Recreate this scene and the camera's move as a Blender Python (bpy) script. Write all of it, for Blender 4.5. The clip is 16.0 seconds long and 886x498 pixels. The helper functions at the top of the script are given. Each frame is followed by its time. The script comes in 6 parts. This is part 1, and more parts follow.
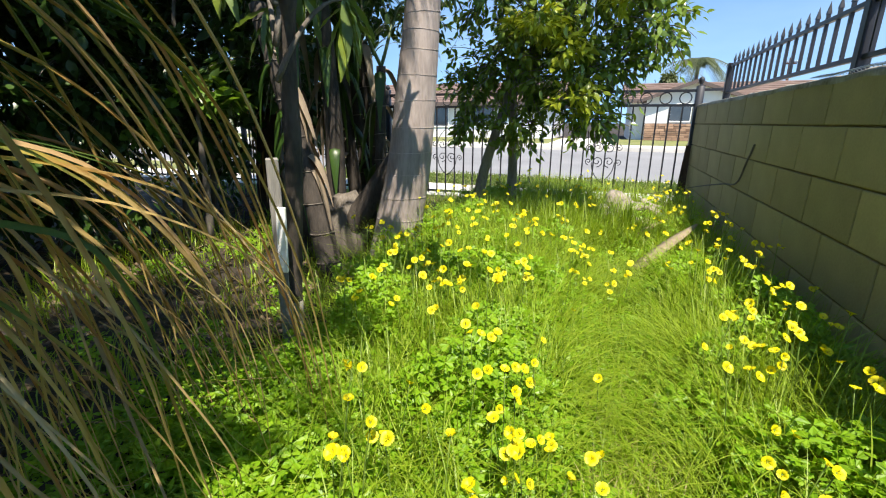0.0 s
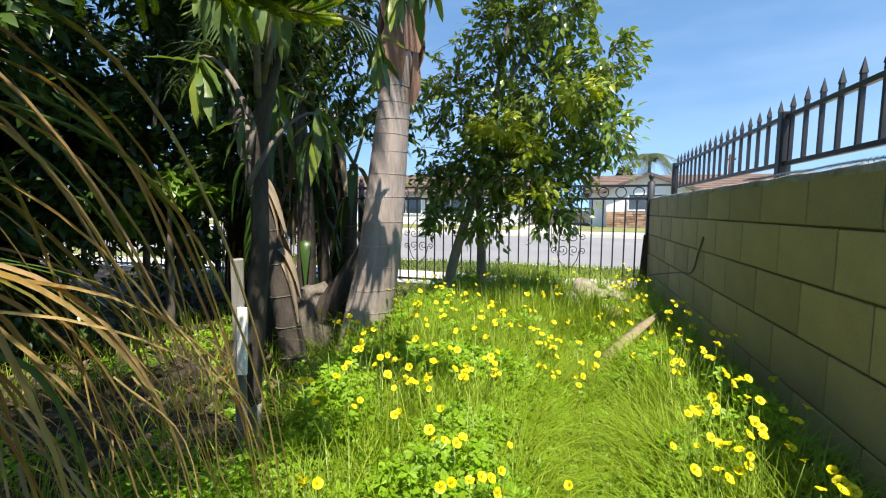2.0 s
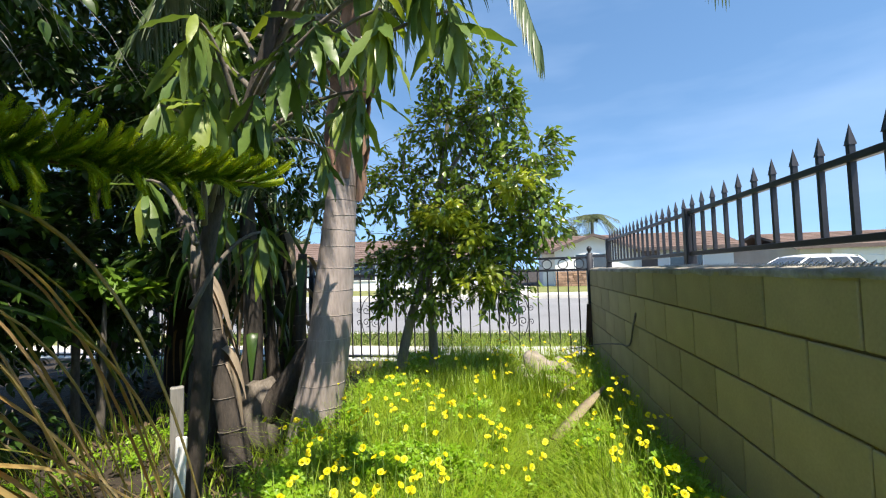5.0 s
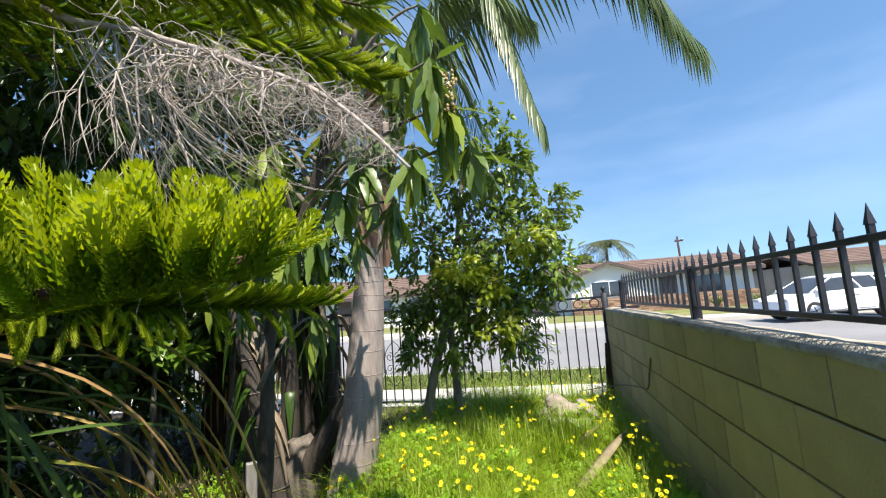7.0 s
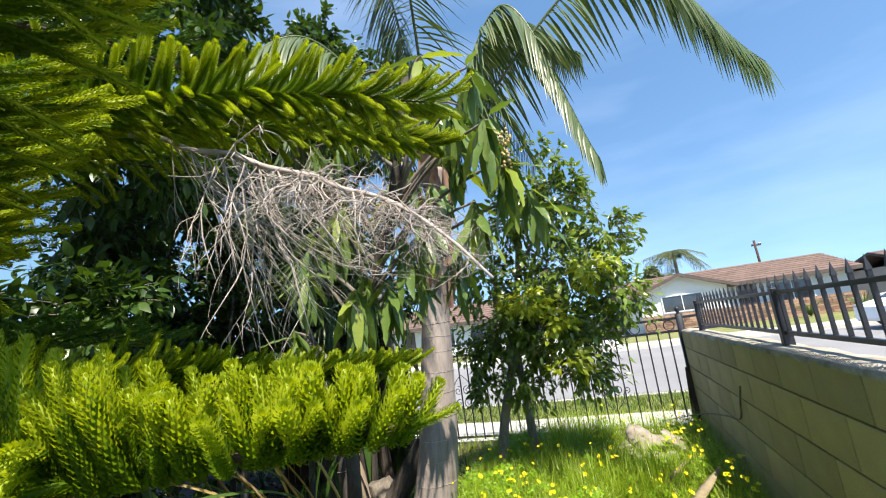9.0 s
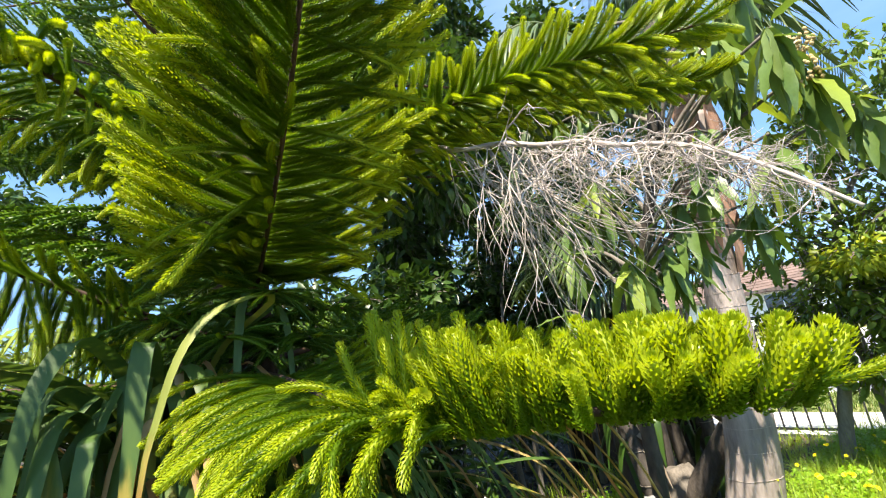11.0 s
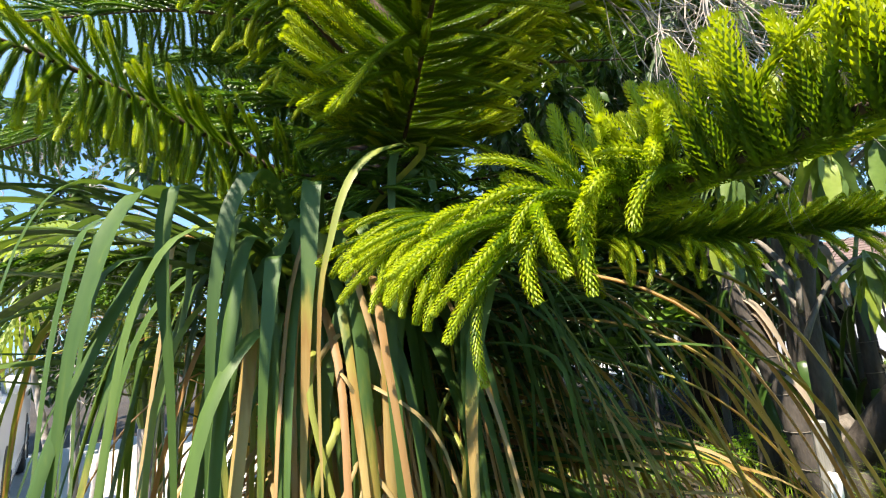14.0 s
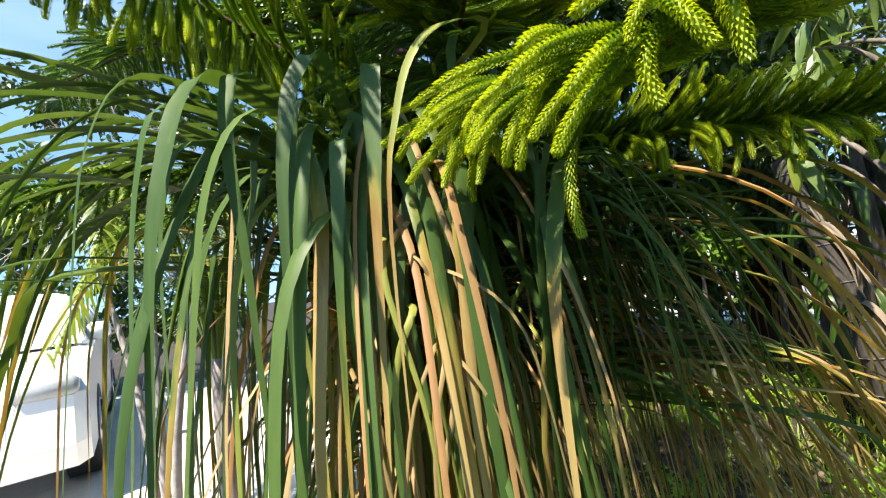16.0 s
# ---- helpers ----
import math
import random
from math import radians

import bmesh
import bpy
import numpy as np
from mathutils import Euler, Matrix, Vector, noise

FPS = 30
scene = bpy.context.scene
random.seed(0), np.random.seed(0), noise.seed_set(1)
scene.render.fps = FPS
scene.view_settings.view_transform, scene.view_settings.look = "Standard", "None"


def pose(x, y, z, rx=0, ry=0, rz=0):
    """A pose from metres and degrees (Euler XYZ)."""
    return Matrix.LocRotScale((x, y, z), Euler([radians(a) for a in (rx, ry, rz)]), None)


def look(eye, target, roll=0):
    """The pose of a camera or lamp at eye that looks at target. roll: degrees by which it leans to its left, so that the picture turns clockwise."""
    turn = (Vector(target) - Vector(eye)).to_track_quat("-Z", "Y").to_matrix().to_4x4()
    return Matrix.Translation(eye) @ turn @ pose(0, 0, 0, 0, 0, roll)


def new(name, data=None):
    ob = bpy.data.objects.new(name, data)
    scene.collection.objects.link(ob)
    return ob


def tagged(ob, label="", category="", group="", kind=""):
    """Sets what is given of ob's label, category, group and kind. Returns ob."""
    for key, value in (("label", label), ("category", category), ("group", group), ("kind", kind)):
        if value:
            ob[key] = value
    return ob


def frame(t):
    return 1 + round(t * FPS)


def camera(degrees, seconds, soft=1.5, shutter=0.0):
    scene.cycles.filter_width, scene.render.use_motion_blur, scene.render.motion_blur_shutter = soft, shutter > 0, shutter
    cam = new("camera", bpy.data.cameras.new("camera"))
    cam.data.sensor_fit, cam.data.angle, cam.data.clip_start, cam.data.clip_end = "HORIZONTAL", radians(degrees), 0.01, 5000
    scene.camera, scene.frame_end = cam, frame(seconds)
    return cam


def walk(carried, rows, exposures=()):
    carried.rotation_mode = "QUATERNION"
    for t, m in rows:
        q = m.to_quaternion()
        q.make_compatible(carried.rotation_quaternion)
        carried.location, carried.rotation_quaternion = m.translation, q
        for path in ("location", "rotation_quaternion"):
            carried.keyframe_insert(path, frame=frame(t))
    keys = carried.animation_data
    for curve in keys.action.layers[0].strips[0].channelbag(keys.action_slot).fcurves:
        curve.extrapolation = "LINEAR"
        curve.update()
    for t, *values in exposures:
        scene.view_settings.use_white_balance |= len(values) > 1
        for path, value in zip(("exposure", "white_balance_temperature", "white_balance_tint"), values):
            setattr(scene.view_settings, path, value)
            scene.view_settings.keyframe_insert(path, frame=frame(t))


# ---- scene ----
cam = camera(90.3, 16.0, 1.15)
EXPOSURE = 1.15
PATH = [
    (0, (0.079, 0.027, 1.14), (-0.568, 1.836, 0.586), 0.3),
    (0.5, (0.058, 0.041, 1.135), (-0.56, 1.884, 0.665), 0.4),
    (1, (0.064, 0.051, 1.114), (-0.584, 1.898, 0.707), -0.9),
    (1.5, (0.085, 0.047, 1.123), (-0.557, 1.905, 0.751), -0.4),
    (2, (0.108, 0.024, 1.183), (-0.451, 1.936, 1.004), 0.4),
    (2.5, (0.109, 0.005, 1.217), (-0.497, 1.908, 1.115), -1.2),
    (3, (0.124, -0.009, 1.236), (-0.472, 1.9, 1.201), -2.0),
    (3.5, (0.151, 0.003, 1.269), (-0.342, 1.941, 1.236), -0.1),
    (4, (0.181, -0.003, 1.298), (-0.22, 1.956, 1.34), -0.6),
    (4.2, (0.181, -0.009, 1.298), (-0.2, 1.954, 1.363), -0.6),
    (6.3, (0.168, -0.204, 1.465), (-0.202, 1.755, 1.619), -3.4),
    (6.5, (0.195, -0.238, 1.474), (-0.179, 1.718, 1.661), -3.5),
    (7, (0.186, -0.302, 1.513), (-0.226, 1.639, 1.759), -4.2),
    (7.5, (0.194, -0.338, 1.55), (-0.239, 1.594, 1.838), -4.3),
    (8, (0.195, -0.363, 1.573), (-0.242, 1.562, 1.892), -3.7),
    (8.2, (0.196, -0.372, 1.587), (-0.267, 1.545, 1.916), -4.2),
    (10.3, (0.148, -0.364, 1.605), (-1.036, 1.18, 2.068), -9.2),
    (10.5, (0.15, -0.37, 1.601), (-1.151, 1.078, 2.063), -8.8),
    (11, (0.126, -0.391, 1.591), (-1.386, 0.832, 2.059), -9.4),
    (11.5, (0.106, -0.415, 1.588), (-1.511, 0.67, 2.046), -9.2),
    (12, (0.089, -0.433, 1.565), (-1.588, 0.563, 2.008), -9.1),
    (12.5, (0.083, -0.443, 1.557), (-1.649, 0.466, 1.974), -8.4),
    (13, (0.049, -0.454, 1.518), (-1.696, 0.433, 1.928), -7.0),
    (13.5, (0.021, -0.443, 1.47), (-1.752, 0.406, 1.837), -6.0),
    (14, (-0.007, -0.448, 1.433), (-1.796, 0.386, 1.752), -5.9),
    (14.5, (-0.027, -0.49, 1.442), (-1.844, 0.299, 1.721), -7.1),
    (15, (-0.036, -0.516, 1.423), (-1.883, 0.209, 1.676), -6.7),
    (15.5, (-0.057, -0.517, 1.383), (-1.929, 0.165, 1.563), -5.6),
    (16, (-0.078, -0.487, 1.333), (-1.961, 0.175, 1.469), -7.4),
]
walk(cam, [(t, look(eye, target, roll)) for t, eye, target, roll in PATH], [(0.0, EXPOSURE, 6850, 11), (8.2, EXPOSURE - 0.05, 6800, 11), (10.5, EXPOSURE + 0.60, 7050, 11), (13.0, EXPOSURE + 0.68, 7050, 11), (16.0, EXPOSURE + 0.46, 6850, 11)])

# ---- world and sun ----
SUN_DIR = Vector((0.28, -0.40, 0.87)).normalized()
world = bpy.data.worlds.new("sky")
world.use_nodes = True
scene.world = world
wn = world.node_tree.nodes
sky = wn.new("ShaderNodeTexSky")
sky.sky_type = "NISHITA"
sky.sun_disc = False
sky.sun_elevation = math.asin(SUN_DIR.z)
sky.sun_rotation = math.atan2(SUN_DIR.x, SUN_DIR.y)
sky.air_density, sky.dust_density, sky.ozone_density = 0.95, 0.05, 2.4
up = wn.new("ShaderNodeVectorMath")
up.operation = "ADD"
up.inputs[1].default_value = (0, 0, 0.20)
un = wn.new("ShaderNodeVectorMath")
un.operation = "NORMALIZE"
gen = wn.new("ShaderNodeTexCoord")
world.node_tree.links.new(gen.outputs["Generated"], up.inputs[0])
world.node_tree.links.new(up.outputs[0], un.inputs[0])
world.node_tree.links.new(un.outputs[0], sky.inputs["Vector"])
bg = wn["Background"]
bg.inputs["Strength"].default_value = 0.13
wl = world.node_tree.links
# thin high cloud low over the street, a soft mix into the sky
tc = wn.new("ShaderNodeTexCoord")
cl = wn.new("ShaderNodeTexNoise")
cl.inputs["Scale"].default_value = 1.6
cl.inputs["Detail"].default_value = 5
mp = wn.new("ShaderNodeMapping")
mp.inputs["Scale"].default_value = (1, 1, 4)
wl.new(tc.outputs["Generated"], mp.inputs["Vector"])
wl.new(mp.outputs["Vector"], cl.inputs["Vector"])
cr = wn.new("ShaderNodeMapRange")
cr.inputs["From Min"].default_value, cr.inputs["From Max"].default_value = 0.48, 0.75
cr.inputs["To Max"].default_value = 0.11
wl.new(cl.outputs["Fac"], cr.inputs["Value"])
cm = wn.new("ShaderNodeMix")
cm.data_type = "RGBA"
wl.new(cr.outputs["Result"], cm.inputs[0])
wl.new(sky.outputs["Color"], cm.inputs[6])
cm.inputs[7].default_value = (6.3, 7.2, 8.8, 1)
hs = wn.new("ShaderNodeHueSaturation")
hs.inputs["Saturation"].default_value = 1.10
hs.inputs["Hue"].default_value = 0.494
hs.inputs["Value"].default_value = 0.97
wl.new(cm.outputs[2], hs.inputs["Color"])
wl.new(hs.outputs["Color"], bg.inputs["Color"])

sun_data = bpy.data.lights.new("sun", "SUN")
sun_data.energy, sun_data.angle, sun_data.color = 4.6, radians(0.55), (1.0, 0.94, 0.84)
sun = new("sun", sun_data)
sun.rotation_euler = SUN_DIR.to_track_quat("Z", "Y").to_euler()


# ---- materials ----
def nodes_of(name):
    m = bpy.data.materials.new(name)
    m.use_nodes = True
    nt = m.node_tree
    return m, nt, nt.nodes["Principled BSDF"]


def noise_node(nt, scale, detail=4, vec="Object", stretch=None):
    t = nt.nodes.new("ShaderNodeTexCoord")
    n = nt.nodes.new("ShaderNodeTexNoise")
    n.inputs["Scale"].default_value, n.inputs["Detail"].default_value = scale, detail
    if stretch:
        mpn = nt.nodes.new("ShaderNodeMapping")
        mpn.inputs["Scale"].default_value = stretch
        nt.links.new(t.outputs[vec], mpn.inputs["Vector"])
        nt.links.new(mpn.outputs["Vector"], n.inputs["Vector"])
    else:
        nt.links.new(t.outputs[vec], n.inputs["Vector"])
    return n.outputs["Fac"]


def ramp(nt, fac, *stops):
    r = nt.nodes.new("ShaderNodeValToRGB")
    els = r.color_ramp.elements
    while len(els) < len(stops):
        els.new(0.5)
    for e, (p, c) in zip(els, stops):
        e.position, e.color = p, (*c, 1)
    nt.links.new(fac, r.inputs["Fac"])
    return r.outputs["Color"]


def mixc(nt, fac, a, b, mode="MIX"):
    n = nt.nodes.new("ShaderNodeMix")
    n.data_type, n.blend_type = "RGBA", mode
    for v, i in ((fac, 0), (a, 6), (b, 7)):
        if isinstance(v, (int, float)):
            n.inputs[i].default_value = v
        elif isinstance(v, tuple):
            n.inputs[i].default_value = (*v, 1)
        else:
            nt.links.new(v, n.inputs[i])
    return n.outputs[2]


def bump(nt, bsdf, fac, strength=0.4, dist=0.01):
    b = nt.nodes.new("ShaderNodeBump")
    b.inputs["Strength"].default_value, b.inputs["Distance"].default_value = strength, dist
    nt.links.new(fac, b.inputs["Height"])
    nt.links.new(b.outputs["Normal"], bsdf.inputs["Normal"])


def rnd(nt, island):
    if island:
        return nt.nodes.new("ShaderNodeNewGeometry").outputs["Random Per Island"]
    return nt.nodes.new("ShaderNodeObjectInfo").outputs["Random"]


def plain(name, a, b, scale=6.0, rough=0.8, bumps=0.3, bscale=60.0, metal=0.0, stretch=None, dist=0.004, vary=0.0, spec=0.5):
    """A surface that runs from colour a to b over a large and a fine grain, with fine relief."""
    m, nt, p = nodes_of(name)
    big = ramp(nt, noise_node(nt, scale, 5, "Object", stretch), (0.32, a), (0.7, b))
    fine = noise_node(nt, bscale, 3, "Object", stretch)
    col = mixc(nt, 0.35, big, ramp(nt, fine, (0.3, a), (0.72, b)))
    if vary:
        col = mixc(nt, vary, col, ramp(nt, rnd(nt, False), (0.0, tuple(c * 0.55 for c in a)), (1.0, tuple(min(1, c * 1.35) for c in b))))
    nt.links.new(col, p.inputs["Base Color"])
    p.inputs["Roughness"].default_value, p.inputs["Metallic"].default_value = rough, metal
    p.inputs["Specular IOR Level"].default_value = spec
    if bumps:
        bump(nt, p, fine, bumps, dist)
    return m


def leafy(name, a, b, c=None, rough=0.42, through_light=0.35, island=True, scale=25.0, spec=0.5, warm=(1.25, 1.2, 0.5), stretch=None):
    """A leaf: colour a to b from leaf to leaf, mottled towards c, glossy above and letting light through."""
    m, nt, p = nodes_of(name)
    base = ramp(nt, rnd(nt, island), (0.0, a), (0.55, b), (1.0, c or b))
    mott = noise_node(nt, scale, 3, "Object", stretch)
    col = mixc(nt, 0.45, base, mixc(nt, mott, tuple(x * 0.6 for x in a), b))
    nt.links.new(col, p.inputs["Base Color"])
    p.inputs["Roughness"].default_value = rough
    p.inputs["Specular IOR Level"].default_value = spec
    tr = nt.nodes.new("ShaderNodeBsdfTranslucent")
    tint = mixc(nt, 1.0, col, warm, "MULTIPLY")
    nt.links.new(tint, tr.inputs["Color"])
    mx = nt.nodes.new("ShaderNodeMixShader")
    mx.inputs[0].default_value = through_light
    out = nt.nodes["Material Output"]
    nt.links.new(p.outputs[0], mx.inputs[1])
    nt.links.new(tr.outputs[0], mx.inputs[2])
    nt.links.new(mx.outputs[0], out.inputs["Surface"])
    bump(nt, p, noise_node(nt, scale * 4, 2), 0.15, 0.002)
    return m


M_SOIL = plain("soil", (0.016, 0.012, 0.008), (0.052, 0.037, 0.024), 1.2, 0.95, 0.9, 22, dist=0.03)
M_BLOCK = plain("painted_block", (0.27, 0.22, 0.105), (0.43, 0.35, 0.175), 4.0, 0.9, 0.6, 90, vary=0.20, dist=0.003)
M_MORTAR = plain("painted_mortar", (0.17, 0.13, 0.05), (0.27, 0.21, 0.085), 6, 0.95, 0.7, 120, dist=0.004)
M_CAP = plain("cement_cap", (0.17, 0.145, 0.095), (0.50, 0.46, 0.39), 7, 0.95, 0.8, 45, dist=0.01)
M_IRON = plain("black_iron", (0.010, 0.011, 0.015), (0.028, 0.030, 0.038), 8, 0.42, 0.25, 120, metal=0.2, dist=0.001)
M_LATH = plain("galvanised_lath", (0.3, 0.3, 0.3), (0.6, 0.6, 0.58), 30, 0.45, 0.1, 90, metal=0.8)
M_CONC = plain("concrete", (0.42, 0.40, 0.36), (0.62, 0.59, 0.53), 0.9, 0.92, 0.4, 40, dist=0.004)
M_ROAD = plain("asphalt", (0.16, 0.16, 0.165), (0.25, 0.25, 0.255), 0.35, 0.9, 0.5, 70, dist=0.006)
M_LAWN = plain("lawn", (0.10, 0.13, 0.03), (0.26, 0.25, 0.09), 0.8, 0.95, 0.9, 18, dist=0.05)
M_PALMBARK = plain("palm_trunk", (0.19, 0.155, 0.138), (0.42, 0.355, 0.32), 4, 0.85, 0.5, 26, stretch=(3, 3, 0.7), dist=0.006)
M_SCAR = plain("palm_scar", (0.26, 0.21, 0.185), (0.50, 0.43, 0.38), 14, 0.9, 0.5, 40, dist=0.004)
M_BROWNBOOT = plain("dry_sheath", (0.16, 0.075, 0.045), (0.38, 0.22, 0.14), 7, 0.8, 0.5, 60, stretch=(4, 4, 0.6), dist=0.004)
M_BARK = plain("grey_bark", (0.075, 0.062, 0.048), (0.22, 0.19, 0.155), 9, 0.9, 0.7, 55, stretch=(2, 2, 0.6), dist=0.006)
M_PALEBARK = plain("pale_bark", (0.16, 0.135, 0.11), (0.36, 0.32, 0.27), 9, 0.9, 0.6, 55, stretch=(2, 2, 0.6), dist=0.005)
# brown bark with the deep shade under the trees darkened into its colour
M_SHADESTEM = plain("stem_painted_shade", (0.020, 0.017, 0.013), (0.085, 0.068, 0.054), 9, 0.9, 0.7, 50, stretch=(2, 2, 0.6), dist=0.006)
M_DARKBARK = plain("red_brown_bark", (0.034, 0.018, 0.012), (0.095, 0.050, 0.032), 10, 0.9, 0.7, 60, dist=0.005)
M_DEADTWIG = plain("dead_twig", (0.22, 0.18, 0.155), (0.52, 0.455, 0.41), 20, 0.8, 0.3, 120, vary=0.15)
M_STAKE = plain("weathered_board", (0.13, 0.12, 0.105), (0.33, 0.31, 0.28), 5, 0.85, 0.5, 40, stretch=(8, 8, 0.5), dist=0.003)
M_DRYWOOD = plain("dry_wood", (0.14, 0.11, 0.085), (0.46, 0.40, 0.33), 6, 0.9, 0.7, 40, stretch=(3, 3, 1), dist=0.008, vary=0.2)
M_STONE = plain("ledger_stone", (0.14, 0.07, 0.045), (0.42, 0.27, 0.18), 3, 0.85, 0.4, 30, vary=0.5, dist=0.01)
M_STUCCO = plain("white_stucco", (0.62, 0.62, 0.61), (0.76, 0.75, 0.73), 0.8, 0.9, 0.3, 40)
M_STUCCO2 = plain("cream_stucco", (0.52, 0.48, 0.41), (0.66, 0.62, 0.55), 0.8, 0.9, 0.3, 40)
M_ROOF = plain("brown_shingle", (0.09, 0.058, 0.045), (0.20, 0.135, 0.11), 1.2, 0.92, 0.5, 14, stretch=(1, 1, 5), dist=0.02)
M_FASCIA = plain("dark_fascia", (0.07, 0.05, 0.045), (0.12, 0.09, 0.08), 4, 0.7, 0.1, 30)
M_WHITE = plain("white_paint", (0.74, 0.74, 0.73), (0.82, 0.82, 0.81), 1.5, 0.5, 0.05, 30)
M_CARWHITE = plain("white_car_paint", (0.76, 0.77, 0.78), (0.80, 0.81, 0.82), 0.5, 0.25, 0.0)
M_CARDARK = plain("dark_car_paint", (0.02, 0.022, 0.025), (0.035, 0.037, 0.04), 0.5, 0.25, 0.0)
M_TYRE = plain("tyre_rubber", (0.015, 0.015, 0.015), (0.03, 0.03, 0.03), 8, 0.85, 0.2, 40)
M_RIM = plain("alloy_rim", (0.35, 0.36, 0.37), (0.55, 0.56, 0.57), 8, 0.35, 0.0, metal=0.9)
M_REDLAMP = plain("red_lamp", (0.25, 0.01, 0.01), (0.4, 0.02, 0.02), 8, 0.2, 0.0)
M_GLASS = plain("dark_glass", (0.03, 0.035, 0.04), (0.06, 0.065, 0.07), 2, 0.06, 0.0, spec=0.8)
# pale grey base colour paints in the sky's reflection on the glass
M_PALEGLASS = plain("glass_painted_reflection", (0.30, 0.32, 0.34), (0.42, 0.44, 0.45), 2, 0.08, 0.0, spec=0.9)

M_NEEDLE = leafy("pine_needle", (0.078, 0.168, 0.010), (0.130, 0.230, 0.012), (0.21, 0.30, 0.016), 0.40, 0.58, True, 30, warm=(1.5, 1.35, 0.4))
# yellow of new growth, also painting sunlight onto the shoot ends
M_NEEDLE_TIP = leafy("pine_new_and_lit_tips", (0.27, 0.38, 0.012), (0.39, 0.47, 0.016), (0.48, 0.52, 0.022), 0.5, 0.48, True, 30)
# darker copy of the needle, shade put into the colour of the joined branches
M_NEEDLE_FAR = leafy("pine_needle_painted_shade", (0.06, 0.15, 0.012), (0.10, 0.21, 0.014), (0.20, 0.30, 0.018), 0.42, 0.40, True, 30)
def strap_material(name, a, b, c):
    """A strap leaf, green to tan by how far it has dried (the mesh's own 'age'), streaked along its length."""
    m, nt, p = nodes_of(name)
    streak = noise_node(nt, 9, 4, "Object", (8, 8, 0.5))
    green = mixc(nt, 0.5, ramp(nt, rnd(nt, False), (0.0, a), (0.55, b), (1.0, c)), mixc(nt, streak, tuple(x * 0.6 for x in a), c))
    age = nt.nodes.new("ShaderNodeAttribute")
    age.attribute_name = "age"
    sh = nt.nodes.new("ShaderNodeMath")
    sh.operation = "MULTIPLY_ADD"
    nt.links.new(streak, sh.inputs[0])
    sh.inputs[1].default_value, sh.inputs[2].default_value = 0.9, -0.45
    ad = nt.nodes.new("ShaderNodeMath")
    ad.operation = "MULTIPLY_ADD"
    nt.links.new(age.outputs["Fac"], ad.inputs[0])
    nt.links.new(sh.outputs[0], ad.inputs[2])
    ad.inputs[1].default_value = 1.5
    k = nt.nodes.new("ShaderNodeClamp")
    nt.links.new(ad.outputs[0], k.inputs[0])
    dry = ramp(nt, k.outputs[0], (0.2, (0.16, 0.19, 0.035)), (0.45, (0.33, 0.27, 0.06)), (0.7, (0.33, 0.19, 0.055)), (1.0, (0.46, 0.33, 0.125)))
    fade = nt.nodes.new("ShaderNodeMapRange")
    fade.inputs["From Min"].default_value, fade.inputs["From Max"].default_value = 0.12, 0.42
    nt.links.new(k.outputs[0], fade.inputs["Value"])
    col = mixc(nt, fade.outputs["Result"], green, dry)
    nt.links.new(col, p.inputs["Base Color"])
    p.inputs["Roughness"].default_value = 0.48
    p.inputs["Specular IOR Level"].default_value = 0.28
    tr = nt.nodes.new("ShaderNodeBsdfTranslucent")
    nt.links.new(mixc(nt, 1.0, col, (1.25, 1.15, 0.5), "MULTIPLY"), tr.inputs["Color"])
    mx = nt.nodes.new("ShaderNodeMixShader")
    mx.inputs[0].default_value = 0.30
    nt.links.new(p.outputs[0], mx.inputs[1])
    nt.links.new(tr.outputs[0], mx.inputs[2])
    nt.links.new(mx.outputs[0], nt.nodes["Material Output"].inputs["Surface"])
    bump(nt, p, streak, 0.2, 0.002)
    return m


M_STRAP = strap_material("strap_leaf", (0.040, 0.092, 0.024), (0.068, 0.135, 0.032), (0.125, 0.195, 0.042))
M_STRAPYEL = strap_material("yellowing_strap", (0.13, 0.20, 0.035), (0.26, 0.31, 0.055), (0.36, 0.36, 0.08))
M_STRAPDRY = leafy("dry_strap", (0.30, 0.15, 0.05), (0.52, 0.31, 0.12), (0.58, 0.44, 0.23), 0.6, 0.3, False, 12, warm=(1.2, 0.95, 0.6), stretch=(8, 8, 0.5))
M_STRAPTAN = leafy("tan_strap", (0.25, 0.165, 0.06), (0.39, 0.285, 0.11), (0.47, 0.37, 0.18), 0.6, 0.3, False, 12, warm=(1.2, 1.0, 0.6), stretch=(8, 8, 0.5))
M_MANGO = leafy("mango_leaf", (0.09, 0.16, 0.035), (0.15, 0.235, 0.055), (0.23, 0.30, 0.09), 0.36, 0.32, False, 20)
M_MANGOY = leafy("young_mango_leaf", (0.22, 0.30, 0.04), (0.30, 0.38, 0.06), None, 0.35, 0.4, False, 20)
M_FICUS = leafy("fig_leaf", (0.11, 0.185, 0.03), (0.18, 0.275, 0.05), (0.27, 0.37, 0.075), 0.24, 0.35, True, 25, spec=0.6)
M_FICUSY = leafy("young_fig_leaf", (0.30, 0.38, 0.03), (0.44, 0.49, 0.045), None, 0.3, 0.42, True, 25)
M_HEDGE = leafy("shrub_leaf", (0.024, 0.06, 0.010), (0.052, 0.11, 0.018), (0.085, 0.15, 0.025), 0.35, 0.3, True, 25)
M_BRIGHT = leafy("bright_shrub_leaf", (0.10, 0.20, 0.025), (0.17, 0.30, 0.04), None, 0.35, 0.4, True, 25)
M_GRASS = leafy("grass_blade", (0.17, 0.28, 0.014), (0.30, 0.43, 0.026), (0.46, 0.55, 0.075), 0.45, 0.42, True, 10)
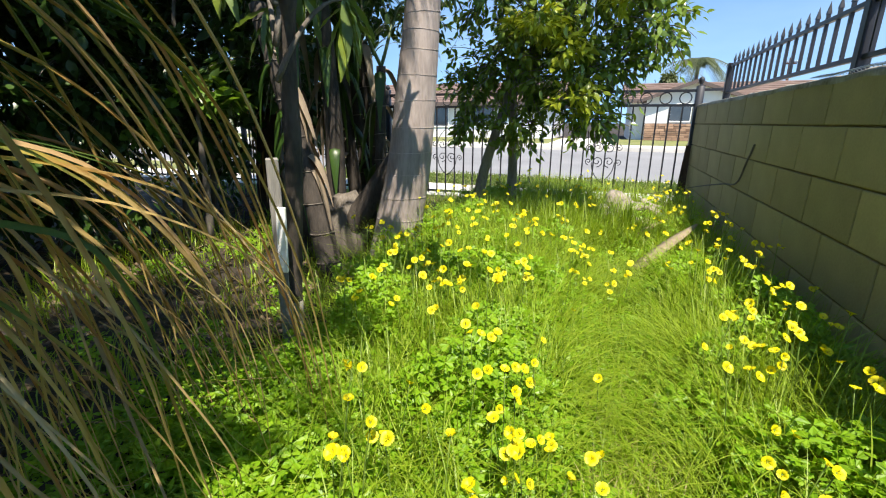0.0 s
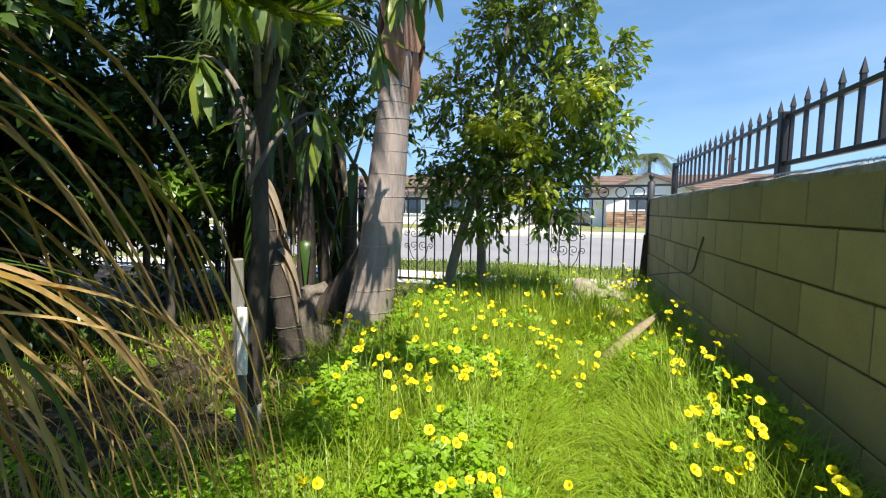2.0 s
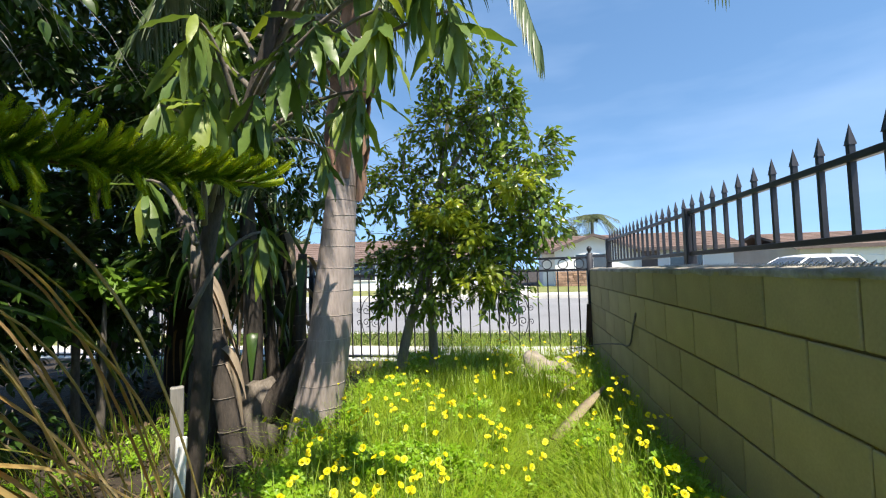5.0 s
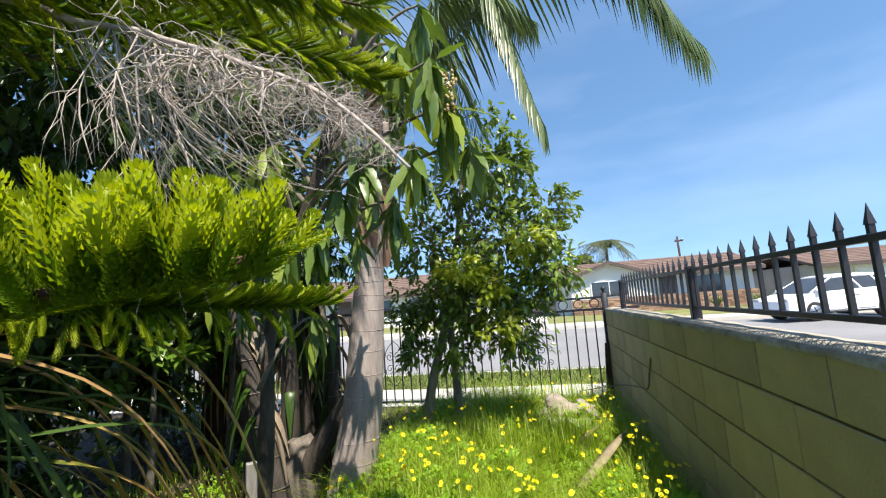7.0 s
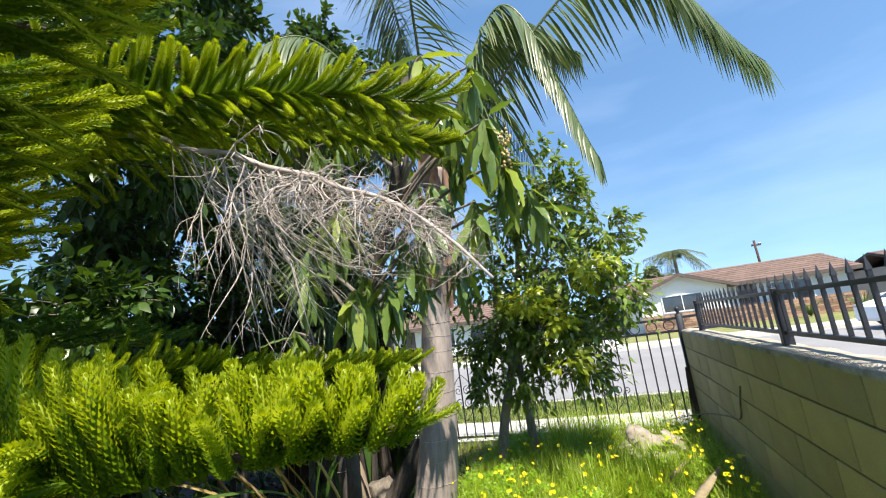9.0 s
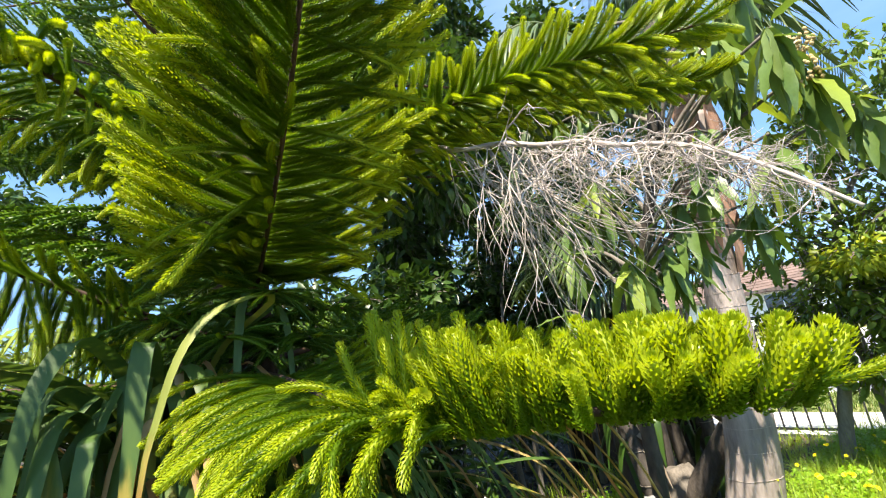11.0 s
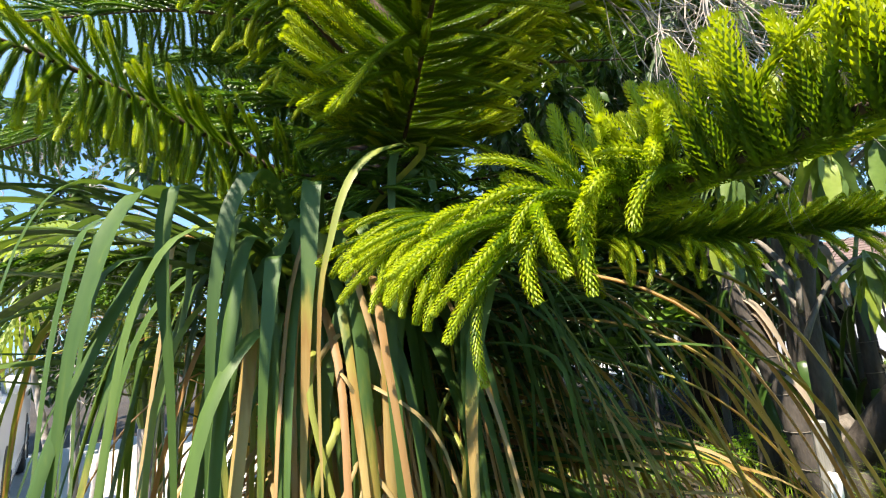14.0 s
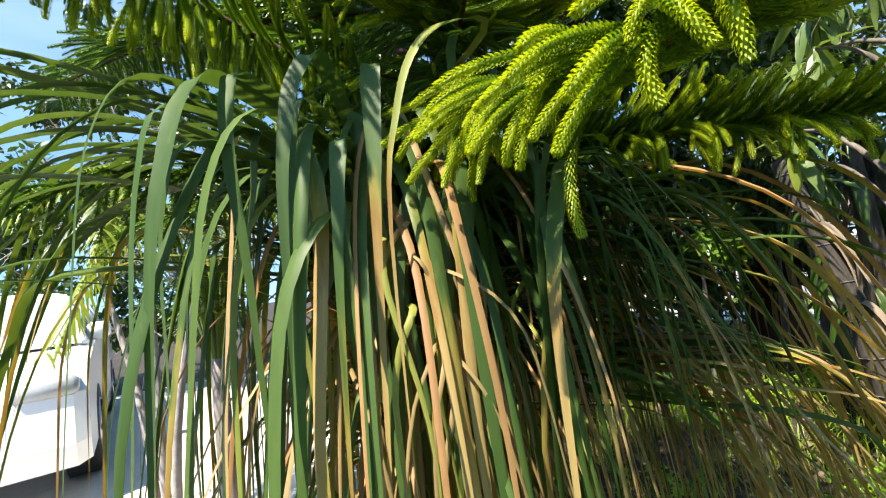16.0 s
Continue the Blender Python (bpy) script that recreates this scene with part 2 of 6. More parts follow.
M_VERGE = leafy("verge_blade", (0.075, 0.13, 0.018), (0.12, 0.19, 0.028), (0.22, 0.26, 0.06), 0.5, 0.35, True, 10)
M_DRYGRASS = leafy("dry_grass", (0.30, 0.25, 0.11), (0.48, 0.41, 0.20), None, 0.7, 0.3, True, 10)
M_CLOVER = leafy("sorrel_leaf", (0.16, 0.32, 0.010), (0.245, 0.44, 0.016), (0.33, 0.51, 0.026), 0.45, 0.42, True, 30)
M_STEM = leafy("sorrel_stem", (0.12, 0.22, 0.03), (0.20, 0.30, 0.05), None, 0.5, 0.3, False)
M_PETAL = leafy("yellow_petal", (0.82, 0.69, 0.006), (0.87, 0.77, 0.008), (0.85, 0.73, 0.012), 0.5, 0.35, False, 40, warm=(1.1, 1.0, 0.5))
M_FROND = leafy("palm_frond", (0.055, 0.10, 0.03), (0.10, 0.15, 0.05), (0.17, 0.20, 0.09), 0.4, 0.25, True, 15)
M_DRYFROND = leafy("dry_frond", (0.20, 0.14, 0.09), (0.38, 0.30, 0.21), None, 0.8, 0.2, True, 15, warm=(1.1, 0.95, 0.7))
M_LITTER = leafy("leaf_litter", (0.08, 0.053, 0.03), (0.17, 0.115, 0.065), (0.26, 0.20, 0.12), 0.9, 0.1, True, 30, warm=(1, 0.9, 0.7))
M_FARTREE = leafy("far_foliage", (0.06, 0.085, 0.03), (0.12, 0.15, 0.06), (0.17, 0.19, 0.08), 0.6, 0.3, True, 3)


# ---- mesh helpers ----
class Mesh:
    """Collects points and faces of one part."""

    def __init__(self):
        self.v, self.f, self.n = [], [], 0

    def add(self, verts, faces):
        verts = np.asarray(verts, float).reshape(-1, 3)
        self.v.append(verts)
        self.f.extend([tuple(i + self.n for i in f) for f in faces])
        self.n += len(verts)
        return self

    def scatter(self, verts, faces, mats):
        """Copies of a small template at many 4 x 4 poses."""
        verts = np.asarray(verts, float)
        mats = np.asarray(mats, float)
        pts = np.einsum("nij,kj->nki", mats[:, :3, :3], verts) + mats[:, None, :3, 3]
        k = len(verts)
        fa = [np.asarray(f) for f in faces]
        start = self.n
        for f in fa:
            idx = f[None, :] + (start + k * np.arange(len(mats)))[:, None]
            self.f.extend(map(tuple, idx.tolist()))
        self.v.append(pts.reshape(-1, 3))
        self.n += k * len(mats)
        return self

    def tube(self, pts, radii, n=8, caps=True):
        pts = np.asarray(pts, float)
        if np.isscalar(radii):
            radii = [radii] * len(pts)
        tan = np.gradient(pts, axis=0)
        tan /= np.linalg.norm(tan, axis=1)[:, None] + 1e-9
        ref = np.array([0.0, 0, 1]) if abs(tan[0][2]) < 0.9 else np.array([1.0, 0, 0])
        u = np.cross(ref, tan[0])
        u /= np.linalg.norm(u)
        rings = []
        for p, t, r in zip(pts, tan, radii):
            u = u - t * (u @ t)
            u /= np.linalg.norm(u) + 1e-9
            w = np.cross(t, u)
            a = np.arange(n) * 2 * np.pi / n
            rings.append(p + r * (np.cos(a)[:, None] * u + np.sin(a)[:, None] * w))
        m = len(pts)
        faces = [(i * n + j, i * n + (j + 1) % n, (i + 1) * n + (j + 1) % n, (i + 1) * n + j) for i in range(m - 1) for j in range(n)]
        if caps:
            faces += [tuple(range(n - 1, -1, -1)), tuple(range((m - 1) * n, m * n))]
        return self.add(np.concatenate(rings), faces)

    def box(self, lo, hi, bev=0.0):
        (x0, y0, z0), (x1, y1, z1) = lo, hi
        if bev <= 0:
            v = [(x, y, z) for z in (z0, z1) for y in (y0, y1) for x in (x0, x1)]
            return self.add(v, [(0, 2, 3, 1), (4, 5, 7, 6), (0, 1, 5, 4), (2, 6, 7, 3), (0, 4, 6, 2), (1, 3, 7, 5)])
        b = bev
        bm = bmesh.new()
        bmesh.ops.create_cube(bm, size=1.0)
        for w in bm.verts:
            w.co = ((x0 + x1) / 2 + w.co.x * (x1 - x0), (y0 + y1) / 2 + w.co.y * (y1 - y0), (z0 + z1) / 2 + w.co.z * (z1 - z0))
        bmesh.ops.bevel(bm, geom=bm.edges[:], offset=b, segments=1, affect="EDGES")
        bm.verts.index_update()
        self.add([w.co[:] for w in bm.verts], [[w.index for w in f.verts] for f in bm.faces])
        bm.free()
        return self

    def ribbon(self, pts, widths, side, fold=0.0):
        """A leaf along pts; side: its sideways direction; fold: depth of the keel over the half width."""
        pts = np.asarray(pts, float)
        tan = np.gradient(pts, axis=0)
        tan /= np.linalg.norm(tan, axis=1)[:, None] + 1e-9
        side = np.asarray(side, float)
        side = np.broadcast_to(side, pts.shape)
        s = side - tan * np.sum(side * tan, axis=1)[:, None]
        s /= np.linalg.norm(s, axis=1)[:, None] + 1e-9
        nrm = np.cross(s, tan)
        w = np.asarray(widths, float)[:, None] / 2
        m = len(pts)
        v = np.concatenate([pts - s * w - nrm * w * fold, pts, pts + s * w - nrm * w * fold])
        f = []
        for i in range(m - 1):
            f += [(i, m + i, m + i + 1, i + 1), (m + i, 2 * m + i, 2 * m + i + 1, m + i + 1)]
        return self.add(v, f)

    def data(self, name, mats, smooth=True, slots=None):
        me = bpy.data.meshes.new(name)
        v = np.concatenate(self.v) if self.v else np.zeros((0, 3))
        me.from_pydata(v.tolist(), [], self.f)
        for mt in (mats if isinstance(mats, (list, tuple)) else [mats]):
            me.materials.append(mt)
        if slots is not None:
            me.polygons.foreach_set("material_index", np.asarray(slots, np.int32))
        if smooth:
            me.polygons.foreach_set("use_smooth", np.ones(len(me.polygons), bool))
        me.update()
        return me


def part(name, mesh, material, parent=None, label="", smooth=True):
    """Links a mesh as one object, under a thing or a part."""
    me = mesh if isinstance(mesh, bpy.types.Mesh) else mesh.data(name, material, smooth)
    ob = new(name, me)
    if parent is not None:
        ob.parent = parent
    if label:
        ob["label"] = label
    return ob


def stuff(ob):
    ob["kind"] = "stuff"
    return ob


def thing(name, label, category, at=(0, 0, 0), group="", kind=""):
    ob = new(name)
    ob.empty_display_size = 0.05
    ob.location = at
    return tagged(ob, label, category, group, kind)


def structure(name, mesh, material, label, category, smooth=False):
    return tagged(part(name, mesh, material, None, "", smooth), label, category, "", "structure")


def unit(a):
    a = np.asarray(a, float)
    return a / (np.linalg.norm(a) + 1e-9)


def bez(p0, p1, p2, n):
    t = np.linspace(0, 1, n)[:, None]
    p0, p1, p2 = (np.asarray(p, float) for p in (p0, p1, p2))
    return (1 - t) ** 2 * p0 + 2 * t * (1 - t) * p1 + t ** 2 * p2


def smooth_path(points, n):
    """A smooth curve through a few points."""
    P = np.asarray(points, float)
    Q = np.vstack([2 * P[0] - P[1], P, 2 * P[-1] - P[-2]])
    out = []
    seg = len(P) - 1
    for k in range(n):
        s = k / (n - 1) * seg
        i = min(int(s), seg - 1)
        t = s - i
        a, b, c, d = Q[i], Q[i + 1], Q[i + 2], Q[i + 3]
        out.append(0.5 * (2 * b + (c - a) * t + (2 * a - 5 * b + 4 * c - d) * t * t + (3 * b - a - 3 * c + d) * t ** 3))
    return np.array(out)


def frames(pos, fwd, up, scale):
    """Many poses: y along fwd, z near up."""
    fwd = fwd / (np.linalg.norm(fwd, axis=1)[:, None] + 1e-9)
    x = np.cross(fwd, up)
    x /= np.linalg.norm(x, axis=1)[:, None] + 1e-9
    z = np.cross(x, fwd)
    m = np.zeros((len(pos), 4, 4))
    sc = np.asarray(scale, float).reshape(-1, 1)
    m[:, :3, 0], m[:, :3, 1], m[:, :3, 2], m[:, :3, 3], m[:, 3, 3] = x * sc, fwd * sc, z * sc, pos, 1
    return m


def one_frame(pos, fwd, up, scale=1.0):
    return Matrix(frames(np.array([pos], float), np.array([fwd], float), np.array([up], float), [scale])[0].tolist())


rng = np.random.default_rng(7)
ZG = 0.22  # level of the yard's soil


def leaf_template(width=0.45, droop=0.25, fold=0.18, n=5, tipness=1.0):
    """A leaf one unit long along y, facing z."""
    t = np.linspace(0, 1, n)
    w = width * np.sin(np.pi * np.clip(t, 0, 1) ** (0.8 * tipness)) * (1 - 0.15 * t)
    w[0], w[-1] = 0.03 * width, 0.02 * width
    z = -droop * t ** 2
    v = np.concatenate([np.stack([-w / 2, t, z + fold * w / 2], 1), np.stack([0 * t, t, z], 1), np.stack([w / 2, t, z + fold * w / 2], 1)])
    f = []
    for i in range(n - 1):
        f += [(i, n + i, n + i + 1, i + 1), (n + i, 2 * n + i, 2 * n + i + 1, n + i + 1)]
    return v, f


# ---- ground, street ----
def ground_sheet():
    """One sheet: yard, sidewalk bed, verge, gutter, street, far lots, out to the horizon."""
    ys = [-600, -40, -12] + list(np.linspace(-4, 5.2, 40)) + [5.42, 5.43, 6.55, 6.56, 8.10, 8.11, 19.4, 19.41, 24, 40, 90, 250, 900]
    zs = []
    for y in ys:
        z = ZG
        if 5.43 <= y <= 6.55:
            z = 0.10
        elif 6.56 <= y <= 8.10:
            z = 0.19
        elif 8.11 <= y <= 19.4:
            z = -0.02
        elif y > 19.4:
            z = 0.19
        zs.append(z)
    xs = [-700, -60, -20, -8] + list(np.linspace(-5, 1.0, 34)) + [3, 8, 20, 60, 700]
    v, f = [], []
    for y, z in zip(ys, zs):
        for x in xs:
            b = 0.0
            if -4 < y < 5.2 and -5 < x < 1.0:
                b = 0.03 * noise.noise((x * 1.7, y * 1.7, 0)) + 0.012 * noise.noise((x * 6, y * 6, 3))
            v.append((x, y, z + b))
    n = len(xs)
    for j in range(len(ys) - 1):
        for i in range(n - 1):
            f.append((j * n + i, j * n + i + 1, (j + 1) * n + i + 1, (j + 1) * n + i))
    return Mesh().add(v, f)


structure("ground", ground_sheet(), M_SOIL, "dark bare soil with litter, reaching across the lots", "ground", True)
structure("road", Mesh().box((-120, 8.13, -0.3), (120, 19.38, 0.05)), M_ROAD, "pale grey worn asphalt street", "road")
structure("kerb", Mesh().box((-120, 8.0, -0.2), (120, 8.13, 0.205), 0.02), M_CONC, "pale concrete kerb beside the grass verge", "kerb")
structure("kerb", Mesh().box((-120, 19.38, -0.2), (120, 19.52, 0.21), 0.02), M_CONC, "pale concrete kerb across the street", "kerb")
walk_root = tagged(new("pavement"), "pale concrete sidewalk in slabs behind the fence", "sidewalk", "", "structure")
slab = Mesh().box((-0.745, 5.43, 0.05), (0.745, 6.55, 0.215), 0.01).data("slab", M_CONC, False)
for k in range(-12, 12):
    s = part("slab", slab, M_CONC, walk_root)
    s.location = (k * 1.5 + 0.3, 0, 0.004 * math.sin(k * 2.1))
structure("verge", Mesh().box((-60, 6.56, 0.1), (60, 7.99, 0.2)), M_LAWN, "weedy green grass verge between sidewalk and kerb", "verge")
structure("lawn", Mesh().box((-40, 20.9, 0.1), (40, 29, 0.215)), M_LAWN, "dry yellow-green front lawns across the street", "lawn")
structure("far_sidewalk", Mesh().box((-60, 19.53, 0.05), (60, 20.88, 0.222)), M_CONC, "pale concrete sidewalk across the street", "sidewalk")
structure("house_driveway", Mesh().box((-2.4, 20.88, 0.15), (0.4, 29, 0.23)), M_CONC, "pale concrete driveway across the street", "driveway")
structure("neighbour_driveway", Mesh().box((1.13, -8, 0.1), (9.0, 5.42, 0.235)), M_CONC, "pale concrete driveway beyond the block wall", "driveway")
structure("side_driveway", Mesh().box((-8.0, -8, 0.1), (-2.15, 0.4, 0.245)), M_CONC, "sunlit pale concrete driveway beside the yard", "driveway")


# ---- block wall with its iron fence ----
wall = structure("wall_east", Mesh().box((0.921, -3.0, 0.0), (1.085, 5.22, 1.312)), M_MORTAR, "mustard-painted concrete block wall with recessed joints", "wall")
JOINTS = [0.118, 0.321, 0.524, 0.727, 0.930, 1.133, 1.326]


def block_mesh(length, height):
    m = Mesh().box((-0.012, 0.004, 0.004), (0.0, length - 0.004, height - 0.004), 0.003)
    return m.data("block", M_BLOCK, False)


full_block, top_block = block_mesh(0.406, 0.203), block_mesh(0.406, 0.183)
half_block, half_top = block_mesh(0.203, 0.203), block_mesh(0.203, 0.183)
cap = Mesh()
cy = np.linspace(-3.0, 5.22, 120)
prof = []
for i, y in enumerate(cy):
    a = 0.012 * noise.noise((y * 4.0, 0, 0)) + 0.008 * noise.noise((y * 15, 5, 0))
    b = 0.008 * noise.noise((y * 5.0, 9, 0))
    prof.append([(0.908 + 0.5 * a, y, 1.296 + b), (0.906 + a, y, 1.316 + 0.6 * a), (0.94, y, 1.329 + b), (1.0, y, 1.334 + a * 0.5), (1.075, y, 1.322 + b), (1.092, y, 1.30)])
cap.add([p for r in prof for p in r], [(i * 6 + j, i * 6 + j + 1, (i + 1) * 6 + j + 1, (i + 1) * 6 + j) for i in range(len(cy) - 1) for j in range(5)] + [(0, 1, 2, 3, 4, 5), tuple((len(cy) - 1) * 6 + j for j in (5, 4, 3, 2, 1, 0))])
part("mortar_cap", cap, M_CAP, wall, "rough crumbling grey cement cap")
lath = Mesh()
for k in range(150):
    y = 0.5 + k * 0.0135
    z = 1.328 + 0.006 * noise.noise((y * 5, 1, 1))
    for q in range(3):
        s = 1 if (k + q) % 2 else -1
        lath.tube([(0.898 + 0.012 * q, y, z + 0.004 * q), (0.904 + 0.012 * q, y + 0.0068, z + 0.006 + 0.004 * q * s), (0.898 + 0.012 * q, y + 0.0135, z + 0.004 * q)], 0.0012, 3, False)
part("metal_lath", lath, M_LATH, wall, "strip of galvanised metal lath sticking out of the cap")

iron = thing("wall_fence", "low black iron spear-top fence bolted on the block wall", "fence", (1.0, 0, 1.35))


def iron_part(name, mesh, label=""):
    ob = part(name, mesh, M_IRON, iron, label, False)
    ob.matrix_parent_inverse = Matrix.Translation((-1.0, 0, -1.35))
    return ob


iron_part("bottom_rail", Mesh().box((0.989, -2.0, 1.384), (1.011, 4.55, 1.404), 0.002))
iron_part("top_rail", Mesh().box((0.989, -2.0, 1.588), (1.011, 4.55, 1.608), 0.002))
picket = Mesh().box((-0.0070, -0.0070, 1.404), (0.0070, 0.0070, 1.588))
picket.box((-0.0070, -0.0070, 1.608), (0.0070, 0.0070, 1.634))
picket.add([(-0.0095, -0.0095, 1.632), (0.0095, -0.0095, 1.632), (0.0095, 0.0095, 1.632), (-0.0095, 0.0095, 1.632), (0, 0, 1.688)], [(0, 1, 4), (1, 2, 4), (2, 3, 4), (3, 0, 4), (3, 2, 1, 0)])
picket_me = picket.data("picket", M_IRON, False)
for k in range(-25, 30):
    y = 0.985 + 0.1195 * k
    if -1.95 < y < 4.5:
        ob = iron_part("picket", picket_me)
        ob.location = (1.0, y, 0)
for y in (-1.9, 0.2, 2.36, 4.55):
    iron_part("post", Mesh().box((0.976, y - 0.024, 1.30), (1.024, y + 0.024, 1.622), 0.004))

# ---- street fence and gate ----
FY = 5.30
fence = thing("street_fence", "black wrought-iron street fence with ring frieze and scroll panels", "fence", (0, FY, ZG))


def fpart(name, mesh, label="", smooth=False):
    ob = part(name, mesh, M_IRON, fence, label, smooth)
    ob.matrix_parent_inverse = Matrix.Translation((0, -FY, -ZG))
    return ob


XL, XR = -7.6, 0.90
for nm, z in (("top_rail", 1.455), ("ring_rail", 1.315), ("foot_rail", 0.30)):
    fpart(nm, Mesh().box((XL, FY - 0.012, z - 0.013), (XR, FY + 0.012, z + 0.013)))
bar = Mesh().box((-0.0075, FY - 0.0075, 0.27), (0.0075, FY + 0.0075, 1.303)).data("bar", M_IRON, False)
ring = Mesh()
a = np.linspace(0, 2 * np.pi, 17)[:-1]
rp = np.stack([0.055 * np.cos(a), FY + 0 * a, 1.385 + 0.055 * np.sin(a)], 1)
ring.tube(np.vstack([rp, rp[:2]]), 0.006, 5, False)
ring_me = ring.data("ring", M_IRON)
k = 0
x = 0.785
while x > XL:
    ob = fpart("bar", bar)
    ob.location.x = x
    x -= 0.1165
x = 0.80
while x > XL:
    ob = fpart("ring", ring_me)
    ob.location.x = x
    x -= 0.183


def spiral(cx, cz, r, turns, hand, start):
    t = np.linspace(0, 1, 26)
    an = start + hand * t * turns * 2 * np.pi
    rr = r * (1 - 0.8 * t)
    return np.stack([cx + rr * np.cos(an), FY + 0 * t, cz + rr * np.sin(an)], 1)


def scroll(cx, cz):
    m = Mesh()
    for s in (-1, 1):
        for dz, h in ((0.075, 1), (-0.075, -1)):
            m.tube(spiral(cx + s * 0.062, cz + dz, 0.06, 1.4, s * h, math.pi * 0.5 * h), 0.005, 5)
            m.tube(spiral(cx + s * 0.155, cz + dz, 0.035, 1.2, -s * h, math.pi * 0.5 * h), 0.005, 5)
        m.tube(bez((cx + s * 0.12, FY, cz - 0.08), (cx + s * 0.12, FY, cz - 0.22), (cx, FY, cz - 0.30), 10), 0.005, 5)
        m.tube(bez((cx + s * 0.12, FY, cz + 0.08), (cx + s * 0.12, FY, cz + 0.18), (cx, FY, cz + 0.27), 10), 0.005, 5)
    return m


for cx in (0.07, -1.76, -3.6, -5.4):
    fpart("scroll", scroll(cx, 0.80), "wrought heart scroll", True)
gp = Mesh().box((0.885, FY - 0.035, 0.15), (0.955, FY + 0.035, 1.50), 0.005)
gp.tube([(0.92, FY, z) for z in (1.50, 1.51, 1.525, 1.545, 1.565, 1.58, 1.59)], [0.03, 0.014, 0.02, 0.03, 0.028, 0.016, 0.002], 10)
fpart("gate_post", gp, "square iron post with ball finial", True)
for px in (-2.55, -4.9, -7.6):
    q = Mesh().box((px - 0.03, FY - 0.03, 0.15), (px + 0.03, FY + 0.03, 1.52), 0.004)
    q.tube([(px, FY, z) for z in (1.52, 1.535, 1.56, 1.58)], [0.015, 0.03, 0.026, 0.002], 8)
    fpart("post", q, "", True)
fpart("wall_bracket", Mesh().box((0.955, FY - 0.012, 1.30), (1.30, FY + 0.012, 1.33)).box((0.955, FY - 0.012, 1.45), (1.12, FY + 0.012, 1.475)))

# ---- king palm ----
palm = thing("king_palm", "grey ringed king palm trunk in dappled shade with drooping fronds", "palm tree", (-1.05, 2.42, ZG))


def under(ob, root):
    ob.matrix_parent_inverse = Matrix.Translation(root.location).inverted()
    return ob


ax = smooth_path([(-1.13, 2.44, 0.10), (-1.07, 2.42, 0.5), (-0.985, 2.41, 0.9), (-0.93, 2.42, 1.4), (-0.885, 2.43, 1.85), (-0.82, 2.43, 2.3), (-0.76, 2.43, 2.75)], 90)
tz = ax[:, 2]
rad = np.interp(tz, [0.1, 0.3, 0.5, 0.9, 1.4, 1.85, 2.3, 2.75], [0.20, 0.165, 0.142, 0.125, 0.108, 0.088, 0.08, 0.075])
levels = [0.34, 0.47, 0.59, 0.72, 0.84, 0.97, 1.11, 1.25, 1.38, 1.50, 1.60, 1.70, 1.79, 1.87]
for L in levels:
    rad = rad + 0.0020 * np.exp(-((tz - L + 0.008) / 0.012) ** 2) - 0.0016 * np.exp(-((tz - L - 0.012) / 0.01) ** 2)
under(part("trunk", Mesh().tube(ax, rad, 28), M_PALMBARK, palm), palm)
for L in levels:
    i = int(np.argmin(abs(tz - L)))
    tl = noise.noise((L * 9, 0, 0)) * 0.02
    pr = []
    for an in np.linspace(0, 2 * np.pi, 33):
        pr.append(ax[i] + (rad[i] + 0.001) * np.array([math.cos(an), math.sin(an), 0]) + np.array([0, 0, tl * math.cos(an + L * 5) + 0.004 * noise.noise((an * 2, L, 0))]))
    under(part("leaf_scar", Mesh().tube(pr, 0.0012, 5, False), M_SCAR, palm), palm)
for j in range(16):
    an = j * 2.4
    z0 = 1.88 + 0.055 * j
    i = int(np.argmin(abs(tz - z0)))
    o = np.array([math.cos(an), math.sin(an), 0])
    pts = [ax[i] + o * rad[i] * 0.9 + np.array([0, 0, -0.09]), ax[i] + o * rad[i] * 1.15 + np.array([0, 0, 0.05]), ax[i] + o * (rad[i] + 0.02) + np.array([0, 0, 0.19]), ax[i] + o * (rad[i] + 0.06 + 0.03 * (j % 3)) + np.array([0, 0, 0.27])]
    under(part("old_sheath", Mesh().ribbon(smooth_path(pts, 7), [0.10, 0.14, 0.15, 0.12, 0.08, 0.05, 0.012], np.cross(o, [0, 0, 1]), 0.35), M_BROWNBOOT, palm, "torn reddish-brown leaf base"), palm)


def frond_mesh(base, mid, tip, leaflet=0.34, pairs=46, hang=0.75, wide=1.0):
    pts = smooth_path([base, mid, tip], 30)
    m = Mesh().tube(pts, np.linspace(0.014, 0.002, 30), 5)
    tan = np.gradient(pts, axis=0)
    for s in (-1, 1):
        for i in range(pairs):
            u = 0.14 + 0.86 * i / (pairs - 1)
            k = min(int(u * 29), 28)
            p = pts[k] + (pts[k + 1] - pts[k]) * (u * 29 - k)
            t = unit(tan[k])
            side = unit(np.cross(t, [0, 0, 1])) * s
            L = leaflet * (0.5 + 0.7 * math.sin(math.pi * min(u * 0.9 + 0.1, 1))) * rng.uniform(0.8, 1.1)
            d = unit(t * 0.55 + side * 0.75 + np.array([0, 0, -hang * rng.uniform(0.6, 1.3)]))
            q = bez(p, p + d * L * 0.5 + np.array([0, 0, 0.03]), p + d * L + np.array([0, 0, -0.10 * L / 0.3]), 5)
            m.ribbon(q, [0.008 * wide, 0.016 * wide, 0.015 * wide, 0.010 * wide, 0.001], unit(np.cross(d, [0, 0, 1]) + 0.3 * side), 0.25)
    return m


